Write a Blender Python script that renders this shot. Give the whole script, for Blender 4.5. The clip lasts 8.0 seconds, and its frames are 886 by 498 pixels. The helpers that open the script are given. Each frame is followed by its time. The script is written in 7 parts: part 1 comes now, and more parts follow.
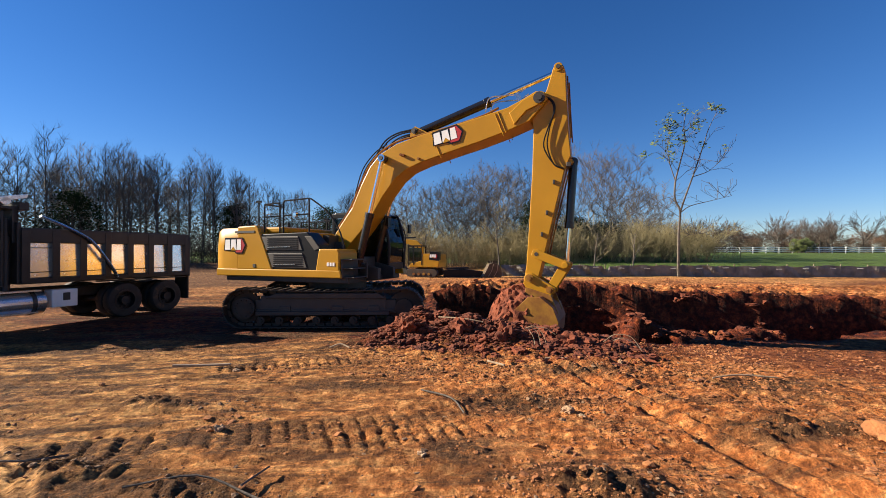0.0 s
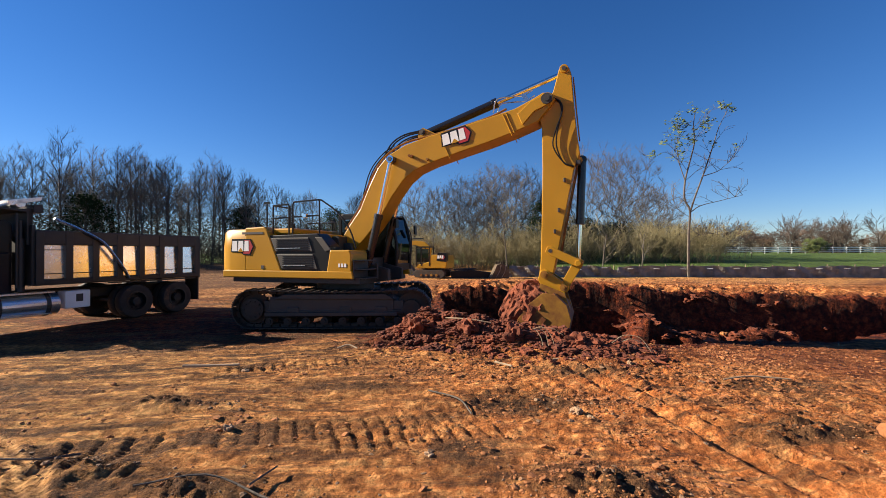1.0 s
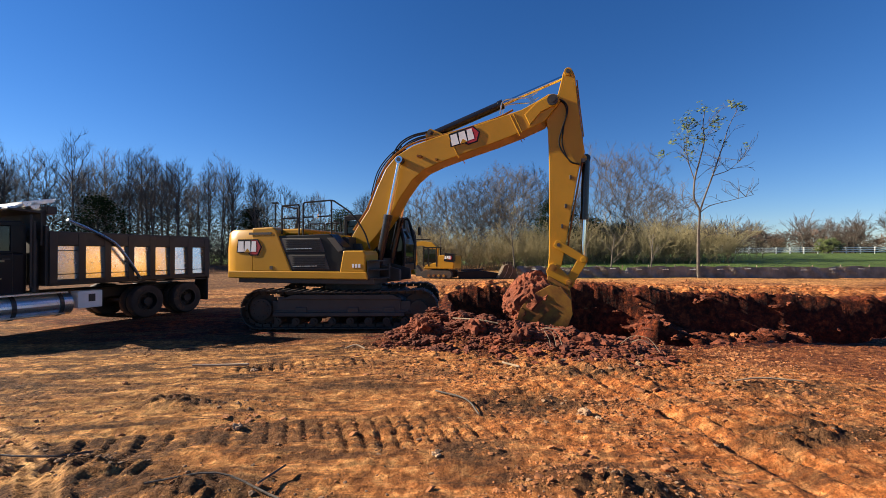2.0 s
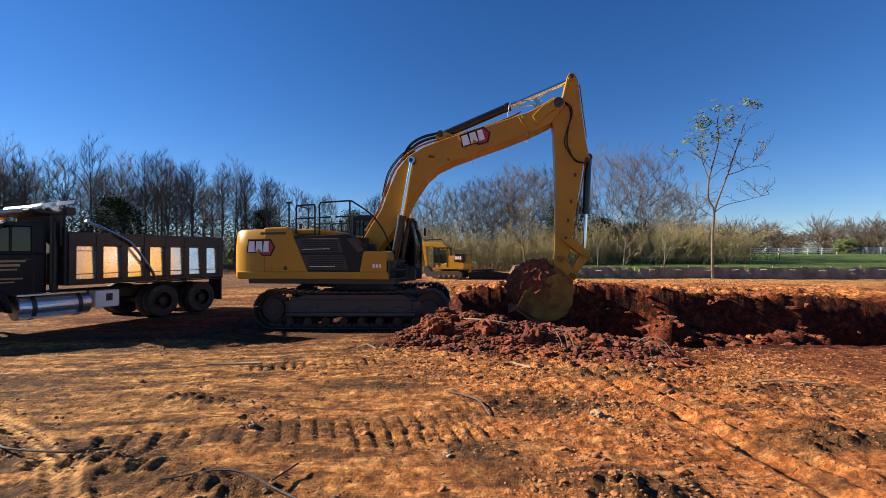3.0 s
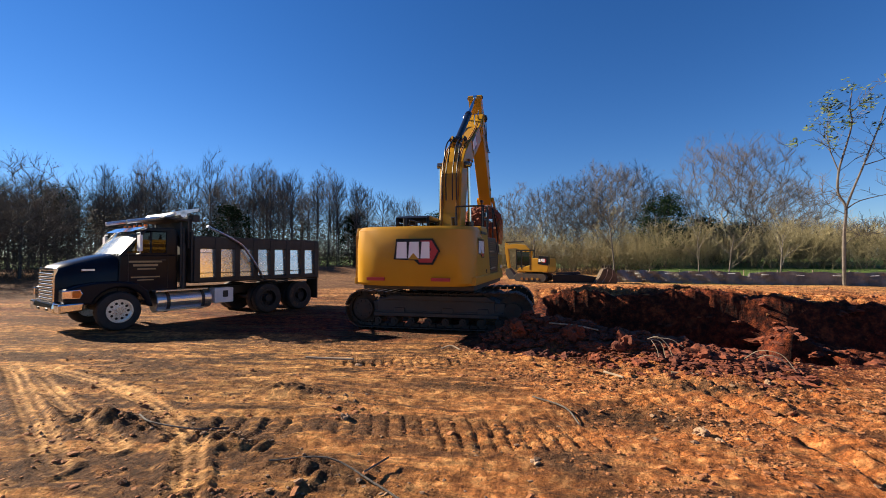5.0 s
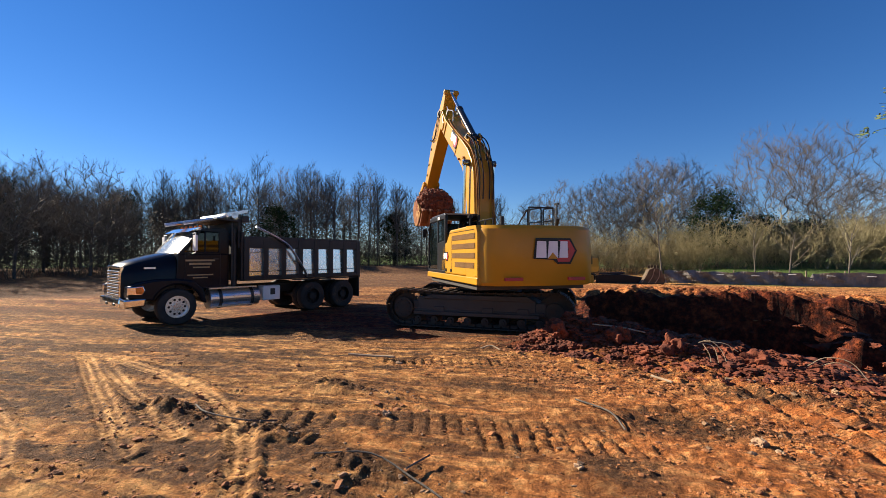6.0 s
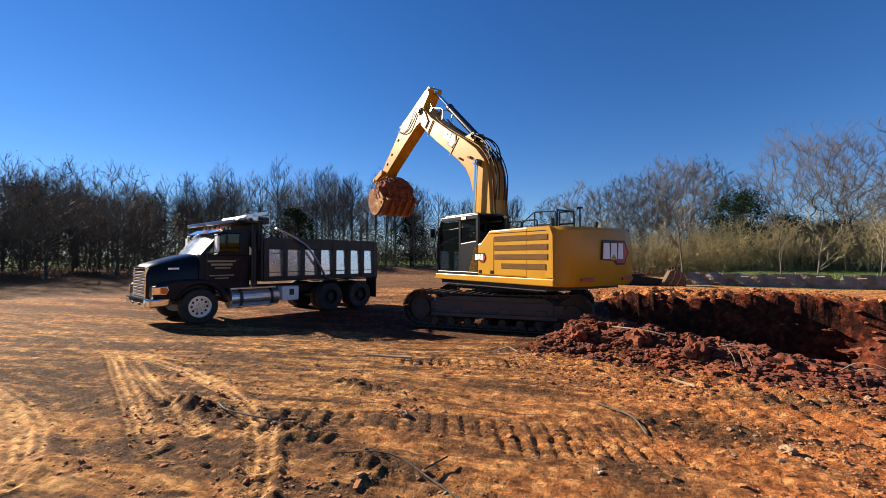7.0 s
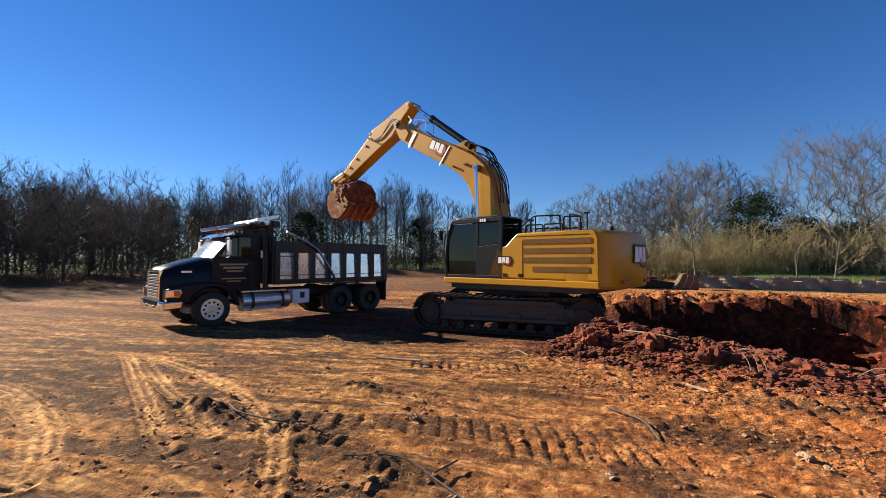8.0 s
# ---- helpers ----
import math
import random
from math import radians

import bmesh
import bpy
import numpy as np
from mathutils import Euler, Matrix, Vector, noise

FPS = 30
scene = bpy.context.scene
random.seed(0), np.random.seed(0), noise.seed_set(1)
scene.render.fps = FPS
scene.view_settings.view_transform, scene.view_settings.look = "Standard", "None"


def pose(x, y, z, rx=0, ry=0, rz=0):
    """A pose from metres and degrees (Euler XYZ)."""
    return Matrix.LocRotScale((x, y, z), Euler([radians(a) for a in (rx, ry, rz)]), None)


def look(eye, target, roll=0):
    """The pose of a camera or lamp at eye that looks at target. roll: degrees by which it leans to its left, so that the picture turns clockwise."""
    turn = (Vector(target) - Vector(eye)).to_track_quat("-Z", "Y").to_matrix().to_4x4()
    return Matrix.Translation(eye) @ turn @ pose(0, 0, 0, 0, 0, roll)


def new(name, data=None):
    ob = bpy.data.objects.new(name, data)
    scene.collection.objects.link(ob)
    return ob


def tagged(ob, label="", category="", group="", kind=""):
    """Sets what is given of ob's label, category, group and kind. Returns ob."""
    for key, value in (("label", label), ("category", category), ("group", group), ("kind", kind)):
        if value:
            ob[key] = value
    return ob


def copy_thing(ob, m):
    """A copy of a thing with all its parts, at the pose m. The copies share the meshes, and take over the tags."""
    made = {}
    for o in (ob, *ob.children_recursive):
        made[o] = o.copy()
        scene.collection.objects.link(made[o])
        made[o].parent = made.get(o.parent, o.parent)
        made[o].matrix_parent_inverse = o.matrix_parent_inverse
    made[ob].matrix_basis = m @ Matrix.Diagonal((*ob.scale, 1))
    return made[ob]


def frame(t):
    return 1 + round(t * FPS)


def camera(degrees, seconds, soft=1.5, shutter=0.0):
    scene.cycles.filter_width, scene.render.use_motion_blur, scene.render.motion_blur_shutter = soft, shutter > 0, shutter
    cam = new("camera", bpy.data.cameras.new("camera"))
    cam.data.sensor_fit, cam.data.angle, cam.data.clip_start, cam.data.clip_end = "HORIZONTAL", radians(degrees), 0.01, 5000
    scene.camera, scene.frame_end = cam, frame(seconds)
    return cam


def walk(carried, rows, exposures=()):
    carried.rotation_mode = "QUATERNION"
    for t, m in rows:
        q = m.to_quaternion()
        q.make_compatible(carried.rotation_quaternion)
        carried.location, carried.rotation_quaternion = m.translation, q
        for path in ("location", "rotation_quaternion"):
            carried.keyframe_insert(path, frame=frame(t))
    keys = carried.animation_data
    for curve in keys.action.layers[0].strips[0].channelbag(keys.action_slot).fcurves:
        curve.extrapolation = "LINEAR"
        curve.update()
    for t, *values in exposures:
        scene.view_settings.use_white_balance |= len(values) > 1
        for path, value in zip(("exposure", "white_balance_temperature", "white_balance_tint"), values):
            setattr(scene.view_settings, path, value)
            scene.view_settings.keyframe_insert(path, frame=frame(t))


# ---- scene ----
cam = camera(92.0, 8.0, soft=0.75, shutter=0.2)
# seconds, x, y, z, yaw, pitch, roll
PATH = [
    (0.0, 0.000, 0.000, 1.930, 0.00, 0.38, 0.00),
    (0.5, 0.010, 0.004, 1.928, 0.56, 0.43, 0.10),
    (1.0, 0.010, 0.004, 1.922, 1.03, 0.53, 0.16),
    (1.5, 0.012, 0.003, 1.920, 1.60, 0.58, 0.19),
    (3.0, 0.003, 0.000, 1.914, 3.39, 0.68, 0.19),
    (3.5, -0.010, 0.002, 1.914, 5.22, 0.74, 0.16),
    (4.0, -0.019, 0.001, 1.914, 8.14, 0.88, 0.11),
    (4.5, -0.031, -0.002, 1.915, 11.17, 0.98, 0.07),
    (6.0, -0.061, -0.003, 1.914, 19.46, 0.92, -0.03),
    (6.5, -0.070, 0.000, 1.912, 20.86, 0.93, -0.06),
    (7.0, -0.076, -0.003, 1.910, 21.65, 1.09, -0.09),
    (7.5, -0.078, -0.006, 1.908, 22.25, 1.36, -0.09),
    (8.0, -0.078, -0.006, 1.908, 22.92, 1.52, -0.07),
]
walk(cam, [(t, pose(x, y, z, 90 + pitch, roll, yaw)) for t, x, y, z, yaw, pitch, roll in PATH],
     exposures=[(0.0, 1.24), (8.0, 1.24)])

# ---- daylight: low winter sun from the side of the woods ----
SUN_AZ, SUN_EL = 172.0, 26.0
world = bpy.data.worlds.new("sky")
scene.world = world
world.use_nodes = True
wn = world.node_tree
sky = wn.nodes.new("ShaderNodeTexSky")
sky.sky_type = "NISHITA"
sky.sun_disc = False
sky.sun_elevation = radians(SUN_EL)
sky.sun_rotation = radians(90 - SUN_AZ)
sky.altitude, sky.air_density, sky.dust_density, sky.ozone_density = 300, 1.0, 0.0, 3.0
bg = next(n for n in wn.nodes if n.type == "BACKGROUND")
bg.inputs["Strength"].default_value = 0.0455
deep = wn.nodes.new("ShaderNodeHueSaturation")
deep.inputs["Saturation"].default_value = 1.25
wn.links.new(sky.outputs[0], deep.inputs["Color"])
gain = wn.nodes.new("ShaderNodeMix")
gain.data_type, gain.blend_type = "RGBA", "MULTIPLY"
gain.inputs[0].default_value = 1.0
gain.inputs[7].default_value = (0.76, 0.88, 1.16, 1)
wn.links.new(deep.outputs[0], gain.inputs[6])
wn.links.new(gain.outputs[2], bg.inputs["Color"])
sun_data = bpy.data.lights.new("sun", "SUN")
sun_data.energy, sun_data.angle, sun_data.color = 5.6, radians(0.53), (1.0, 0.86, 0.68)
sun = new("sun", sun_data)
sun.matrix_world = look((0, 0, 0), (-math.cos(radians(SUN_AZ)) * math.cos(radians(SUN_EL)),
                                    -math.sin(radians(SUN_AZ)) * math.cos(radians(SUN_EL)), -math.sin(radians(SUN_EL))))


# ---- materials ----
def material(name, colours, rough=0.6, metal=0.0, scale=6.0, bump=0.0, fine=60.0, rough_var=0.1, dirt=None, dirt_amount=0.0, coat=0.0, spec=0.5):
    """colours: two ends of the large variation. dirt: a colour in patches, at its own scale."""
    m = bpy.data.materials.new(name)
    m.use_nodes = True
    nt = m.node_tree
    N, L = nt.nodes.new, nt.links.new
    b = next(n for n in nt.nodes if n.type == "BSDF_PRINCIPLED")
    b.inputs["Metallic"].default_value = metal
    b.inputs["Coat Weight"].default_value = coat
    b.inputs["Specular IOR Level"].default_value = spec
    tc = N("ShaderNodeTexCoord")
    info = N("ShaderNodeObjectInfo")
    shift = N("ShaderNodeVectorMath")
    shift.operation = "MULTIPLY_ADD"
    L(info.outputs["Random"], shift.inputs[0])
    shift.inputs[1].default_value = (37, 19, 53)
    L(tc.outputs["Object"], shift.inputs[2])
    n1 = N("ShaderNodeTexNoise")
    n1.inputs["Scale"].default_value, n1.inputs["Detail"].default_value = scale, 5
    n2 = N("ShaderNodeTexNoise")
    n2.inputs["Scale"].default_value, n2.inputs["Detail"].default_value = fine, 4
    for n in (n1, n2):
        L(shift.outputs[0], n.inputs["Vector"])
    ramp = N("ShaderNodeValToRGB")
    ramp.color_ramp.elements[0].position, ramp.color_ramp.elements[1].position = 0.32, 0.68
    ramp.color_ramp.elements[0].color = (*colours[0], 1)
    ramp.color_ramp.elements[1].color = (*colours[1], 1)
    L(n1.outputs["Fac"], ramp.inputs["Fac"])
    colour = ramp.outputs["Color"]
    if dirt:
        n3 = N("ShaderNodeTexNoise")
        n3.inputs["Scale"].default_value, n3.inputs["Detail"].default_value, n3.inputs["Roughness"].default_value = scale * 0.7, 8, 0.65
        L(shift.outputs[0], n3.inputs["Vector"])
        mr = N("ShaderNodeMapRange")
        mr.inputs["From Min"].default_value, mr.inputs["From Max"].default_value = 0.72 - 0.45 * dirt_amount, 0.85 - 0.35 * dirt_amount
        L(n3.outputs["Fac"], mr.inputs["Value"])
        mix = N("ShaderNodeMix")
        mix.data_type = "RGBA"
        L(mr.outputs[0], mix.inputs[0])
        L(colour, mix.inputs[6])
        mix.inputs[7].default_value = (*dirt, 1)
        colour = mix.outputs[2]
        add = N("ShaderNodeMath")
        add.operation = "MULTIPLY_ADD"
        L(mr.outputs[0], add.inputs[0])
        add.inputs[1].default_value = max(0.0, 0.9 - rough)
        add.inputs[2].default_value = rough
        L(add.outputs[0], b.inputs["Roughness"])
    else:
        r = N("ShaderNodeMapRange")
        r.inputs["To Min"].default_value, r.inputs["To Max"].default_value = max(0.02, rough - rough_var), min(1, rough + rough_var)
        L(n2.outputs["Fac"], r.inputs["Value"])
        L(r.outputs[0], b.inputs["Roughness"])
    L(colour, b.inputs["Base Color"])
    if bump:
        bp = N("ShaderNodeBump")
        bp.inputs["Strength"].default_value, bp.inputs["Distance"].default_value = min(1.0, bump), 0.02
        L(n2.outputs["Fac"], bp.inputs["Height"])
        L(bp.outputs[0], b.inputs["Normal"])
    return m


CLAY = (0.30, 0.12, 0.045)
YELLOW = material("machine_yellow", ((0.41, 0.205, 0.012), (0.465, 0.236, 0.015)), 0.34, 0, 1.2, 0.02, 90, dirt=(0.26, 0.13, 0.04), dirt_amount=0.08, spec=0.3)
YELLOW_WORN = material("worn_yellow", ((0.28, 0.14, 0.02), (0.36, 0.18, 0.03)), 0.55, 0, 3, 0.1, 60, dirt=(0.17, 0.06, 0.022), dirt_amount=0.72, spec=0.2)
BLACK = material("black_paint", ((0.006, 0.006, 0.007), (0.011, 0.011, 0.012)), 0.35, 0, 2, 0.02, 60, dirt=(0.04, 0.028, 0.02), dirt_amount=0.04, spec=0.25)
GREY = material("dark_grey_plate", ((0.030, 0.026, 0.023), (0.046, 0.039, 0.033)), 0.55, 0, 3, 0.05, 60, dirt=(0.07, 0.04, 0.024), dirt_amount=0.25)
RUBBER = material("black_rubber", ((0.015, 0.014, 0.013), (0.03, 0.027, 0.024)), 0.75, 0, 4, 0.1, 50, dirt=(0.16, 0.085, 0.04), dirt_amount=0.35)
TRACKSTEEL = material("track_steel", ((0.030, 0.022, 0.016), (0.055, 0.040, 0.028)), 0.65, 0.2, 5, 0.2, 40, dirt=(0.085, 0.045, 0.024), dirt_amount=0.45)
CYLBLACK = material("gloss_black_barrel", ((0.006, 0.006, 0.008), (0.011, 0.011, 0.013)), 0.24, 0, 2, 0.01, 60)
CHROME = material("chrome", ((0.72, 0.72, 0.74), (0.8, 0.8, 0.8)), 0.12, 1.0, 3, 0, 30, 0.05)
STEEL = material("bright_steel", ((0.5, 0.5, 0.5), (0.6, 0.6, 0.6)), 0.28, 1.0, 3, 0.02, 40)
ALUMINIUM = material("brushed_aluminium", ((0.62, 0.62, 0.62), (0.72, 0.72, 0.72)), 0.3, 0.9, 4, 0.03, 60)
WHITE = material("white_paint", ((0.72, 0.72, 0.7), (0.8, 0.8, 0.78)), 0.5, 0, 3, 0.02, 60)
RED = material("red_decal", ((0.35, 0.015, 0.02), (0.42, 0.02, 0.02)), 0.4, 0, 3)
CAKED = material("clay_caked_steel", ((0.20, 0.062, 0.02), (0.30, 0.105, 0.034)), 0.7, 0, 2.5, 0.4, 30, dirt=(0.42, 0.19, 0.06), dirt_amount=0.3)
SOILM = material("fresh_red_soil", ((0.10, 0.022, 0.008), (0.24, 0.06, 0.021)), 0.95, 0, 5, 0.9, 30)


def glass(name, tint, rough=0.02, spec=0.25):
    m = bpy.data.materials.new(name)
    m.use_nodes = True
    b = next(n for n in m.node_tree.nodes if n.type == "BSDF_PRINCIPLED")
    b.inputs["Base Color"].default_value = (*tint, 1)
    b.inputs["Roughness"].default_value = rough
    b.inputs["Transmission Weight"].default_value = 0.85
    b.inputs["IOR"].default_value = 1.45
    b.inputs["Specular IOR Level"].default_value = spec
    return m


GLASS = glass("tinted_cab_glass", (0.02, 0.03, 0.032))


# ---- mesh helpers ----
def part(name, bm, mat, parent=None, label="", smooth=False, bevel=0.0):
    me = bpy.data.meshes.new(name)
    bmesh.ops.recalc_face_normals(bm, faces=bm.faces[:])
    bm.to_mesh(me)
    bm.free()
    me.materials.append(mat)
    if smooth:
        me.shade_smooth()
        me.set_sharp_from_angle(angle=radians(38))
    ob = new(name, me)
    if bevel:
        mod = ob.modifiers.new("bevel", "BEVEL")
        mod.width, mod.segments, mod.limit_method, mod.angle_limit = bevel, 2, "ANGLE", radians(35)
    if parent:
        ob.parent = parent
    if label:
        ob["label"] = label
    return ob


def part_each(name, bm, mat, parent=None, label="", bevel=0.0):
    """One part for every separate piece of the bmesh."""
    left = set(bm.verts)
    while left:
        todo = [left.pop()]
        island = set(todo)
        while todo:
            v = todo.pop()
            for e in v.link_edges:
                o = e.other_vert(v)
                if o not in island:
                    island.add(o)
                    todo.append(o)
        left -= island
        one = bmesh.new()
        twin = {v: one.verts.new(v.co) for v in island}
        for f in bm.faces:
            if f.verts[0] in island:
                one.faces.new([twin[v] for v in f.verts])
        part(name, one, mat, parent, label, bevel=bevel)
    bm.free()


def thing(name, m, label, category, group="", kind=""):
    ob = new(name)
    ob.matrix_world = m
    ob.empty_display_size = 0.3
    return tagged(ob, label, category, group, kind)


def box(bm, c, s, m=None):
    r = bmesh.ops.create_cube(bm, size=1.0)
    mm = Matrix.Translation(c) @ Matrix.Diagonal((*s, 1))
    bmesh.ops.transform(bm, matrix=(m @ mm) if m else mm, verts=r["verts"])
    return bm


def cyl(bm, a, b, r1, r2=None, seg=16, caps=True):
    a, b = Vector(a), Vector(b)
    d = b - a
    q = d.to_track_quat("Z", "Y").to_matrix().to_4x4()
    bmesh.ops.create_cone(bm, cap_ends=caps, segments=seg, radius1=r1, radius2=r1 if r2 is None else r2, depth=d.length,
                          matrix=Matrix.Translation((a + b) / 2) @ q)
    return bm


def prism(bm, pts, y0, y1):
    """A profile in x and z, thick from y0 to y1."""
    a = [bm.verts.new((x, y0, z)) for x, z in pts]
    b = [bm.verts.new((x, y1, z)) for x, z in pts]
    n = len(pts)
    bm.faces.new(a)
    bm.faces.new(b[::-1])
    for i in range(n):
        bm.faces.new((a[i], b[i], b[(i + 1) % n], a[(i + 1) % n]))
    return bm


def tube(bm, pts, r, seg=8):
    for a, b in zip(pts, pts[1:]):
        cyl(bm, a, b, r, r, seg)
        bmesh.ops.create_icosphere(bm, subdivisions=1, radius=r, matrix=Matrix.Translation(b))
    return bm


def smooth_path(pts, n=6):
    pts = [Vector(p) for p in pts]
    e = [2 * pts[0] - pts[1]] + pts + [2 * pts[-1] - pts[-2]]
    out = []
    for i in range(1, len(e) - 2):
        for k in range(n):
            t = k / n
            out.append(0.5 * (2 * e[i] + (e[i + 1] - e[i - 1]) * t + (2 * e[i - 1] - 5 * e[i] + 4 * e[i + 1] - e[i + 2]) * t * t
                              + (3 * e[i] - e[i - 1] - 3 * e[i + 1] + e[i + 2]) * t ** 3))
    return out + [pts[-1]]


def empty_bm():
    return bmesh.new()


def disc_ring(bm, c, axis_y, r_out, r_in, w, seg=32):
    """A ring round the y axis."""
    vs = []
    for k in range(seg):
        a = 2 * math.pi * k / seg
        ca, sa = math.cos(a), math.sin(a)
        vs.append([bm.verts.new((c[0] + r * ca, c[1] + y, c[2] + r * sa)) for r, y in ((r_out, -w / 2), (r_out, w / 2), (r_in, w / 2), (r_in, -w / 2))])
    for k in range(seg):
        p, q = vs[k], vs[(k + 1) % seg]
        for i in range(4):
            bm.faces.new((p[i], p[(i + 1) % 4], q[(i + 1) % 4], q[i]))
    return bm


# ---- the ground: one sheet of graded clay, with the pit and its spoil ----
RNG = np.random.default_rng(7)
LAT = RNG.random((256, 256))


def vnoise(x, y, s):
    """Value noise at wavelength s, -1 to 1."""
    u, v = x / s + 91.3, y / s + 57.7
    i, j = np.floor(u).astype(int), np.floor(v).astype(int)
    f, g = u - i, v - j
    f, g = f * f * (3 - 2 * f), g * g * (3 - 2 * g)
    a, b = LAT[i % 256, j % 256], LAT[(i + 1) % 256, j % 256]
    c, d = LAT[i % 256, (j + 1) % 256], LAT[(i + 1) % 256, (j + 1) % 256]
    return ((a * (1 - f) + b * f) * (1 - g) + (c * (1 - f) + d * f) * g) * 2 - 1


def step(a, b, x):
    t = np.clip((x - a) / (b - a), 0, 1)
    return t * t * (3 - 2 * t)


def seg_dist(x, y, pts):
    """Distance to a line of points, the signed side offset and the way along it."""
    best = np.full(x.shape, 1e9)
    side = np.zeros(x.shape)
    along = np.zeros(x.shape)
    run = 0.0
    for (ax, ay), (bx, by) in zip(pts, pts[1:]):
        dx, dy = bx - ax, by - ay
        ln = math.hypot(dx, dy)
        t = np.clip(((x - ax) * dx + (y - ay) * dy) / ln ** 2, 0, 1)
        d = np.hypot(x - ax - t * dx, y - ay - t * dy)
        s = ((x - ax) * dy - (y - ay) * dx) / ln
        near = d < best
        best = np.where(near, d, best)
        side = np.where(near, s, side)
        along = np.where(near, run + t * ln, along)
        run += ln
    return best, side, along


def pit_inset(x, y):
    """Metres inside the pit's rim, negative outside."""
    wob = 0.28 * vnoise(x, y, 1.3) + 0.16 * vnoise(x, y, 0.5) + 0.08 * vnoise(x, y, 0.22)
    near = np.interp(x, [-1, 1.5, 2.6, 4.6, 8.6, 14, 30], [9.4, 9.4, 9.0, 9.3, 10.1, 11.6, 14]) + wob
    far = 16.4 - 0.06 * x + 0.2 * vnoise(x, y * 0 + 3, 2.6) + 0.15 * wob
    left = -0.35 + 0.8 * wob
    return np.minimum(np.minimum(y - near, far - y), np.minimum(x - left, 21 - x))


def pit_depth(x, y):
    """0 outside to 1 on the pit's floor."""
    return step(0.0, 0.38, pit_inset(x, y))


MOUND = [(-1.15, 9.55), (-0.3, 9.45), (0.55, 9.1), (1.4, 8.75), (2.2, 8.45), (3.0, 8.2)]


def mound_height(x, y):
    d, s, a = seg_dist(x, y, MOUND)
    top = np.interp(a, [0, 0.6, 1.3, 2.0, 2.8, 3.5, 4.4], [0.35, 0.62, 0.55, 0.42, 0.36, 0.28, 0.12])
    return top * np.clip(1 - d / 0.95, 0, 1) ** 1.2


RUTS = [[(1.75, 7.3), (2.35, 5.6), (2.75, 4.2), (3.2, 2.6)], [(2.05, 7.4), (2.68, 5.6), (3.15, 4.2), (3.6, 2.7)]]
TYRES = [[(-9.9, 5.75), (-8.78, 5.2), (-5.9, 3.7), (-4.26, 2.82)],
         [(-8.57, 5.28), (-6.06, 4.13), (-4.65, 3.48), (-4.15, 3.27)],
         [(-9.6, 5.7), (-8.33, 5.38), (-6.54, 4.97), (-5.35, 4.55), (-4.47, 4.15), (-3.63, 3.56), (-3.05, 3.0), (-2.72, 2.63)],
         [(-4.26, 4.42), (-3.55, 3.59), (-2.96, 2.93)],
         [(-9.6, 3.45), (-8.09, 3.32), (-7.24, 3.16), (-6.05, 2.76), (-5.06, 2.26), (-4.65, 1.92)],
         [(-9.0, 3.3), (-7.48, 3.07), (-6.72, 2.85), (-5.85, 2.52), (-5.12, 2.18), (-4.9, 2.01)]]
# cleat prints: centre, heading in degrees, length, width, pitch, depth
CLEATS = [(-3.4, 4.0, 12, 1.25, 0.95, 0.27, 0.045), (-1.3, 4.75, 14, 3.4, 0.6, 0.19, 0.022), (-0.3, 4.55, 12, 2.2, 0.5, 0.17, 0.025),
          (-2.6, 7.2, 15, 2.6, 0.5, 0.17, 0.025), (0.9, 5.9, 60, 1.2, 0.5, 0.15, 0.03), (3.9, 4.9, 35, 2.4, 0.6, 0.17, 0.03)]


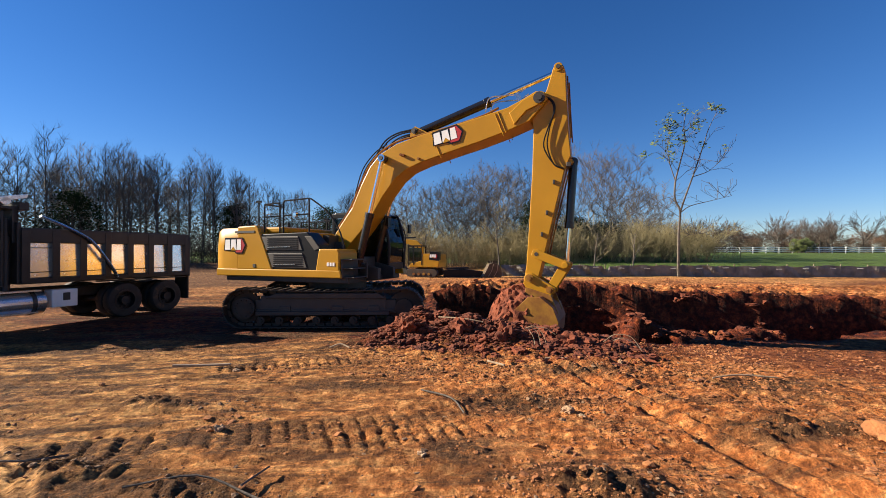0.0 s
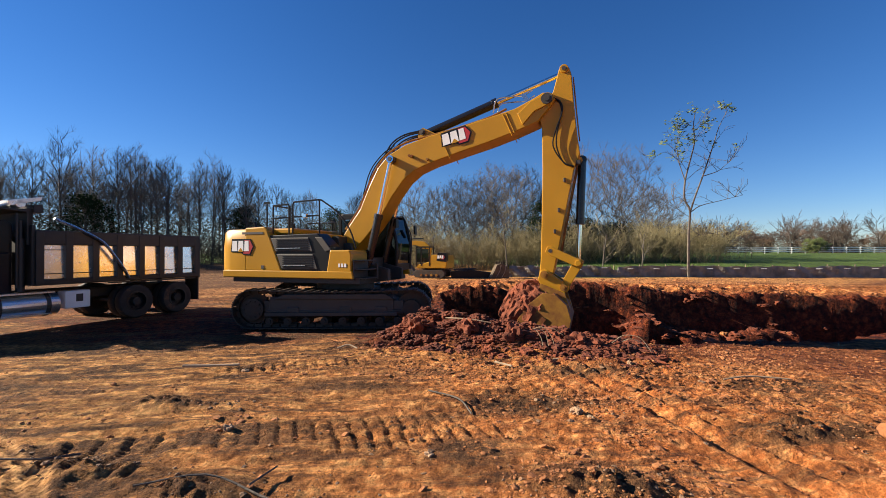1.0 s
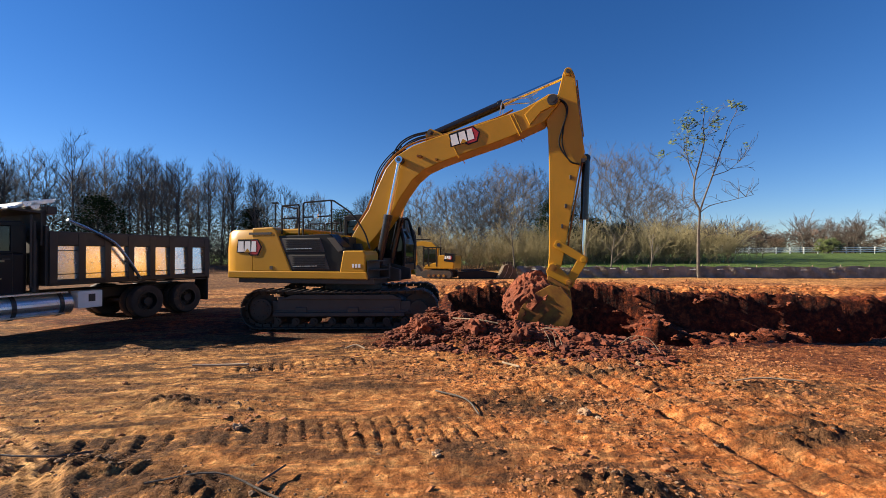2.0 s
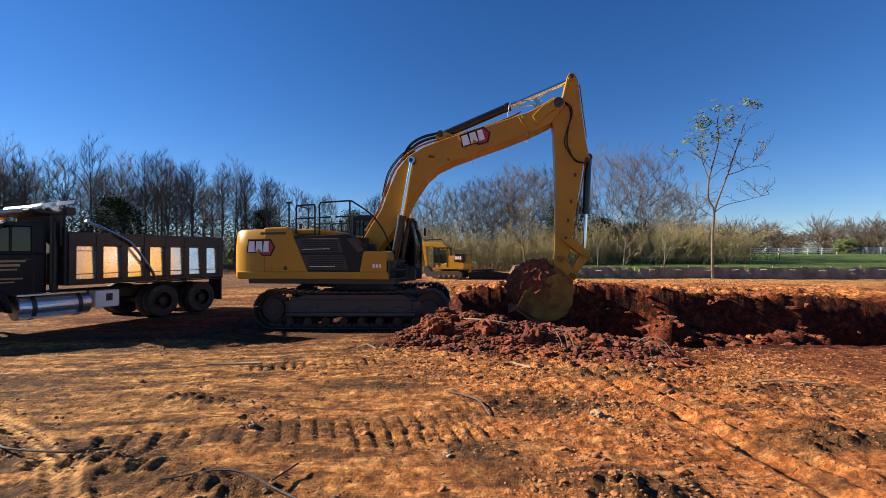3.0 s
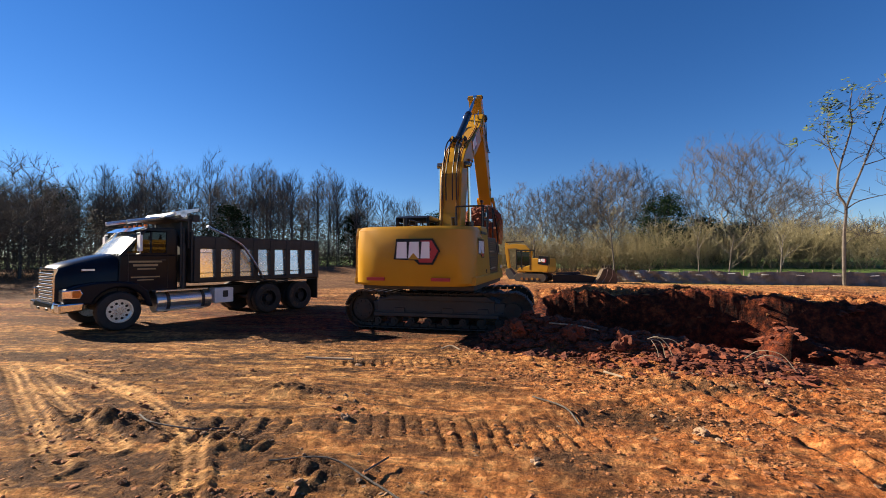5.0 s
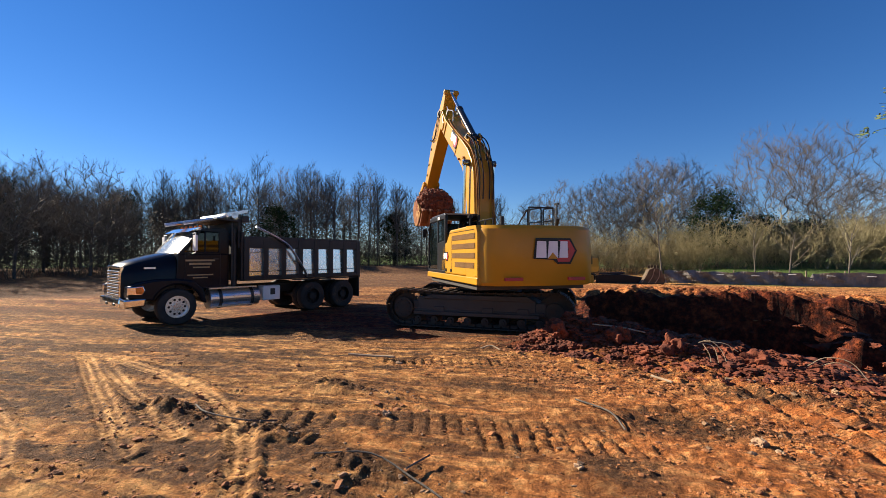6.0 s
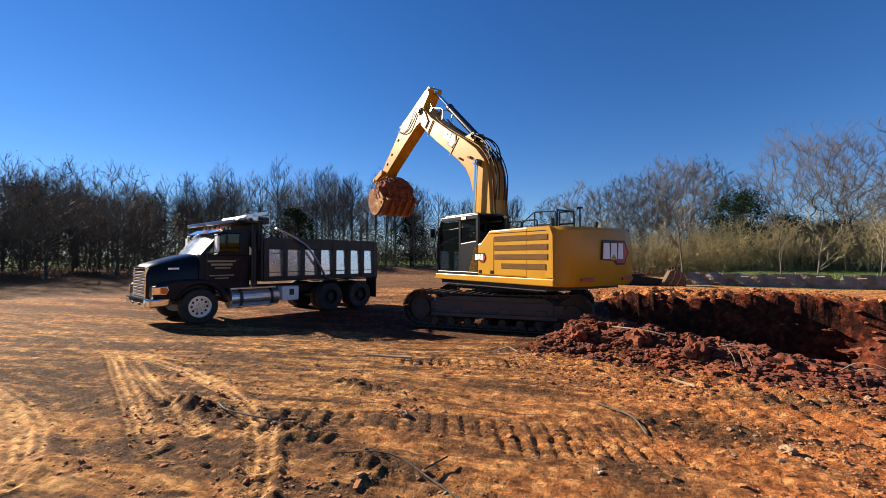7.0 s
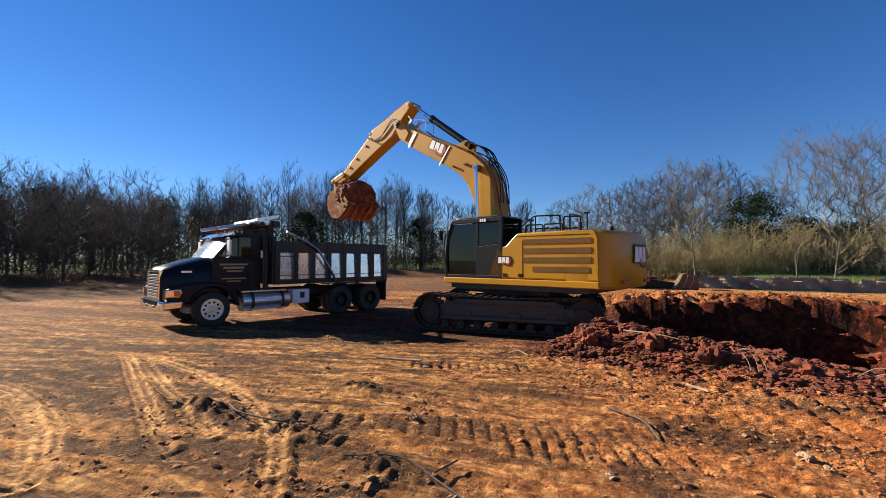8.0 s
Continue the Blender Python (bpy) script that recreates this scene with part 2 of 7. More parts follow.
def relief(x, y):
    r = np.hypot(x, y)
    near = 1 - step(18, 40, r)
    h = 0.045 * vnoise(x, y, 3.1) + 0.03 * vnoise(x, y, 1.25)
    low = h + 0.02
    rough = np.clip(0.55 + 0.7 * vnoise(x + 40, y, 2.3), 0.12, 1.2)
    rough = rough * (0.4 + 0.75 * step(-3, 2.5, x)) * (1 - 0.5 * step(9, 3, np.hypot(x + 7, y - 5.5)))
    c1, c2, c3, c4 = vnoise(x, y, 0.42), vnoise(x + 9, y, 0.2), vnoise(x, y + 5, 0.105), vnoise(x + 4, y, 0.062)
    crumb = np.clip(vnoise(x + 17, y, 0.17) + 0.5 * vnoise(x, y + 23, 0.08) - 0.15, 0, 1)
    h = h + rough * (0.022 * c1 + 0.02 * np.abs(c2) + 0.026 * np.abs(c3) + 0.018 * c4 + 0.04 * crumb) * near
    # streaks left by the blade, drawn along the machine's way
    ridge = 0.035 * (1 - 2 * np.abs(vnoise(x * 0.2 + 3, y * 1.3 - x * 0.34, 0.3))) + 0.022 * (1 - 2 * np.abs(vnoise(x * 0.25 - 8, y * 1.5 - x * 0.38, 0.15)))
    ridge = ridge + 0.014 * vnoise(x * 0.6, y - x * 0.1, 0.07)
    ridge = ridge + 0.016 * (1 - 2 * np.abs(vnoise(x * 0.16 + 1, y * 1.2 - x * 0.3, 0.11)))
    h = h + ridge * near * (0.25 + 0.2 * step(1, -3, x))
    print_mask = np.zeros(x.shape)
    for line in RUTS:
        d, s, a = seg_dist(x, y, line)
        h = h - 0.05 * np.exp(-(d / 0.085) ** 2) + 0.03 * np.exp(-((d - 0.19) / 0.07) ** 2)
    for line in TYRES:
        d, s, a = seg_dist(x, y, line)
        s = np.sign(s) * d
        inside = step(0.14, 0.10, d) * step(0.0, 1.2, a)
        ribs = np.cos(s * 2 * math.pi / 0.11) * 0.012 + 0.008 * np.sign(np.sin(a * 2 * math.pi / 0.12)) * (np.cos(s * 2 * math.pi / 0.11) > 0) - 0.015
        h = h * (1 - 0.8 * inside) + 0.8 * inside * (low + ribs) + 0.025 * np.exp(-((d - 0.17) / 0.035) ** 2) * step(0.0, 1.2, a)
    for cx, cy, deg, ln, wd, pitch, depth in CLEATS:
        ca, sa = math.cos(radians(deg)), math.sin(radians(deg))
        u, v = (x - cx) * ca + (y - cy) * sa, -(x - cx) * sa + (y - cy) * ca
        m = step(ln / 2, ln / 2 - 0.2, np.abs(u)) * step(wd / 2, wd / 2 - 0.08, np.abs(v + 0.05 * vnoise(x, y, 0.3)))
        m = m * np.clip(0.75 + 0.6 * vnoise(x, y, 0.7), 0, 1)
        h = h + m * depth * (0.15 - 1.1 * np.clip((np.cos(2 * math.pi * (u + 0.12 * v) / pitch) - 0.25) * 2.2, 0, 1))
    for cx, cy, rx, ry, hh in ((-3.6, 5.3, 0.4, 0.2, 0.09), (-3.1, 3.65, 0.5, 0.16, 0.07), (-4.9, 3.75, 0.8, 0.2, 0.08), (1.3, 3.5, 0.5, 0.25, 0.1), (3.8, 4.6, 0.7, 0.25, 0.08), (-2.2, 3.45, 0.5, 0.2, 0.07)):
        e = np.exp(-((x - cx) / rx) ** 2 - ((y - cy) / ry) ** 2)
        h = h + e * hh * (0.5 + np.abs(vnoise(x, y, 0.13)) * 1.2 + 0.6 * np.abs(vnoise(x, y + 3, 0.07)))
    # bright clay clods thrown up along the spoil
    spoil = np.clip(1 - seg_dist(x, y, MOUND)[0] / 1.9, 0, 1)
    h = h + spoil * (0.10 * np.abs(vnoise(x, y, 0.34)) + 0.06 * np.abs(vnoise(x + 3, y, 0.16)))
    return h


def ground_height(x, y):
    x, y = np.asarray(x, float), np.asarray(y, float)
    r = np.hypot(x, y)
    pit = pit_depth(x, y)
    h = relief(x, y) * (1 - 0.3 * pit) + mound_height(x, y) * (1 - 0.6 * pit)
    floor = -2.7 + 0.35 * vnoise(x, y, 3.4) + 0.22 * vnoise(x + 7, y, 1.1) + 0.1 * np.abs(vnoise(x, y, 0.45)) + 0.05 * np.abs(vnoise(x, y, 0.2))
    # a broken ledge along the far wall
    ledge = step(14.0, 14.5, y + 0.5 * vnoise(x, y, 0.9)) * step(5.6, 6.6, x) * step(13.0, 11.5, x)
    floor = floor + ledge * (1.75 + 0.3 * vnoise(x, y, 0.6))
    # the floor climbs towards the far end
    floor = floor + 1.5 * step(10.5, 15.0, x) * step(14.5, 13, y)
    h = h + pit * floor
    # the ground falls towards the pit on its near side
    h = h - 0.12 * step(6.8, 9.6, y) * step(2.8, 5.0, x) * step(12.5, 11, y) * (1 - pit)
    # churned bank beyond the pit
    bank = step(14.2, 16.2, y) * step(27, 17, y) * step(-3.5, 0.5, x)
    tall = np.interp(x, [-3, 1, 4, 6, 8.5, 12, 30], [0.15, 0.38, 0.42, 0.36, 0.22, 0.16, 0.05])
    h = h + bank * (tall + (0.16 * np.abs(vnoise(x, y, 1.9)) + 0.20 * np.abs(vnoise(x, y, 0.7)) + 0.15 * np.abs(vnoise(x, y, 0.31)) + 0.07 * np.abs(vnoise(x + 5, y, 0.17))) * (1 - pit)) * (1 - 0.55 * pit)
    # low berm before the woods
    berm = 0.5 * np.exp(-((r - 50) / 2.0) ** 2) * step(2, -8, x) * (0.9 + 0.4 * vnoise(x, y, 4))
    h = h + berm
    # pasture rises gently to the white fence
    h = h + 0.65 * step(35.5, 44, y) * step(95, 65, y) * step(2, 12, x)
    h = h + step(34, 105, y + 0.1 * x) * 1.6 * step(0, 18, x) + 0.5 * step(34, 60, r) * step(5, -10, x)
    # level under the machines
    for cx, cy, rad in ((-2.99, 12.18, 2.7),):
        k = step(rad + 0.9, rad, np.hypot(x - cx, y - cy))
        h = h * (1 - 0.9 * k * (1 - pit))
    k = step(2.0, 1.4, np.abs((x + 10.6) * 0.94 - (y - 11.2) * 0.341)) * step(5.6, 5.0, np.abs((x + 10.6) * 0.341 + (y - 11.2) * 0.94))
    h = h * (1 - 0.85 * k)
    h = np.where(r < 1.2, h * 0.5, h)
    return h


def axis_lines(lo, hi, d, mid_hi, mid_d, far_lo, far_hi):
    mid = list(np.arange(lo, hi + d / 2, d))
    mid += list(np.arange(mid[-1] + mid_d, mid_hi, mid_d))
    a, s = mid[0], d
    left = []
    while a > far_lo:
        s *= 1.12
        a -= s
        left.append(a)
    b, s = mid[-1], mid_d
    right = []
    while b < far_hi:
        s *= 1.085 if b < 40 else 1.15
        b += s
        right.append(b)
    return np.array(left[::-1] + mid + right)


def clay_material():
    m = bpy.data.materials.new("graded_clay")
    m.use_nodes = True
    nt = m.node_tree
    N, L = nt.nodes.new, nt.links.new
    b = next(n for n in nt.nodes if n.type == "BSDF_PRINCIPLED")
    b.inputs["Roughness"].default_value = 0.93
    b.inputs["Specular IOR Level"].default_value = 0.25
    tc = N("ShaderNodeTexCoord")

    def noise_node(scale, detail, rough=0.6):
        n = N("ShaderNodeTexNoise")
        n.inputs["Scale"].default_value, n.inputs["Detail"].default_value, n.inputs["Roughness"].default_value = scale, detail, rough
        L(tc.outputs["Object"], n.inputs["Vector"])
        return n

    def ramp(fac, stops):
        r = N("ShaderNodeValToRGB")
        while len(r.color_ramp.elements) < len(stops):
            r.color_ramp.elements.new(0.5)
        for e, (p, c) in zip(r.color_ramp.elements, stops):
            e.position, e.color = p, (*c, 1)
        L(fac, r.inputs["Fac"])
        return r.outputs["Color"]

    def mix(f, a, c):
        x = N("ShaderNodeMix")
        x.data_type = "RGBA"
        L(f, x.inputs[0])
        L(a, x.inputs[6])
        L(c, x.inputs[7])
        return x.outputs[2]

    def streak_node(sx, sy, scale, detail, turn):
        mp = N("ShaderNodeMapping")
        mp.inputs["Scale"].default_value = (sx, sy, 1)
        mp.inputs["Rotation"].default_value = (0, 0, radians(turn))
        L(tc.outputs["Object"], mp.inputs["Vector"])
        n = N("ShaderNodeTexNoise")
        n.inputs["Scale"].default_value, n.inputs["Detail"].default_value, n.inputs["Roughness"].default_value = scale, detail, 0.7
        L(mp.outputs[0], n.inputs["Vector"])
        return n

    big, mid, fine = noise_node(0.55, 6), noise_node(4.5, 9, 0.72), noise_node(26, 6, 0.7)
    tan = ramp(mid.outputs["Fac"], [(0.38, (0.27, 0.115, 0.035)), (0.5, (0.53, 0.255, 0.078)), (0.6, (0.80, 0.44, 0.155))])
    orange = ramp(mid.outputs["Fac"], [(0.38, (0.24, 0.07, 0.02)), (0.5, (0.61, 0.19, 0.048)), (0.6, (0.86, 0.37, 0.125))])
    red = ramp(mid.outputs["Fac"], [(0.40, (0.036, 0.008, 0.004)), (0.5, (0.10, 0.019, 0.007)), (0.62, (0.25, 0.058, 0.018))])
    grey = ramp(fine.outputs["Fac"], [(0.38, (0.065, 0.028, 0.013)), (0.62, (0.20, 0.095, 0.042))])
    at = N("ShaderNodeAttribute")
    at.attribute_name = "clay"
    sep = N("ShaderNodeSeparateColor")
    L(at.outputs["Color"], sep.inputs[0])
    wob = N("ShaderNodeMath")
    wob.operation = "MULTIPLY_ADD"
    L(big.outputs["Fac"], wob.inputs[0])
    wob.inputs[1].default_value = 1.1
    sub = N("ShaderNodeMath")
    sub.operation = "SUBTRACT"
    L(sep.outputs[0], sub.inputs[0])
    sub.inputs[1].default_value = 0.55
    L(sub.outputs[0], wob.inputs[2])
    cl = N("ShaderNodeClamp")
    L(wob.outputs[0], cl.inputs[0])
    c = mix(cl.outputs[0], tan, orange)
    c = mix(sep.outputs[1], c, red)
    # darker, dried-out crumbs in patches
    p = N("ShaderNodeMapRange")
    pn = noise_node(1.1, 9, 0.72)
    p.inputs["From Min"].default_value, p.inputs["From Max"].default_value, p.inputs["To Max"].default_value = 0.57, 0.70, 0.7
    L(pn.outputs["Fac"], p.inputs["Value"])
    pm = N("ShaderNodeMath")
    pm.operation = "SUBTRACT"
    pm.use_clamp = True
    L(p.outputs[0], pm.inputs[0])
    L(sep.outputs[1], pm.inputs[1])
    c = mix(pm.outputs[0], c, grey)
    # long dark streaks where the blade has dragged topsoil
    st = streak_node(0.4, 2.8, 1.25, 9, -12)
    sr = N("ShaderNodeMapRange")
    sr.inputs["From Min"].default_value, sr.inputs["From Max"].default_value, sr.inputs["To Max"].default_value = 0.51, 0.60, 0.85
    L(st.outputs["Fac"], sr.inputs["Value"])
    sm = N("ShaderNodeMath")
    sm.operation = "SUBTRACT"
    sm.use_clamp = True
    L(sr.outputs[0], sm.inputs[0])
    L(sep.outputs[1], sm.inputs[1])
    c = mix(sm.outputs[0], c, ramp(mid.outputs["Fac"], [(0.42, (0.085, 0.036, 0.016)), (0.6, (0.24, 0.11, 0.045))]))
    # finer scrape marks along the same way
    s2 = streak_node(0.25, 6.0, 1.7, 8, -15)
    r2 = N("ShaderNodeMapRange")
    r2.inputs["From Min"].default_value, r2.inputs["From Max"].default_value, r2.inputs["To Max"].default_value = 0.53, 0.62, 0.6
    L(s2.outputs["Fac"], r2.inputs["Value"])
    m2 = N("ShaderNodeMath")
    m2.operation = "SUBTRACT"
    m2.use_clamp = True
    L(r2.outputs[0], m2.inputs[0])
    L(sep.outputs[1], m2.inputs[1])
    c = mix(m2.outputs[0], c, ramp(fine.outputs["Fac"], [(0.4, (0.09, 0.042, 0.02)), (0.6, (0.22, 0.11, 0.05))]))
    # pale compacted tyre lanes, then dark crusts of dragged topsoil and the woods' painted shade
    pale = ramp(mid.outputs["Fac"], [(0.38, (0.46, 0.23, 0.075)), (0.6, (0.70, 0.40, 0.15))])
    c = mix(at.outputs["Alpha"], c, pale)
    ac = N("ShaderNodeAttribute")
    ac.attribute_name = "crust_and_shade"
    cm = N("ShaderNodeMath")
    cm.operation = "MULTIPLY"
    L(ac.outputs["Fac"], cm.inputs[0])
    cr = N("ShaderNodeMapRange")
    cr.inputs["From Min"].default_value, cr.inputs["From Max"].default_value = 0.36, 0.50
    L(noise_node(5, 8, 0.75).outputs["Fac"], cr.inputs["Value"])
    L(cr.outputs[0], cm.inputs[1])
    c = mix(cm.outputs[0], c, ramp(fine.outputs["Fac"], [(0.38, (0.065, 0.029, 0.013)), (0.62, (0.20, 0.098, 0.042))]))
    # pasture
    green = ramp(noise_node(0.9, 8, 0.7).outputs["Fac"], [(0.3, (0.045, 0.075, 0.014)), (0.55, (0.075, 0.125, 0.024)), (0.75, (0.12, 0.15, 0.045))])
    c = mix(sep.outputs[2], c, green)
    cell = N("ShaderNodeTexVoronoi")
    cell.inputs["Scale"].default_value = 15
    L(tc.outputs["Object"], cell.inputs["Vector"])
    cs = N("ShaderNodeSeparateColor")
    L(cell.outputs["Color"], cs.inputs[0])
    lum = N("ShaderNodeMapRange")
    lum.inputs["To Min"].default_value, lum.inputs["To Max"].default_value = 0.72, 1.22
    L(cs.outputs[0], lum.inputs["Value"])
    patch = N("ShaderNodeMapRange")
    patch.inputs["From Min"].default_value, patch.inputs["From Max"].default_value = 0.38, 0.62
    patch.inputs["To Min"].default_value, patch.inputs["To Max"].default_value = 0.9, 1.5
    L(streak_node(0.7, 1.5, 1.0, 7, 5).outputs["Fac"], patch.inputs["Value"])
    pl = N("ShaderNodeMath")
    pl.operation = "MULTIPLY"
    L(lum.outputs[0], pl.inputs[0])
    L(patch.outputs[0], pl.inputs[1])
    hs = N("ShaderNodeHueSaturation")
    L(pl.outputs[0], hs.inputs["Value"])
    L(c, hs.inputs["Color"])
    L(hs.outputs[0], b.inputs["Base Color"])
    # crumbled surface: broken cells at two sizes, and grain
    def crumbs(scale):
        warp = N("ShaderNodeVectorMath")
        warp.operation = "MULTIPLY_ADD"
        L(noise_node(scale * 0.8, 3).outputs["Color"], warp.inputs[0])
        warp.inputs[1].default_value = (1.2 / scale, 1.2 / scale, 1.2 / scale)
        L(tc.outputs["Object"], warp.inputs[2])
        v = N("ShaderNodeTexVoronoi")
        v.inputs["Scale"].default_value = scale
        L(warp.outputs[0], v.inputs["Vector"])
        return v

    flat = N("ShaderNodeMapRange")
    flat.inputs["To Min"].default_value, flat.inputs["To Max"].default_value = 1.0, 0.4
    L(at.outputs["Alpha"], flat.inputs["Value"])
    normal = None
    for out, dist in ((st.outputs["Fac"], 0.16), (s2.outputs["Fac"], 0.09), (streak_node(0.5, 13.0, 2.2, 6, -14).outputs["Fac"], 0.035), (streak_node(0.9, 9.0, 3.0, 6, 24).outputs["Fac"], 0.02), (noise_node(7, 9, 0.75).outputs["Fac"], 0.10), (crumbs(11).outputs["Distance"], -0.045), (crumbs(27).outputs["Distance"], -0.02), (noise_node(60, 5, 0.7).outputs["Fac"], 0.03)):
        bp = N("ShaderNodeBump")
        bp.invert = dist < 0
        bp.inputs["Strength"].default_value, bp.inputs["Distance"].default_value = 1.0, abs(dist)
        L(out, bp.inputs["Height"])
        L(flat.outputs[0], bp.inputs["Strength"])
        if normal:
            L(normal, bp.inputs["Normal"])
        normal = bp.outputs[0]
    L(normal, b.inputs["Normal"])
    return m


CLAYMAT = clay_material()


def build_ground():
    xs = axis_lines(-10.0, 8.0, 0.03, 15.0, 0.085, -1500, 1500)
    ys = axis_lines(2.0, 10.8, 0.03, 27.0, 0.085, -1500, 1800)
    X, Y = np.meshgrid(xs, ys)
    Z = ground_height(X, Y)
    nx, ny = len(xs), len(ys)
    co = np.stack([X, Y, Z], -1).reshape(-1, 3)
    idx = np.arange(nx * ny).reshape(ny, nx)
    q = np.stack([idx[:-1, :-1], idx[:-1, 1:], idx[1:, 1:], idx[1:, :-1]], -1).reshape(-1, 4)
    me = bpy.data.meshes.new("ground")
    me.vertices.add(len(co))
    me.vertices.foreach_set("co", co.ravel())
    me.loops.add(q.size)
    me.loops.foreach_set("vertex_index", q.ravel())
    me.polygons.add(len(q))
    me.polygons.foreach_set("loop_start", np.arange(0, q.size, 4))
    me.update(calc_edges=True)
    me.polygons.foreach_set("use_smooth", np.ones(len(q), bool))
    orange = np.clip(0.05 + step(-4.5, 2.5, X) * 0.75, 0, 1)
    d = seg_dist(X, Y, MOUND)[0]
    red = np.clip(step(1.55, 0.5, d + 0.5 * vnoise(X, Y, 0.7)) * 0.95 + step(-0.5, 0.0, pit_inset(X, Y) + 0.25 * vnoise(X, Y, 0.4)), 0, 1)
    edge = step(-0.5, 0.4, Y - np.maximum(5.6, 8.0 - 0.46 * (X - 2.8)) + 0.45 * vnoise(X, Y, 0.8) + 0.25 * vnoise(X, Y, 0.3)) * step(11.5, 10, Y - 0.2 * (X - 5)) * step(2.2, 3.2, X) * step(16, 11, X)
    red = np.clip(red + 0.74 * edge, 0, 1)
    bank = step(13, 15, Y) * step(34, 26, Y) * step(-8, 0, X)
    red = np.clip(red + bank * np.clip(0.45 + 0.6 * vnoise(X, Y, 2.2), 0.1, 0.85), 0, 1)
    # dark red soil round the machines, painted darker to deepen the shade there
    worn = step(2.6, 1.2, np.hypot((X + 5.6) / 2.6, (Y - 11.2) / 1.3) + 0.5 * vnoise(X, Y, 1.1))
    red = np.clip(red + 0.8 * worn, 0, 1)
    # red-brown soil beyond them, its colour also standing in for the truck's shadow
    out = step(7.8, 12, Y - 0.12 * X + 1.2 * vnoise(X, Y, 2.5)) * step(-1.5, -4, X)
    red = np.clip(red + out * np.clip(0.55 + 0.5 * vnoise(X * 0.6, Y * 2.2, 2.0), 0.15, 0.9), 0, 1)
    R = np.hypot(X, Y)
    green = np.clip(step(32.6, 33.6, Y + 0.4 * vnoise(X, Y, 2)) * step(2, 9, X) + step(60, 75, R), 0, 1)
    orange = np.clip(orange * step(40, 20, R) + 0.1, 0, 1)
    lane = np.zeros(X.shape)
    for line in TYRES:
        dl, _, al = seg_dist(X, Y, line)
        lane = np.maximum(lane, step(0.15, 0.10, dl) * step(0.0, 1.5, al) * (0.62 + 0.38 * np.cos(dl * 2 * math.pi / 0.11)))
    lane = lane * np.clip(1.05 + 0.4 * vnoise(X, Y, 0.45), 0.5, 1)
    crust_and_shade = np.zeros(X.shape)
    for cx, cy, rx, ry in ((-3.6, 5.3, 0.5, 0.25), (-3.1, 3.65, 0.6, 0.2), (-4.9, 3.75, 0.9, 0.25), (-2.2, 3.45, 0.6, 0.25), (1.3, 3.5, 0.6, 0.3), (3.8, 4.6, 0.8, 0.3), (0.9, 5.5, 0.9, 0.35),
                           (-6.5, 3.4, 0.9, 0.3), (-8.2, 4.6, 1.4, 0.35), (-6.3, 5.9, 1.2, 0.25), (-11, 7.4, 2.6, 0.5), (-12, 9.6, 3.0, 0.6), (0.2, 4.2, 0.5, 0.4), (2.0, 6.7, 0.9, 0.3), (-1.4, 6.2, 0.9, 0.25), (-7.0, 8.2, 2.0, 0.3), (4.6, 6.0, 0.9, 0.3)):
        crust_and_shade = np.maximum(crust_and_shade, np.exp(-((X - cx) / rx) ** 2 - ((Y - cy) / ry) ** 2))
    # long dark tongues of dragged topsoil
    drag = vnoise(X * 0.17 + 5, Y * 1.5 - 0.42 * X, 0.5) + 0.7 * vnoise(X * 0.2 - 3, Y * 2 - 0.52 * X, 0.24) + 0.45 * vnoise(X * 0.3 + 8, Y * 2.2 - 0.6 * X, 0.13) + 0.2 * vnoise(X, Y, 0.12)
    crust_and_shade = np.maximum(crust_and_shade, 1.0 * step(0.04, 0.26, drag) * step(0.5, -3.5, X) * step(26, 16, R))
    # far left: leaf litter, with the woods' cast shade painted into the colour
    crust_and_shade = np.maximum(crust_and_shade * (1 - 0.95 * lane), np.maximum(0.95 * step(24, 29, R + 2 * vnoise(X, Y, 3.0)) * step(-4, -9, X), step(25, 30, R + 3 * vnoise(X, Y, 3.0)) * step(-17, -24, X)))
    cat = me.attributes.new("crust_and_shade", "FLOAT", "POINT")
    cat.data.foreach_set("value", np.clip(crust_and_shade * 1.3, 0, 1).ravel().astype(np.float32))
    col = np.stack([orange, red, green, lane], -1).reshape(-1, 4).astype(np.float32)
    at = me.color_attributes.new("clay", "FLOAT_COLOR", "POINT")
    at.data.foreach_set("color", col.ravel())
    me.materials.append(CLAYMAT)
    return tagged(new("ground", me), "graded orange clay ground with tyre prints and an open pit", "ground", kind="structure")


build_ground()


# ---- the crawler excavator ----
SITE = (-2.987, 12.179)
FOOT, BOOM, STICK = (0.207, 2.034), 6.48, 4.12
TRACK_YAW = 2.0


def curve_at(keys, t):
    """A smooth curve through (seconds, value) keys that does not overshoot."""
    x, y = [k[0] for k in keys], [k[1] for k in keys]
    d = [(y[i + 1] - y[i]) / (x[i + 1] - x[i]) for i in range(len(x) - 1)]
    m = [d[0]] + [0 if d[i - 1] * d[i] <= 0 else 2 * d[i - 1] * d[i] / (d[i - 1] + d[i]) for i in range(1, len(d))] + [d[-1]]
    i = max(0, min(len(x) - 2, sum(1 for v in x if v <= t) - 1))
    h = x[i + 1] - x[i]
    s = (t - x[i]) / h
    return (y[i] * (1 + 2 * s) * (1 - s) ** 2 + m[i] * h * s * (1 - s) ** 2 + y[i + 1] * s * s * (3 - 2 * s) + m[i + 1] * h * s * s * (s - 1))


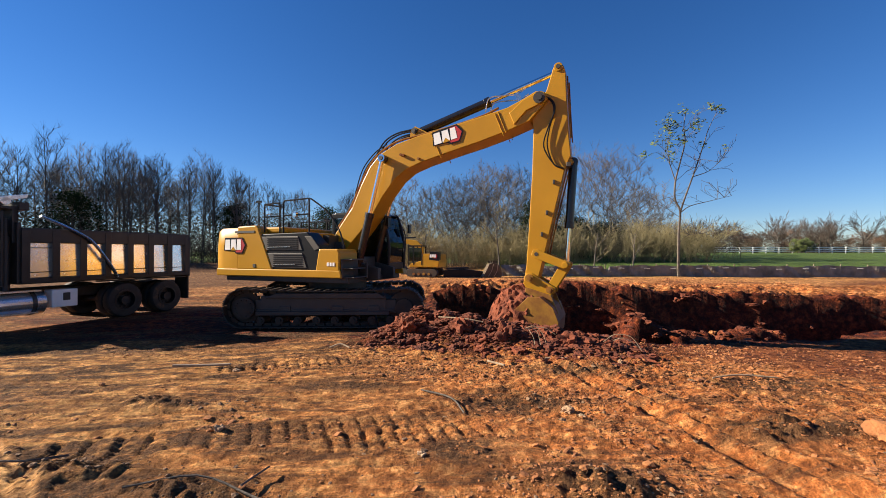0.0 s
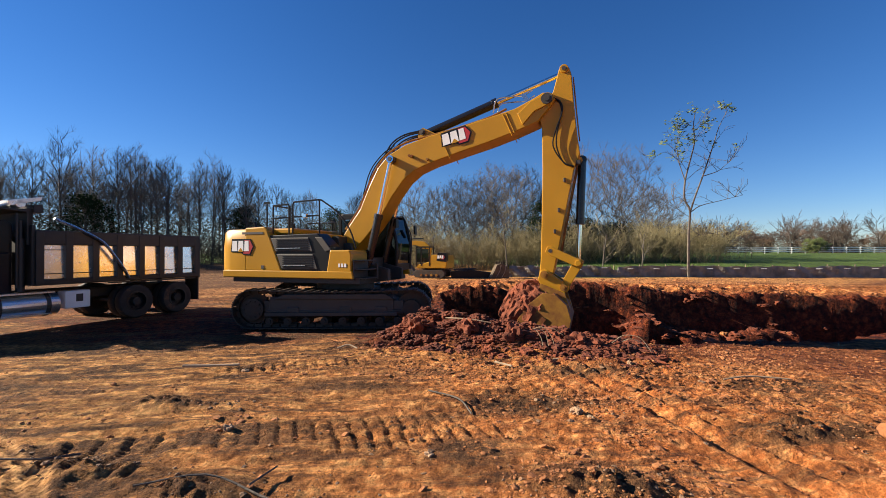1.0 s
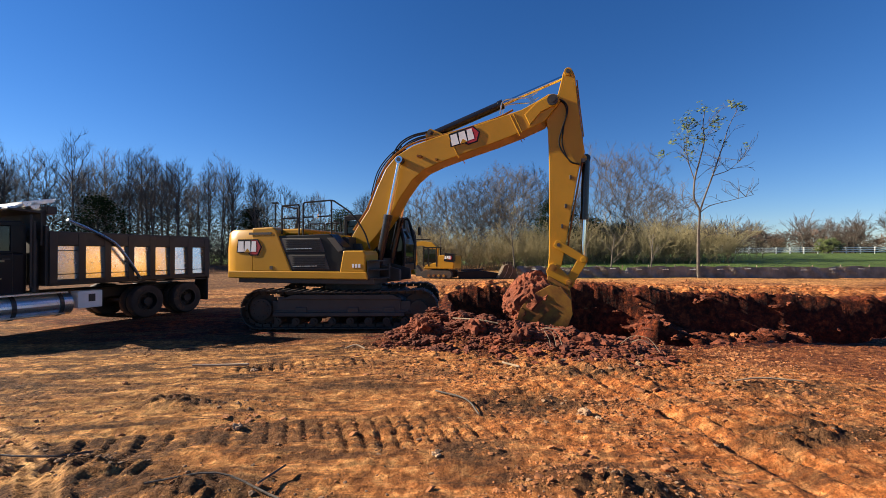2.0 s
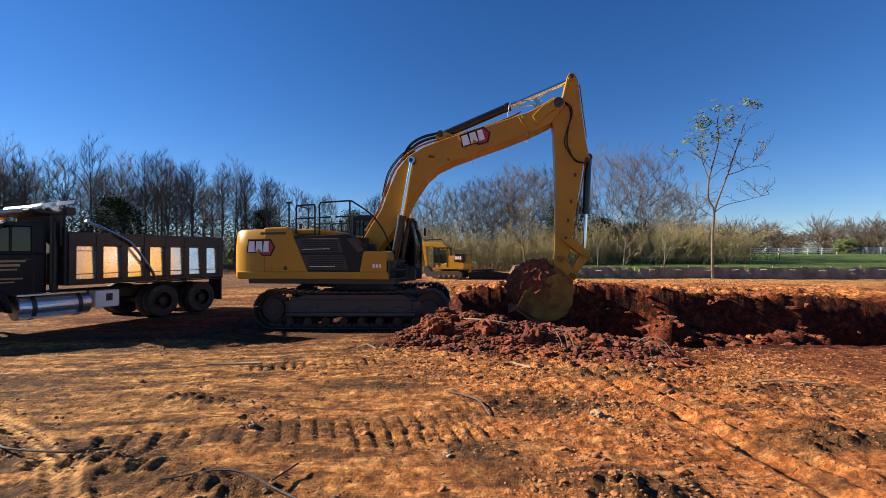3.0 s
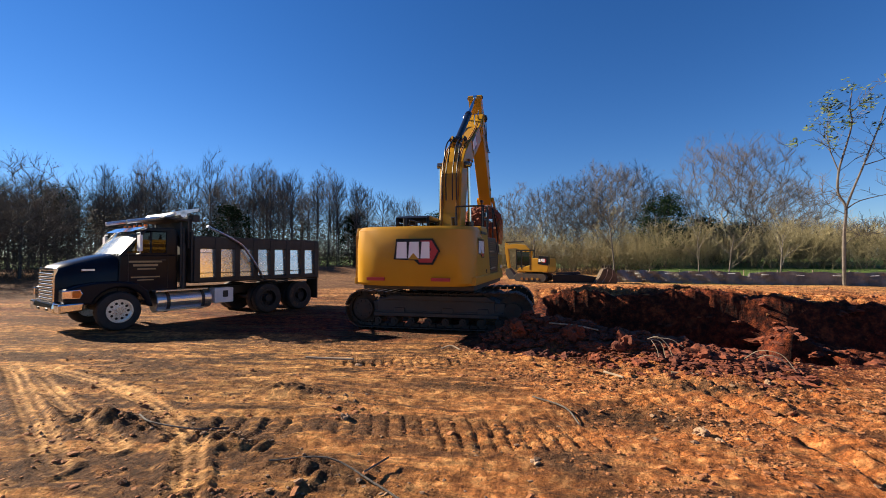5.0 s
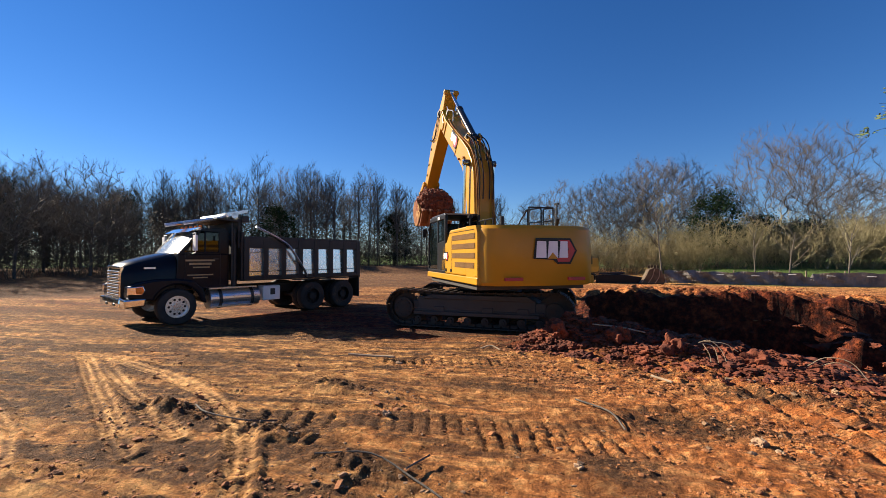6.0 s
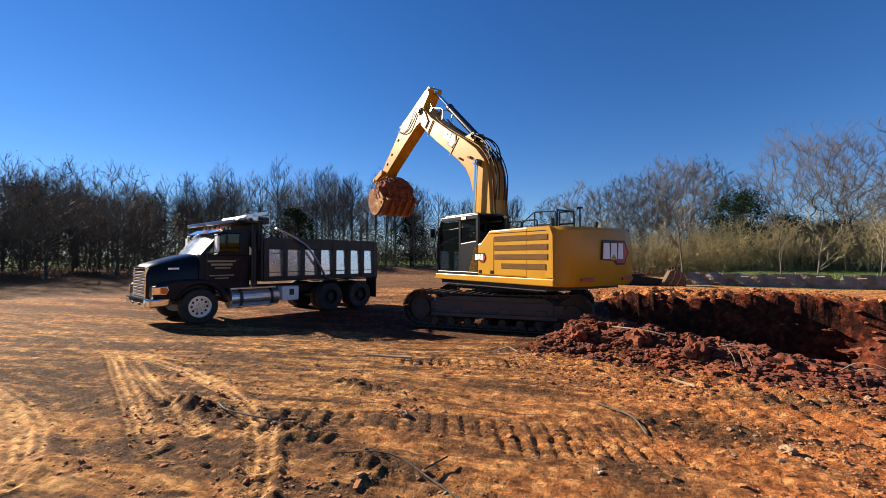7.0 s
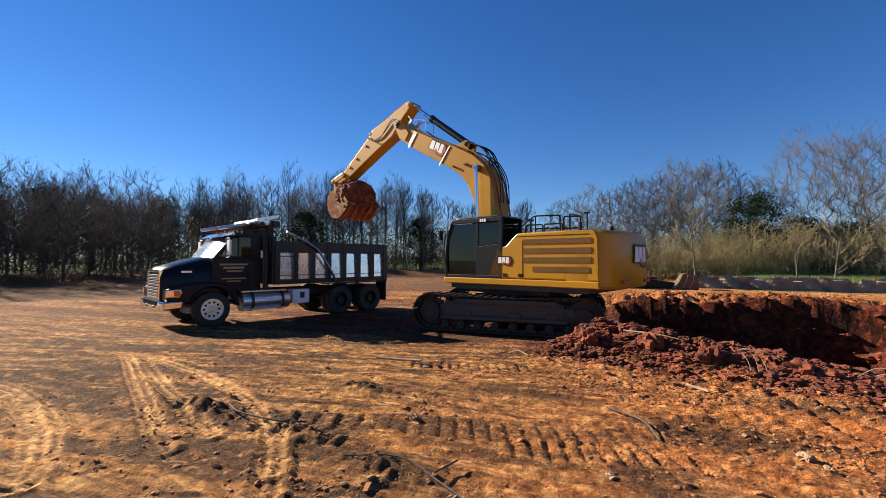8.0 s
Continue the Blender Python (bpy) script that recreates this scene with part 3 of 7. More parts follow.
SWING = [(0, -21.7), (1, -18.5), (1.5, -16.0), (3, -4.7), (3.5, 11.2), (4, 36.8), (4.5, 66.3), (5.8, 118.7), (6, 125.2), (6.5, 136.6), (7, 146.8), (7.5, 154.6), (8, 161.5)]
LIFT = [(0, 31.7), (1, 32.6), (1.5, 33.4), (3, 36.5), (3.5, 40.8), (4, 47.3), (4.5, 51.5), (5.8, 54.4), (6, 54.4), (6.5, 54.1), (7, 53.4), (7.5, 50.8), (8, 46.9)]
CROWD = [(0, -93.3), (1, -91.1), (1.5, -90.5), (3, -89.4), (3.5, -84.4), (4, -75.9), (4.5, -63.2), (5.8, -45.4), (6, -41.0), (6.5, -34.9), (7, -31.7), (7.5, -28.8), (8, -25.3)]
CURL = [(0, -108), (1, -113), (1.5, -118), (2.8, -131), (3.5, -142), (4, -150), (4.5, -155), (6, -153), (8, -149)]


def decal(name, parent, m, w, h, chev=True):
    """The maker's mark as plain blocks: pale blocks on a dark plate before a red hexagon. Plane x and z, facing -y."""
    bm = empty_bm()
    prism(bm, [(-0.56 * w, -0.30 * h), (-0.5 * w, 0.5 * h), (0.34 * w, 0.5 * h), (0.5 * w, 0.02 * h), (0.34 * w, -0.5 * h), (0.02 * w, -0.5 * h), (-0.08 * w, -0.34 * h)], -0.004, 0.004)
    bm.transform(m)
    plate = part("decal", bm, BLACK, parent, "maker's mark of plain blocks")
    bm = empty_bm()
    prism(bm, [(0.05 * w, 0.42 * h), (0.31 * w, 0.42 * h), (0.45 * w, 0.02 * h), (0.31 * w, -0.42 * h), (0.04 * w, -0.42 * h), (0.0 * w, -0.3 * h), (0.22 * w, -0.2 * h), (0.3 * w, 0.1 * h)], -0.008, 0.0)
    bm.transform(m)
    part("hexagon", bm, RED, parent)
    bm = empty_bm()
    for x0, x1 in ((-0.5, -0.25), (-0.22, 0.03), (0.06, 0.27)):
        prism(bm, [(x0 * w, -0.26 * h), ((x0 + 0.03) * w, 0.38 * h), ((x1 - 0.01) * w, 0.38 * h), (x1 * w, -0.26 * h)], -0.012, -0.004)
    bm.transform(m)
    part_each("block", bm, WHITE, parent)
    bm = empty_bm()
    prism(bm, [(-0.22 * w, -0.3 * h), (-0.1 * w, -0.05 * h), (0.03 * w, -0.3 * h)], -0.014, -0.006)
    bm.transform(m)
    part("triangle", bm, YELLOW, parent)
    return plate


def build_tracks(root, scale_y=1.0):
    yaw = pose(0, 0, 0, 0, 0, TRACK_YAW)
    ra, xa, xb, zc = 0.46, -2.0, 1.95, 0.53

    def at(s):
        """Place and slope on the track's loop, s metres along it."""
        ln = xb - xa
        arc = math.pi * ra
        s = s % (2 * ln + 2 * arc)
        if s < ln:
            u = s / ln
            return xa + s, zc + ra - 0.05 * math.sin(math.pi * u) + 0.0, 0.0
        s -= ln
        if s < arc:
            a = math.pi / 2 - s / ra
            return xb + ra * math.cos(a), zc + ra * math.sin(a), a - math.pi / 2
        s -= arc
        if s < ln:
            return xb - s, zc - ra, -math.pi
        s -= ln
        a = -math.pi / 2 - s / ra
        return xa + ra * math.cos(a), zc + ra * math.sin(a), a - math.pi / 2

    total = 2 * (xb - xa) + 2 * math.pi * ra
    bm = empty_bm()
    prism(bm, [(-0.108, 0), (0.108, 0), (0.108, 0.022), (0.02, 0.024), (0.012, 0.055), (-0.008, 0.055), (-0.014, 0.024), (-0.045, 0.024), (-0.05, 0.045), (-0.07, 0.045), (-0.074, 0.022), (-0.108, 0.022)], -0.3, 0.3)
    shoe_mesh = bpy.data.meshes.new("track_shoe")
    bmesh.ops.recalc_face_normals(bm, faces=bm.faces[:])
    bm.to_mesh(shoe_mesh)
    bm.free()
    shoe_mesh.materials.append(TRACKSTEEL)
    n = 49
    for side in (-1, 1):
        y = side * 1.29
        bm = empty_bm()
        box(bm, (0, y - side * 0.02, 0.56), (3.5, 0.34, 0.34))
        box(bm, (-0.05, y + side * 0.14, 0.60), (3.1, 0.1, 0.46))
        box(bm, (-0.05, y + side * 0.24, 0.40), (3.3, 0.05, 0.10))
        prism(bm, [(-1.5, 0.78), (-1.2, 0.9), (1.3, 0.9), (1.55, 0.76)], y + side * 0.05 - 0.2, y + side * 0.05 + 0.2)
        box(bm, (0, y + side * 0.17, 0.47), (3.4, 0.06, 0.06))
        for k in (-1.0, 0.3, 1.2):
            box(bm, (k, y + side * 0.2, 0.5), (0.28, 0.05, 0.16))
        bm.transform(yaw)
        frame_ob = part("track_frame", bm, GREY, root, "mud-caked dark track frame", bevel=0.015)
        bm = empty_bm()
        disc_ring(bm, (xb, y, zc), None, 0.4, 0.2, 0.16, 28)
        cyl(bm, (xb, y - 0.16, zc), (xb, y + 0.16, zc), 0.22, seg=24)
        bm.transform(yaw)
        part("idler", bm, TRACKSTEEL, root, bevel=0.01)
        bm = empty_bm()
        teeth = 21
        prism(bm, [((0.42 if k % 2 else 0.36) * math.cos(math.pi * k / teeth) + xa, (0.42 if k % 2 else 0.36) * math.sin(math.pi * k / teeth) + zc) for k in range(2 * teeth)], y - 0.04, y + 0.04)
        cyl(bm, (xa, y - 0.2, zc), (xa, y + side * 0.24, zc), 0.27, seg=24)
        for k in range(10):
            a = 2 * math.pi * k / 10
            cyl(bm, (xa + 0.2 * math.cos(a), y + side * 0.24, zc + 0.2 * math.sin(a)), (xa + 0.2 * math.cos(a), y + side * 0.27, zc + 0.2 * math.sin(a)), 0.025, seg=6)
        bm.transform(yaw)
        part("sprocket", bm, TRACKSTEEL, root, bevel=0.005)
        for k in range(8):
            bm = empty_bm()
            x = -1.6 + 3.2 * k / 7
            cyl(bm, (x, y - 0.2, 0.22), (x, y + 0.2, 0.22), 0.1, seg=14)
            cyl(bm, (x, y - 0.24, 0.22), (x, y + 0.24, 0.22), 0.05, seg=10)
            bm.transform(yaw)
            part("roller", bm, TRACKSTEEL, root)
        for k in range(2):
            bm = empty_bm()
            x = -0.75 + 1.5 * k
            cyl(bm, (x, y - 0.14, 0.86), (x, y + 0.14, 0.86), 0.08, seg=12)
            bm.transform(yaw)
            part("carrier_roller", bm, TRACKSTEEL, root)
        # the link chain under the shoes
        bm = empty_bm()
        for k in range(n):
            x, z, a = at(total * k / n)
            m = Matrix.Translation((x, y, z)) @ Matrix.Rotation(-a, 4, "Y")
            box(bm, (0, 0.09, -0.04), (0.18, 0.05, 0.08), m)
            box(bm, (0, -0.09, -0.04), (0.18, 0.05, 0.08), m)
        bm.transform(yaw)
        tagged(part("link_chain", bm, TRACKSTEEL, root), kind="stuff")
        for k in range(n):
            x, z, a = at(total * (k + 0.5) / n)
            ob = new("track_shoe", shoe_mesh)
            ob.parent = root
            ob.matrix_basis = yaw @ Matrix.Translation((x, y, z)) @ Matrix.Rotation(-a, 4, "Y")
    bm = empty_bm()
    box(bm, (0, 0, 0.75), (1.7, 2.3, 0.36))
    prism(bm, [(-1.5, 0.55), (-0.7, 0.95), (0.7, 0.95), (1.5, 0.55), (1.5, 0.45), (-1.5, 0.45)], -0.9, 0.9)
    cyl(bm, (0, 0, 0.9), (0, 0, 1.16), 0.8, seg=36)
    bm.transform(yaw)
    part("undercarriage", bm, GREY, root, "dark carbody with swing ring", bevel=0.02)


def build_upper(root):
    W = 1.43
    bm = empty_bm()
    box(bm, (-0.75, 0, 1.22), (4.0, 2.7, 0.14))
    prism(bm, [(0.9, 1.16), (1.6, 1.2), (1.6, 1.5), (0.6, 1.75), (0.45, 2.2), (0.05, 2.2), (-0.3, 1.3)], -0.5, -0.36)
    prism(bm, [(0.9, 1.16), (1.6, 1.2), (1.6, 1.5), (0.6, 1.75), (0.45, 2.2), (0.05, 2.2), (-0.3, 1.3)], 0.34, 0.44)
    box(bm, (0.2, -0.02, 1.5), (1.6, 0.9, 0.6))
    upper = part("upper_frame", bm, GREY, root, "dark slewing frame with boom brackets", bevel=0.015)
    # counterweight, full width with rounded corners
    pts = []
    for y, x in ((-W, -2.25), (-W, -2.75), (-W + 0.04, -2.98), (-W + 0.16, -3.16), (-W + 0.36, -3.27), (-0.7, -3.34), (0, -3.38), (0.7, -3.34), (W - 0.36, -3.27), (W - 0.16, -3.16), (W - 0.04, -2.98), (W, -2.75), (W, -2.25)):
        pts.append((x, y))
    bm = empty_bm()
    levels = [(1.27, 0.96, 0.03), (1.33, 1.0, 0.0), (2.1, 1.0, 0.0), (2.5, 0.985, 0.03), (2.58, 0.95, 0.1)]
    rings = []
    for z, k, inset in levels:
        rings.append([bm.verts.new((min(x + inset, -2.2), y * k, z)) for x, y in pts])
    for a, b in zip(rings, rings[1:]):
        for i in range(len(pts) - 1):
            bm.faces.new((a[i], a[i + 1], b[i + 1], b[i]))
        bm.faces.new((a[-1], a[0], b[0], b[-1]))
    bm.faces.new(rings[0])
    bm.faces.new(rings[-1][::-1])
    cw = part("counterweight", bm, YELLOW, upper, "smooth yellow cast counterweight", smooth=True)
    bm = empty_bm()
    box(bm, (-3.372, 0.75, 1.42), (0.03, 0.42, 0.07))
    box(bm, (-3.372, -0.75, 1.42), (0.03, 0.42, 0.07))
    part_each("tail_reflector", bm, RED, upper)
    decal("rear_decal", upper, Matrix.Translation((-3.395, -0.25, 2.02)) @ Matrix.Rotation(radians(-90), 4, "Z"), 1.0, 0.56)
    # right side: service door, black grille, tank box, skirt
    bm = empty_bm()
    prism(bm, [(-2.26, 1.45), (-2.26, 2.62), (-1.62, 2.64), (-1.52, 2.56), (-1.04, 1.45)], -W, -W + 0.45)
    door = part("service_door", bm, YELLOW, upper, bevel=0.035)
    bm = empty_bm()
    box(bm, (-2.0, -W - 0.004, 2.47), (0.7, 0.012, 0.06))
    box(bm, (-1.66, -W - 0.004, 1.56), (0.09, 0.014, 0.09))
    part_each("door_vent", bm, GREY, upper)
    decal("side_decal", upper, Matrix.Translation((-2.32, -W - 0.008, 2.1)), 0.76, 0.44)
    bm = empty_bm()
    prism(bm, [(-1.30, 1.46), (-1.62, 2.26), (-1.56, 2.40), (0.05, 2.43), (0.42, 2.1), (0.42, 1.46)], -W + 0.03, -W + 0.5)
    part("side_box", bm, BLACK, upper, "black side box with louvres", bevel=0.02)
    for z0, z1, x0, x1 in ((1.97, 2.33, -1.42, -0.12), (1.52, 1.90, -1.22, 0.02)):
        bm = empty_bm()
        prism(bm, [(x0, z1), (x1 - 0.1, z1), (x1 + 0.04, z0), (x0 + 0.16, z0)], -W + 0.012, -W + 0.04)
        part("grille_plate", bm, GREY, upper, bevel=0.01)
        bm = empty_bm()
        for k in range(6):
            z = z1 - 0.05 - (z1 - z0 - 0.1) * k / 5
            box(bm, ((x0 + x1) / 2 + 0.05, -W + 0.008, z), (x1 - x0 - 0.3, 0.016, 0.02))
        part_each("louvre", bm, BLACK, upper)
    bm = empty_bm()
    prism(bm, [(-0.02, 2.33), (0.2, 2.33), (0.46, 2.02), (0.3, 1.96)], -W + 0.014, -W + 0.04)
    part("corner_panel", bm, GREY, upper, bevel=0.01)
    bm = empty_bm()
    cyl(bm, (-1.2, -W, 2.05), (-0.45, -W, 2.06), 0.012, seg=6)
    cyl(bm, (-1.0, -W, 1.60), (-0.3, -W, 1.61), 0.012, seg=6)
    part_each("grab_bar", bm, STEEL, upper)
    bm = empty_bm()
    prism(bm, [(0.34, 1.45), (0.44, 2.0), (1.0, 2.0), (1.05, 1.9), (1.05, 1.45)], -W, -0.62)
    part("tool_box", bm, YELLOW, upper, "yellow front box", bevel=0.03)
    bm = empty_bm()
    for k in range(3):
        box(bm, (0.72 + 0.085 * k, -W - 0.004, 1.62), (0.055, 0.01, 0.09))
    part_each("model_mark", bm, WHITE, upper)
    bm = empty_bm()
    prism(bm, [(-3.02, 1.28), (-3.02, 1.47), (1.08, 1.47), (1.12, 1.28)], -W - 0.015, -W + 0.2)
    part("skirt", bm, YELLOW, upper, bevel=0.02)
    bm = empty_bm()
    for k in range(3):
        box(bm, (1.25, -1.05, 1.3 + 0.22 * k), (0.36 - 0.05 * k, 0.62, 0.03))
    box(bm, (1.1, -1.05, 1.5), (0.04, 0.7, 0.5))
    box(bm, (1.4, -0.75, 1.46), (0.06, 0.06, 0.4))
    part("step", bm, GREY, upper, bevel=0.006)
    # hood on top
    bm = empty_bm()
    box(bm, (-1.85, 0.05, 2.52), (1.9, 2.4, 0.16))
    box(bm, (-0.55, -0.55, 2.33), (1.2, 0.7, 0.2))
    part("hood", bm, YELLOW, upper, bevel=0.04)
    bm = empty_bm()
    box(bm, (-0.5, 0.05, 1.95), (1.5, 1.6, 0.85))
    part("engine_bay", bm, GREY, upper)
    # left side: engine cover with louvred panels
    bm = empty_bm()
    prism(bm, [(-2.26, 1.45), (-2.26, 2.6), (-0.95, 2.58), (-0.62, 2.28), (-0.35, 2.24), (-0.05, 1.45)], W - 0.45, W)
    part("engine_cover", bm, YELLOW, upper, bevel=0.035)
    bm = empty_bm()
    for x in (-0.82, -0.5):
        box(bm, (x - 0.3 if x < -0.6 else x, W + 0.001, 1.95), (0.012, 0.008, 0.9))
    box(bm, (-1.85, W + 0.002, 2.5), (1.9, 0.006, 0.014))
    part_each("panel_seam", bm, BLACK, upper)
    for k, (x0, x1) in enumerate(((-2.85, -1.15), (-2.85, -1.15), (-2.85, -1.15), (-2.8, -1.4))):
        bm = empty_bm()
        z = 2.36 - 0.22 * k
        box(bm, ((x0 + x1) / 2, W + 0.004, z), (x1 - x0, 0.012, 0.125))
        part("grille", bm, material("grille_mesh", ((0.11, 0.055, 0.015), (0.15, 0.075, 0.02)), 0.7, 0, 3, 0.6, 160, spec=0.1) if k == 0 else bpy.data.materials["grille_mesh"], upper, "dark perforated grille")
    bm = empty_bm()
    prism(bm, [(-3.0, 1.30), (-3.0, 1.47), (-2.24, 1.47), (-2.24, 2.6), (-2.9, 2.58), (-2.98, 2.4)], W - 0.3, W - 0.002)
    part("rear_panel", bm, YELLOW, upper, bevel=0.03)
    bm = empty_bm()
    for x in (-1.05, -0.1 - 0.5):
        box(bm, (x, W + 0.006, 1.54), (0.1, 0.014, 0.08))
    part_each("latch", bm, BLACK, upper)
    decal("cab_side_decal", upper, Matrix.Translation((-0.62, W + 0.008, 1.9)) @ Matrix.Rotation(math.pi, 4, "Z"), 0.42, 0.24)
    bm = empty_bm()
    prism(bm, [(-3.02, 1.28), (-3.02, 1.44), (1.42, 1.44), (1.46, 1.28)], W - 0.2, W + 0.02)
    part("skirt", bm, YELLOW, upper, bevel=0.02)
    # cab
    x0, x1, y0, y1, z0, z1 = -0.5, 1.36, 0.46, 1.40, 1.42, 3.06
    bm = empty_bm()
    for y in (y0, y1):
        tube(bm, smooth_path([(x1, y, z0), (x1 + 0.02, y, 2.2), (x1 - 0.18, y, 2.95), (x1 - 0.35, y, z1 - 0.05)], 4), 0.045, 8)
        box(bm, (0.28, y, 2.2), (0.09, 0.06, 1.62))
        box(bm, (x0 + 0.03, y, 2.6), (0.1, 0.07, 0.9))
        box(bm, ((x0 + x1) / 2, y, z0 + 0.05), (x1 - x0, 0.07, 0.1))
        box(bm, ((x0 + x1) / 2 - 0.12, y, z1 - 0.08), (x1 - x0 - 0.2, 0.08, 0.12))
        prism(bm, [(x0, z0), (x0, 2.35), (0.25, 2.28), (0.25, z0)], y - 0.03, y + 0.03)
    box(bm, (x0 + 0.02, (y0 + y1) / 2, 1.9), (0.06, y1 - y0, 0.95))
    box(bm, (x1 - 0.01, (y0 + y1) / 2, z0 + 0.1), (0.06, y1 - y0, 0.2))
    part("cab_frame", bm, BLACK, upper, "black cab frame", bevel=0.012)
    bm = empty_bm()
    prism(bm, [(x0 - 0.03, z1 - 0.04), (x0 + 0.1, z1 + 0.03), (x1 - 0.45, z1 + 0.03), (x1 - 0.2, z1 - 0.06)], y0 - 0.02, y1 + 0.03)
    part("cab_roof", bm, BLACK, upper, bevel=0.03)
    bm = empty_bm()
    for k in range(3):
        box(bm, (0.0 + 0.07 * k, y1 + 0.055, z1 - 0.09), (0.05, 0.01, 0.08))
    part_each("cab_model_mark", bm, WHITE, upper)
    bm = empty_bm()
    prism(bm, [(0.33, z0 + 0.12), (0.33, z1 - 0.16), (x1 - 0.28, z1 - 0.16), (x1 - 0.04, 2.3), (x1 - 0.04, z0 + 0.12)], y1 + 0.0, y1 + 0.012)
    prism(bm, [(x0 + 0.08, 2.36), (x0 + 0.08, z1 - 0.16), (0.24, z1 - 0.16), (0.24, 2.3)], y1 + 0.0, y1 + 0.012)
    prism(bm, [(0.33, z0 + 0.12), (0.33, z1 - 0.16), (x1 - 0.28, z1 - 0.16), (x1 - 0.04, 2.3), (x1 - 0.04, z0 + 0.12)], y0 - 0.012, y0)
    prism(bm, [(x0 + 0.08, 2.36), (x0 + 0.08, z1 - 0.16), (0.24, z1 - 0.16), (0.24, 2.3)], y0 - 0.012, y0)
    pane = part("cab_glass", bm, GLASS, upper, "dark tinted side windows")
    pane.visible_shadow = False
    bm = empty_bm()
    prism(bm, [(x1 + 0.0, z0 + 0.2), (x1 + 0.03, 2.2), (x1 - 0.16, 2.92), (x1 - 0.18, 2.92), (x1 + 0.015, 2.2), (x1 - 0.015, z0 + 0.2)], y0 + 0.04, y1 - 0.04)
    pane = part("windscreen", bm, GLASS, upper)
    pane.visible_shadow = False
    bm = empty_bm()
    box(bm, (0.2, 0.92, 1.75), (0.5, 0.5, 0.18))
    box(bm, (-0.02, 0.92, 2.2), (0.14, 0.5, 0.8))
    box(bm, (0.55, 0.62, 1.9), (0.5, 0.12, 0.1))
    part("operator_seat", bm, BLACK, upper, bevel=0.04)
    bm = empty_bm()
    tube(bm, smooth_path([(x1 - 0.06, y1 + 0.03, 1.6), (x1 + 0.02, y1 + 0.1, 2.0), (x1 - 0.0, y1 + 0.1, 2.5), (x1 - 0.15, y1 + 0.04, 2.8)]), 0.018, 6)
    box(bm, (x1 + 0.14, y1 + 0.12, 2.62), (0.05, 0.14, 0.26))
    part("mirror", bm, BLACK, upper)
    bm = empty_bm()
    box(bm, (x1 + 0.1, 0.3, 2.75), (0.05, 0.14, 0.24))
    tube(bm, [(x1 - 0.15, 0.46, 2.9), (x1 + 0.1, 0.3, 2.8)], 0.012, 6)
    part("mirror", bm, BLACK, upper)
    # rails and fittings on the deck
    bm = empty_bm()
    y = -W + 0.12
    rail = lambda p: tube(bm, p, 0.022, 6)
    rail([(-1.42, y, 2.45), (-1.42, y, 3.14), (-1.4, y, 3.2), (-0.92, y, 3.22), (-0.9, y, 3.18), (-0.9, y, 2.42)])
    rail([(-1.42, y, 2.86), (-0.9, y, 2.87)])
    rail([(-0.78, y, 2.42), (-0.78, y, 3.2), (-0.74, y, 3.27), (0.02, y, 3.3), (0.05, y, 3.26), (0.05, y, 2.45)])
    rail([(-0.78, y, 2.88), (0.05, y, 2.9)])
    rail([(0.05, y, 3.3)] + smooth_path([(0.12, y, 3.28), (0.6, y, 2.95), (0.95, y, 2.5), (1.12, y, 2.05)], 4))
    rail([(-1.42, y, 3.2), (-1.42, -0.6, 3.2), (-1.42, -0.6, 2.5)])
    part("handrail", bm, BLACK, upper, "black tubular handrail")
    for x in (-1.2, -1.75):
        bm = empty_bm()
        tube(bm, [(x, 0.55, 2.6), (x, 0.55, 2.82), (x + 0.03, 0.55, 2.85), (x + 0.47, 0.55, 2.85), (x + 0.5, 0.55, 2.82), (x + 0.5, 0.55, 2.6)], 0.02, 6)
        part("low_rail", bm, BLACK, upper)
    bm = empty_bm()
    box(bm, (-1.62, y, 2.95), (0.03, 0.03, 0.62))
    box(bm, (-1.62, y, 3.28), (0.16, 0.06, 0.05))
    part("antenna_post", bm, BLACK, upper)
    bm = empty_bm()
    cyl(bm, (-2.45, -0.8, 2.6), (-2.52, -0.8, 2.82), 0.045, seg=10)
    part("exhaust", bm, BLACK, upper)
    bm = empty_bm()
    cyl(bm, (-1.05, 0.9, 2.55), (-1.05, 0.9, 2.92), 0.025, seg=8)
    box(bm, (-1.05, 0.9, 2.94), (0.12, 0.12, 0.06))
    part("antenna_post", bm, BLACK, upper)
    bm = empty_bm()
    cyl(bm, (-2.2, 0.5, 2.55), (-2.2, 0.5, 2.86), 0.05, seg=10)
    part("exhaust", bm, BLACK, upper)
    bm = empty_bm()
    box(bm, (-1.28, y - 0.02, 2.98), (0.1, 0.08, 0.12))
    box(bm, (-0.38, y - 0.02, 2.9), (0.12, 0.08, 0.1))
    part_each("work_light", bm, CHROME, upper, bevel=0.01)
    return upper


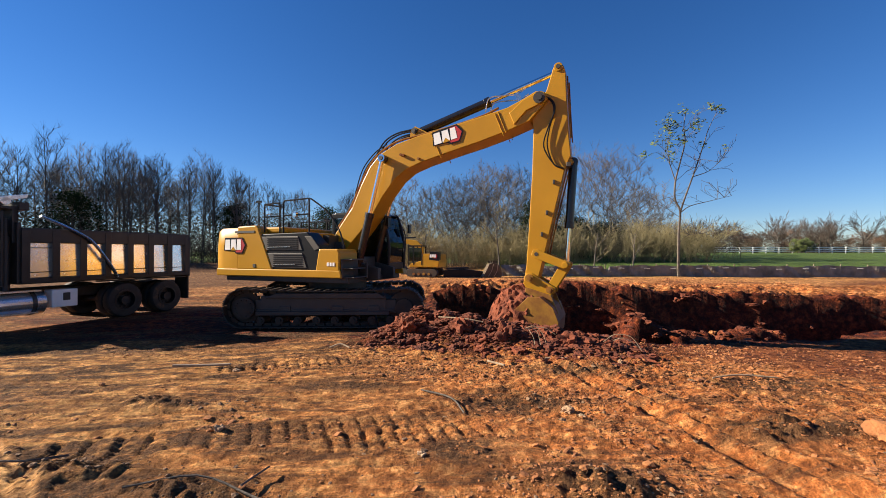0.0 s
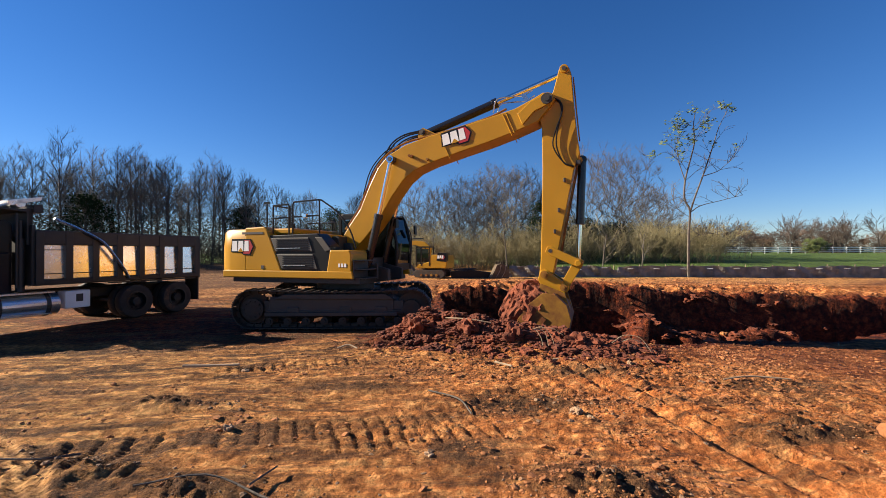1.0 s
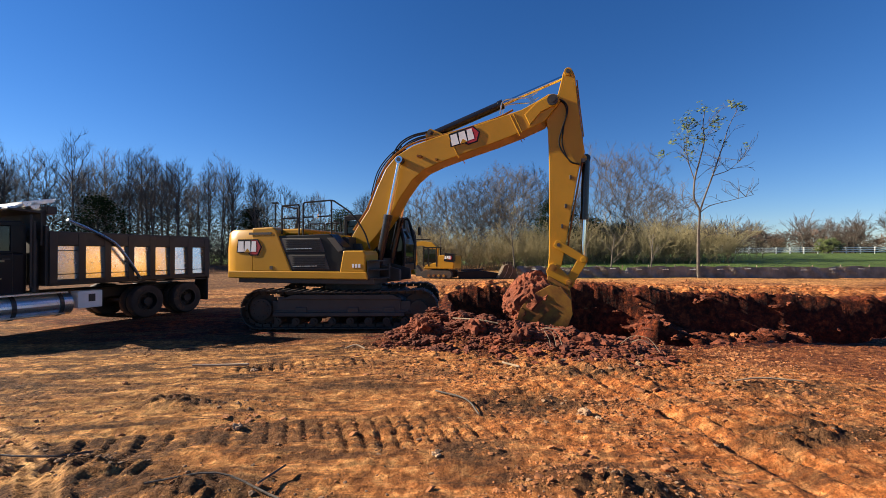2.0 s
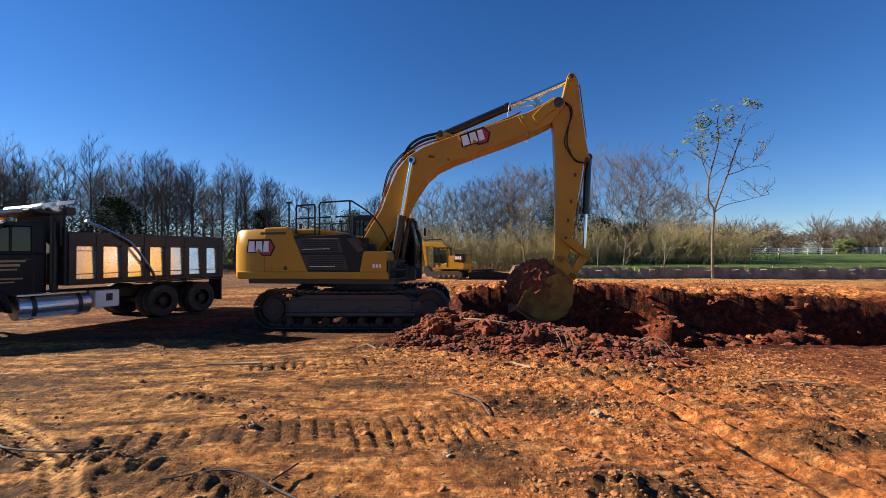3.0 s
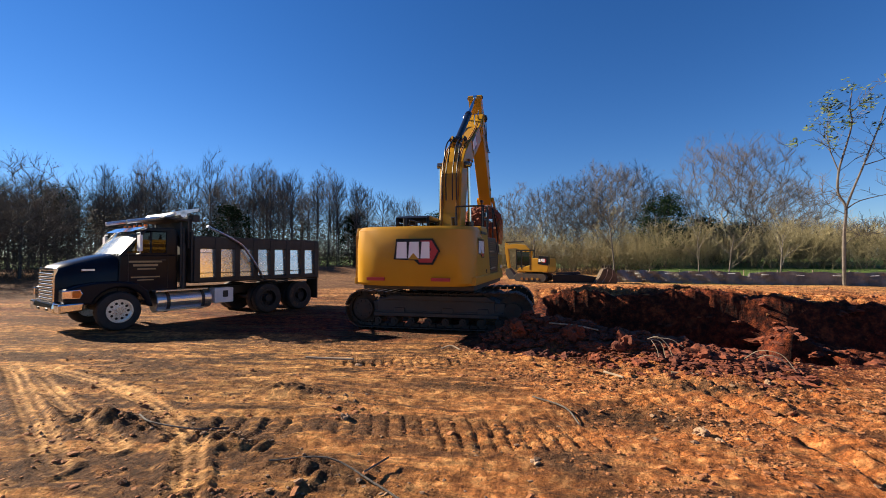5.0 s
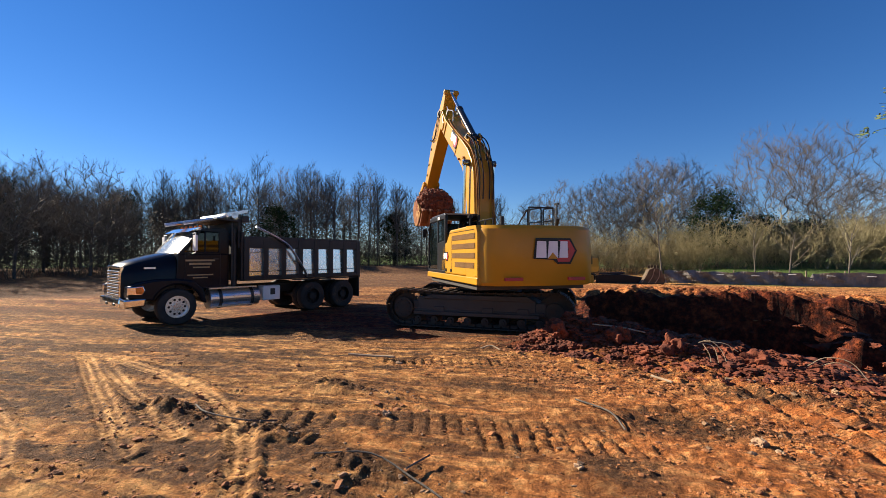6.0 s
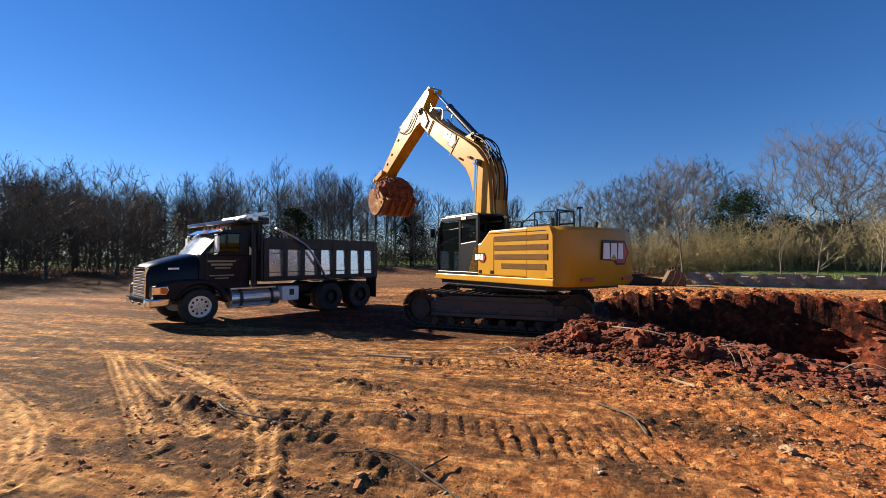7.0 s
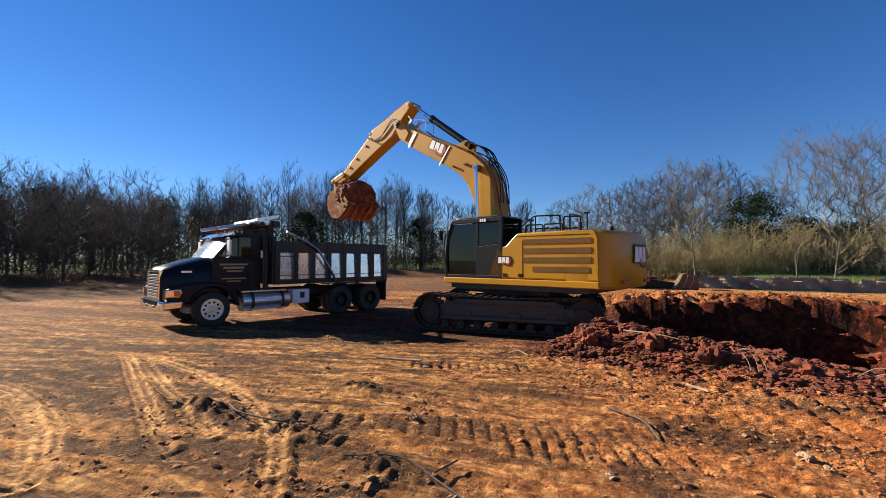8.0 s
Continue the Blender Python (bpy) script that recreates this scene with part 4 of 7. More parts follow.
def build_boom(root):
    top = [(-0.25, 0.16), (0.0, 0.3), (0.4, 0.47), (0.98, 0.68), (1.54, 1.04), (2.02, 1.30), (2.44, 1.40), (2.97, 1.34), (3.64, 1.12), (4.41, 0.80), (5.11, 0.54), (5.77, 0.30), (6.2, 0.23), (6.5, 0.20), (6.65, 0.06), (6.66, -0.1)]
    low = [(6.5, -0.17), (6.03, -0.30), (5.46, -0.17), (4.78, 0.03), (4.07, 0.27), (3.31, 0.51), (2.85, 0.61), (2.45, 0.58), (1.94, 0.41), (1.38, 0.15), (0.77, -0.05), (0.28, -0.16), (-0.1, -0.22), (-0.27, -0.05)]
    bm = empty_bm()
    prism(bm, top + low, -0.33, 0.33)
    boom = part("boom", bm, YELLOW, root, "yellow box-section boom", bevel=0.02)
    bm = empty_bm()
    for y in (-0.34, 0.34):
        s = 0.012 if y > 0 else -0.012
        for x, z0, z1 in ((3.86, 0.27, 0.96), (5.42, -0.22, 0.36), (5.5, -0.2, 0.34)):
            cyl(bm, (x - 0.05, y, z0), (x + 0.05, y, z1), 0.012, seg=5)
    part_each("weld_seam", bm, YELLOW, boom)
    bm = empty_bm()
    prism(bm, [(5.7, -0.16), (5.75, 0.14), (6.15, 0.2), (6.5, 0.14), (6.62, 0.0), (6.5, -0.14), (6.1, -0.06)], -0.37, 0.37)
    part("nose_plate", bm, YELLOW, boom, bevel=0.015)
    bm = empty_bm()
    for p, r, w in (((2.49, 1.2), 0.10, 0.52), ((0, 0), 0.14, 0.4), ((6.48, 0.0), 0.13, 0.42), ((3.55, 1.36), 0.08, 0.26)):
        cyl(bm, (p[0], -w, p[1]), (p[0], w, p[1]), r, seg=20)
        cyl(bm, (p[0], -w - 0.03, p[1]), (p[0], w + 0.03, p[1]), r * 0.55, seg=12)
    part_each("pin", bm, GREY, boom, "dark steel pivot pin")
    bm = empty_bm()
    for y in (-0.18, 0.18):
        prism(bm, [(3.3, 1.2), (3.45, 1.46), (3.62, 1.46), (3.85, 1.05)], y - 0.03, y + 0.03)
    part("cylinder_bracket", bm, YELLOW, boom)
    bm = empty_bm()
    for y in (-0.26, -0.21, 0.21, 0.26):
        path = [(0.25, y, 0.5), (0.9, y, 0.74), (1.5, y, 1.12), (2.0, y, 1.38), (2.45, y, 1.48), (3.0, y, 1.42), (3.65, y, 1.15), (4.4, y, 0.83), (5.2, y, 0.54), (5.6, y, 0.46)]
        bm = empty_bm()
        tube(bm, smooth_path(path, 3), 0.02, 6)
        part("hydraulic_pipe", bm, YELLOW_WORN, boom, "hydraulic pipe along the boom")
    bm = empty_bm()
    for y in (-0.22, 0.22, 0.1, -0.1):
        for path, rad in (([(2.3, y, 1.5), (2.7, y, 1.66), (3.1, y, 1.62), (3.5, y, 1.44)], 0.022), ([(1.2, y, 0.98), (1.75, y, 1.42), (2.3, y, 1.58), (2.7, y, 1.56)], 0.018)):
            bm = empty_bm()
            tube(bm, smooth_path(path, 4), rad, 6)
            part("hose", bm, BLACK, boom)
    bm = empty_bm()
    for y in (-0.2, 0.2):
        bm = empty_bm()
        tube(bm, smooth_path([(5.3, y, 0.6), (5.55, y, 0.82), (5.85, y, 0.66), (6.1, y, 0.49), (6.35, y, 0.46)], 4), 0.016, 6)
        box(bm, (6.12, y, 0.34), (0.1, 0.06, 0.3))
        part("pipe_elbow", bm, STEEL, boom)
    bm = empty_bm()
    for p in ((2.95, 1.0), (3.0, 0.95), (3.3, 0.62)):
        cyl(bm, (p[0], -0.4, p[1]), (p[0], -0.32, p[1]), 0.035, seg=8)
        cyl(bm, (p[0], 0.4, p[1]), (p[0], 0.32, p[1]), 0.035, seg=8)
    part("fitting", bm, YELLOW_WORN, boom)
    for side in (-1, 1):
        m = Matrix.Translation((4.25, side * 0.345, 0.62)) @ Matrix.Rotation(radians(20), 4, "Y")
        if side > 0:
            m = m @ Matrix.Rotation(math.pi, 4, "Z")
        decal("boom_decal", boom, m, 0.80, 0.44)
    return boom


def build_stick(root):
    pts = [(-0.12, -0.14), (0.02, 0.0), (-0.2, 0.13), (-0.52, 0.21), (-0.70, 0.25), (-0.8, 0.32), (-0.8, 0.42), (-0.72, 0.49), (-0.58, 0.54), (0.09, 0.60), (0.86, 0.69), (1.30, 0.76), (1.45, 0.70), (1.62, 0.64), (2.0, 0.57), (2.51, 0.48), (3.03, 0.39), (3.61, 0.29), (4.07, 0.2), (4.24, 0.08), (4.24, -0.06), (4.12, -0.13), (3.83, -0.1), (2.91, -0.09), (1.61, -0.09), (0.62, -0.12), (0.3, -0.2), (0.05, -0.24)]
    bm = empty_bm()
    prism(bm, pts, -0.24, 0.24)
    stick = part("stick", bm, YELLOW, root, "yellow tapered stick arm", bevel=0.018)
    bm = empty_bm()
    for p, r, w in (((0, 0), 0.16, 0.36), ((-0.71, 0.37), 0.1, 0.27), ((4.12, 0.0), 0.12, 0.3), ((3.56, 0.13), 0.1, 0.34), ((1.43, 0.74), 0.07, 0.2)):
        cyl(bm, (p[0], -w, p[1]), (p[0], w, p[1]), r, seg=20)
    part_each("boss", bm, YELLOW, stick, bevel=0.01)
    bm = empty_bm()
    for p, r, w in (((0, 0), 0.07, 0.39), ((-0.71, 0.37), 0.05, 0.3), ((4.12, 0.0), 0.05, 0.33), ((3.56, 0.13), 0.045, 0.37)):
        cyl(bm, (p[0], -w, p[1]), (p[0], w, p[1]), r, seg=12)
    part_each("pin", bm, GREY, stick)
    bm = empty_bm()
    for y in (-0.27, -0.32, 0.27, 0.32):
        bm = empty_bm()
        k = 0.5 * (abs(y) - 0.29)
        tube(bm, smooth_path([(-0.12, y, -0.05), (0.05, y, 0.26 + k), (0.3, y, 0.34 + k), (0.7, y, 0.24 - k), (1.1, y, 0.2 - 3 * k), (1.5, y, 0.4), (1.6, y, 0.62)], 5), 0.016, 6)
        part("hose", bm, BLACK, stick)
    for y in (-0.2, 0.2):
        for path, rad in (([(1.55, y, 0.7), (2.5, y, 0.53), (3.4, y, 0.38), (3.6, y, 0.36)], 0.018), ([(-0.5, y, 0.58), (0.2, y, 0.65), (0.9, y, 0.73)], 0.015)):
            bm = empty_bm()
            tube(bm, path, rad, 6)
            part("stick_pipe", bm, YELLOW_WORN, stick)
    bm = empty_bm()
    for x in (1.9, 2.6, 3.1):
        for y in (-0.25, 0.25):
            box(bm, (x, y, 0.42 - 0.17 * (x - 1.9)), (0.1, 0.05, 0.05))
    box(bm, (1.5, 0, 0.72), (0.1, 0.5, 0.1))
    part_each("bracket", bm, GREY, stick, bevel=0.008)
    return stick


def build_bucket(root):
    W = 0.72
    outer = [(0.28, 0.42), (0.40, 0.74), (0.66, 0.95), (0.98, 1.02), (1.28, 0.92), (1.5, 0.68), (1.62, 0.36), (1.68, 0.02)]
    inner = [(u - 0.05 * (0.6 if k < 2 else 1) if k > 4 else u, v - 0.05 if k < 6 else v - 0.02) for k, (u, v) in enumerate(outer)]
    bm = empty_bm()
    prism(bm, outer + inner[::-1], -W, W)
    bucket = part("bucket", bm, CAKED, root, "worn digging bucket caked with red clay", bevel=0.01)
    for s in (-1, 1):
        bm = empty_bm()
        prism(bm, outer + [(1.6, -0.04), (1.15, -0.12), (0.75, -0.04), (0.36, 0.16)], s * W - 0.02, s * W + 0.02)
        part("side_plate", bm, YELLOW_WORN, bucket, bevel=0.006)
        bm = empty_bm()
        prism(bm, [(0.85, 0.35), (1.5, 0.2), (1.52, 0.3), (0.88, 0.46)], s * (W + 0.02), s * (W + 0.045))
        prism(bm, [(1.2, -0.13), (1.66, 0.0), (1.64, 0.12), (1.2, 0.0)], s * (W + 0.02), s * (W + 0.06))
        part("wear_plate", bm, YELLOW_WORN, bucket)
    for k in range(5):
        bm = empty_bm()
        y = -W + 0.08 + (2 * W - 0.16) * k / 4
        prism(bm, [(1.55, 0.16), (1.7, 0.06), (1.95, -0.03), (1.9, -0.07), (1.62, -0.03)], y - 0.06, y + 0.06)
        part("tooth", bm, CAKED, bucket, "clay-caked steel tooth", bevel=0.008)
        bm = empty_bm()
        prism(bm, [(1.70, 0.05), (1.655, 0.38), (1.53, 0.70), (1.42, 0.84), (1.47, 0.86), (1.62, 0.72), (1.72, 0.40), (1.77, 0.04)], y - 0.045, y + 0.045)
        part("adapter", bm, CAKED, bucket, "scuffed tooth adapter", bevel=0.01)
    # coupler between stick and bucket
    bm = empty_bm()
    for y in (-0.26, 0.26):
        prism(bm, [(-0.12, 0.02), (-0.08, 0.16), (0.02, 0.62), (0.14, 0.64), (0.3, 0.52), (0.34, 0.1), (0.16, -0.1), (-0.04, -0.12)], y - 0.05, y + 0.05)
    box(bm, (0.1, 0, 0.3), (0.16, 0.5, 0.4))
    part("coupler", bm, YELLOW, bucket, "yellow quick coupler", bevel=0.015)
    bm = empty_bm()
    for u, v, r in ((0, 0, 0.09), (0.104, 0.513, 0.08), (0.3, 0.1, 0.08), (0.32, 0.5, 0.08)):
        cyl(bm, (u, -0.36, v), (u, 0.36, v), r, seg=16)
        cyl(bm, (u, -0.4, v), (u, 0.4, v), r * 0.5, seg=10)
    part("coupler_pin", bm, YELLOW_WORN, bucket)
    bm = empty_bm()
    for y in (-0.4, 0.4):
        prism(bm, [(0.22, 0.0), (0.2, 0.6), (0.5, 0.84), (0.75, 0.96), (0.5, 0.3), (0.44, 0.06)], y - 0.035, y + 0.035)
    part_each("bucket_ear", bm, YELLOW_WORN, bucket, bevel=0.01)
    return bucket


def cylinder_pair(root, name, ys, r_barrel, barrel, rod, mats):
    """Two parts: a barrel and a rod, both along +x from their own ends."""
    out = []
    bm = empty_bm()
    for y in ys:
        cyl(bm, (0, y, 0), (barrel, y, 0), r_barrel, seg=18)
        cyl(bm, (barrel - 0.14, y, 0), (barrel, y, 0), r_barrel * 1.14, seg=18)
        cyl(bm, (-0.02, y - 0.07, 0), (-0.02, y + 0.07, 0), r_barrel * 1.1, seg=14)
    out.append(part(name + "_barrel", bm, mats[0], root, "", bevel=0.008, smooth=False))
    bm = empty_bm()
    for y in ys:
        cyl(bm, (0, y, 0), (rod, y, 0), r_barrel * 0.52, seg=14)
        cyl(bm, (0, y - 0.07, 0), (0, y + 0.07, 0), r_barrel * 0.95, seg=14)
    out.append(part(name + "_rod", bm, mats[1], root, "chrome rod", smooth=True))
    return out


excavator = thing("crawler_excavator", pose(*SITE, 0), "large yellow crawler excavator digging beside a red clay pit", "excavator")
build_tracks(excavator)
UPPER = build_upper(excavator)
BOOM_OB = build_boom(excavator)
STICK_OB = build_stick(excavator)
BUCKET = build_bucket(excavator)
BOOM_CYL = cylinder_pair(excavator, "boom_cylinder", (-0.46, 0.46), 0.105, 1.5, 1.75, (CYLBLACK, CHROME))
STICK_CYL = cylinder_pair(excavator, "stick_cylinder", (0.0,), 0.11, 2.05, 1.95, (CYLBLACK, CHROME))
BUCKET_CYL = cylinder_pair(excavator, "bucket_cylinder", (0.0,), 0.095, 1.5, 1.35, (CYLBLACK, CHROME))
bm = empty_bm()
for y in (-0.33, 0.33):
    prism(bm, [(-0.1, -0.07), (-0.1, 0.07), (0.0, 0.1), (0.68, 0.09), (0.77, 0.05), (0.77, -0.05), (0.68, -0.09), (0, -0.1)], y - 0.035, y + 0.035)
cyl(bm, (0, -0.33, 0), (0, 0.33, 0), 0.05, seg=12)
LINK_A = part("idler_link", bm, YELLOW, excavator, bevel=0.01)
bm = empty_bm()
for y in (-0.2, 0.2):
    prism(bm, [(-0.1, -0.08), (-0.1, 0.08), (0.0, 0.11), (0.66, 0.1), (0.76, 0.05), (0.76, -0.05), (0.66, -0.1), (0, -0.11)], y - 0.05, y + 0.05)
cyl(bm, (0, -0.4, 0), (0, 0.4, 0), 0.07, seg=14)
LINK_B = part("power_link", bm, YELLOW, excavator, bevel=0.01)


def clod_mesh(bm, c, r, seed, squash=0.75, sub=1, rough=0.35):
    rn = random.Random(seed)
    out = bmesh.ops.create_icosphere(bm, subdivisions=sub, radius=1.0)
    q = Euler((rn.random() * 6, rn.random() * 6, rn.random() * 6)).to_matrix()
    s = Vector((1 + 0.5 * (rn.random() - 0.5), 1 + 0.5 * (rn.random() - 0.5), squash))
    off = Vector((rn.random() * 50, rn.random() * 50, rn.random() * 50))
    for v in out["verts"]:
        k = 1 + rough * noise.noise(v.co * 1.3 + off) + rough * 0.6 * noise.noise(v.co * 3.1 + off)
        p = q @ (v.co * k)
        v.co = Vector(c) + Vector((p.x * s.x, p.y * s.y, p.z * s.z)) * r


# the heaped load, carried in the bucket's mouth (bucket's own axes)
soil = thing("soil_load", Matrix.Identity(4), "heaped load of crumbly dark red soil in the bucket", "soil")
HEAP = Matrix.Translation((1.02, 0, 0.06)) @ Matrix.Rotation(radians(9), 4, "Y") @ Matrix.Diagonal((0.72, 0.74, 1, 1))


def soft(a):
    """Squares a ball off towards the mouth's corners."""
    return math.copysign(abs(a) ** 0.8, a)


bm = empty_bm()
out = bmesh.ops.create_icosphere(bm, subdivisions=5, radius=1.0)
for v in out["verts"]:
    n = v.co.normalized()
    k = 1 + 0.10 * noise.noise(n * 1.6) + 0.10 * noise.noise(n * 4.2) + 0.07 * noise.noise(n * 9.0) + 0.05 * abs(noise.noise(n * 19.0))
    v.co = HEAP @ Vector((soft(n.x) * k, soft(n.y) * k, soft(n.z) * (0.68 * k if n.z < 0 else 0.5)))
part("soil_mass", bm, SOILM, soil)
bm = empty_bm()
rs = random.Random(5)
for k in range(150):
    a, b = rs.uniform(0, 6.28), rs.uniform(-0.05, 1.5)
    n = Vector((math.cos(a) * math.cos(b), math.sin(a) * math.cos(b), -math.sin(b)))
    clod_mesh(bm, HEAP @ Vector((soft(n.x), soft(n.y), soft(n.z) * 0.68)), rs.uniform(0.025, 0.09), k, 0.8)
tagged(part("soil_crumbs", bm, SOILM, soil), kind="stuff")


def rig(t):
    """Poses of all moving parts in the excavator's space, t seconds in."""
    psi, a, b, g = (radians(curve_at(k, t)) for k in (SWING, LIFT, CROWD, CURL))
    turn = Matrix.Rotation(psi, 4, "Z")

    def plane(p, ang):
        return turn @ Matrix.Translation((p[0], 0, p[1])) @ Matrix.Rotation(-ang, 4, "Y")

    def go(p, ang, u, v=0.0):
        return (p[0] + u * math.cos(ang) - v * math.sin(ang), p[1] + u * math.sin(ang) + v * math.cos(ang))

    def ang(p, q):
        return math.atan2(q[1] - p[1], q[0] - p[0])

    tip = go(FOOT, a, BOOM)
    pin = go(tip, b, STICK)
    d_pin = go(pin, g, 0.104, 0.513)
    e = go(tip, b, 3.56, 0.13)
    # idler link and power link meet on the outer side of the stick
    r1, r2 = 0.68, 0.66
    dd = math.hypot(d_pin[0] - e[0], d_pin[1] - e[1])
    dd = min(dd, r1 + r2 - 0.01)
    k = (r1 * r1 - r2 * r2 + dd * dd) / (2 * dd)
    hh = math.sqrt(max(0.0, r1 * r1 - k * k))
    th = ang(e, d_pin)
    joint = go(e, th, k, hh)
    c0, c1 = (0.95, 1.5), go(FOOT, a, 2.49, 1.2)
    s0, s1 = go(FOOT, a, 3.55, 1.36), go(tip, b, -0.71, 0.37)
    b0, b1 = go(tip, b, 1.43, 0.8), joint
    return {UPPER: turn, BOOM_OB: plane(FOOT, a), STICK_OB: plane(tip, b), BUCKET: plane(pin, g),
            BOOM_CYL[0]: plane(c0, ang(c0, c1)), BOOM_CYL[1]: plane(c1, ang(c1, c0)),
            STICK_CYL[0]: plane(s0, ang(s0, s1)), STICK_CYL[1]: plane(s1, ang(s1, s0)),
            BUCKET_CYL[0]: plane(b0, ang(b0, b1)), BUCKET_CYL[1]: plane(b1, ang(b1, b0)),
            LINK_A: plane(e, ang(e, joint)), LINK_B: plane(joint, ang(joint, d_pin)),
            soil: pose(*SITE, 0) @ plane(pin, g)}


def motions():
    times = [k / 10 for k in range(81)]
    rows = {}
    for t in times:
        for ob, m in rig(t).items():
            rows.setdefault(ob, []).append((t, m))
    for ob, r in rows.items():
        walk(ob, r)


# ---- the dump truck ----
TRUCK = pose(-12.0, 9.10, 0.0, 0, 0, -110.0)
TRUCK_BLACK = material("gloss_black_paint", ((0.006, 0.008, 0.013), (0.010, 0.012, 0.018)), 0.22, 0, 2, 0.01, 80, dirt=(0.06, 0.04, 0.025), dirt_amount=0.06, coat=0.0, spec=0.14)
BED_BLACK = material("dull_black_steel", ((0.008, 0.008, 0.009), (0.018, 0.017, 0.016)), 0.5, 0, 2.5, 0.06, 50, dirt=(0.05, 0.03, 0.018), dirt_amount=0.1)
POLISHED = material("polished_panel", ((0.80, 0.80, 0.80), (0.88, 0.88, 0.88)), 0.26, 1.0, 1.5, 0.03, 7, 0.05)
AMBER = material("amber_lens", ((0.75, 0.16, 0.01), (0.8, 0.2, 0.015)), 0.2, 0, 5)
GOLD = material("gold_decal", ((0.30, 0.22, 0.10), (0.38, 0.29, 0.15)), 0.5, 0, 6)


def wheel(root, x, y, front):
    """A wheel with its tyre, rim and bolts; y is the middle of the tyre's width."""
    r, w = 0.505, 0.29
    s = 1 if y > 0 else -1
    hub = empty_bm()
    cyl(hub, (x, y - 0.1 * s, r), (x, y + 0.13 * s, r), 0.12, seg=18)
    ob = part("wheel", hub, STEEL if front else RUBBER, root, "wheel with bright rim" if front else "mud-caked wheel")
    bm = empty_bm()
    prof = [(0.30, -w / 2 + 0.02), (0.40, -w / 2), (0.475, -w / 2 + 0.02), (0.505, -w / 2 + 0.055), (0.505, w / 2 - 0.055), (0.475, w / 2 - 0.02), (0.40, w / 2), (0.30, w / 2 - 0.02)]
    seg = 48
    rows = []
    for k in range(seg):
        a = 2 * math.pi * k / seg
        rows.append([bm.verts.new((x + (rr - (0.012 if (k % 2 and rr > 0.5) else 0)) * math.cos(a), y + yy, r + (rr - (0.012 if (k % 2 and rr > 0.5) else 0)) * math.sin(a))) for rr, yy in prof])
    for k in range(seg):
        p, q = rows[k], rows[(k + 1) % seg]
        for i in range(len(prof) - 1):
            bm.faces.new((p[i], p[i + 1], q[i + 1], q[i]))
    part("tyre", bm, RUBBER, ob, "worn black tyre", smooth=True)
    bm = empty_bm()
    disc_ring(bm, (x, y + s * 0.02, r), None, 0.302, 0.262, 0.25, 36)
    face = 0.07 if front else -0.04
    cyl(bm, (x, y + s * (face - 0.015), r), (x, y + s * (face + 0.015), r), 0.27, seg=32)
    part("rim", bm, ALUMINIUM if front else BED_BLACK, ob, smooth=False)
    bm = empty_bm()
    for k in range(10):
        a = 2 * math.pi * k / 10
        c, z = x + 0.2 * math.cos(a), r + 0.2 * math.sin(a)
        cyl(bm, (c, y + s * (face + 0.012), z), (c, y + s * (face + 0.018), z), 0.034, seg=10)
    part_each("hand_hole", bm, BLACK, ob)
    bm = empty_bm()
    for k in range(10):
        a = 2 * math.pi * (k + 0.5) / 10
        c, z = x + 0.145 * math.cos(a), r + 0.145 * math.sin(a)
        cyl(bm, (c, y + s * face, z), (c, y + s * (face + 0.045), z), 0.016, seg=6)
    cyl(bm, (x, y + s * face, r), (x, y + s * (face + 0.07), r), 0.085, 0.07, seg=16)
    part("lug_nut", bm, STEEL if front else RUBBER, ob)


def arch(x, z, r, a0, a1, n=12):
    return [(x + r * math.cos(radians(a0 + (a1 - a0) * k / n)), z + r * math.sin(radians(a0 + (a1 - a0) * k / n))) for k in range(n + 1)]


truck = thing("dump_truck", TRUCK, "black dump truck with polished bed panels parked on clay", "truck")
bm = empty_bm()
for y in (-0.45, 0.45):
    box(bm, (-2.6, y, 0.82), (7.6, 0.09, 0.26))
for x in (-1.5, -3.0, -4.9, -6.2):
    box(bm, (x, 0, 0.82), (0.12, 0.9, 0.2))
for x in (0, -4.28, -5.58):
    cyl(bm, (x, -0.9, 0.5), (x, 0.9, 0.5), 0.09, seg=12)
box(bm, (-4.93, 0.5, 0.72), (1.5, 0.1, 0.16))
box(bm, (-4.93, -0.5, 0.72), (1.5, 0.1, 0.16))
part("chassis", bm, BED_BLACK, truck, "black ladder frame")
for s in (-1, 1):
    wheel(truck, 0.0, s * 1.06, True)
    for x in (-4.28, -5.58):
        wheel(truck, x, s * 1.06, False)
        wheel(truck, x, s * 0.73, False)
# hood: sloped, rounded, with wheel arches
bm = empty_bm()
secs = [(1.42, 0.62, 0.72, 1.60), (1.30, 0.74, 0.70, 1.70), (0.9, 0.84, 0.70, 1.80), (0.35, 0.92, 0.70, 1.93), (0.12, 0.95, 0.70, 1.98), (-0.16, 0.96, 0.70, 2.02)]
rings = []
for x, hw, z0, z1 in secs:
    ring = []
    for k in range(13):
        a = math.pi * k / 12
        cy, sy = math.cos(a), math.sin(a)
        ring.append(bm.verts.new((x, hw * (abs(cy) ** 0.45) * (1 if cy > 0 else -1), z0 + 0.35 + (z1 - z0 - 0.35) * (sy ** 0.5 if sy > 0 else 0))))
    ring = [bm.verts.new((x, hw, z0))] + ring + [bm.verts.new((x, -hw, z0))]
    rings.append(ring)
for a, b in zip(rings, rings[1:]):
    for i in range(len(a) - 1):
        bm.faces.new((a[i], a[i + 1], b[i + 1], b[i]))
bm.faces.new(rings[0])
bm.faces.new(rings[-1][::-1])
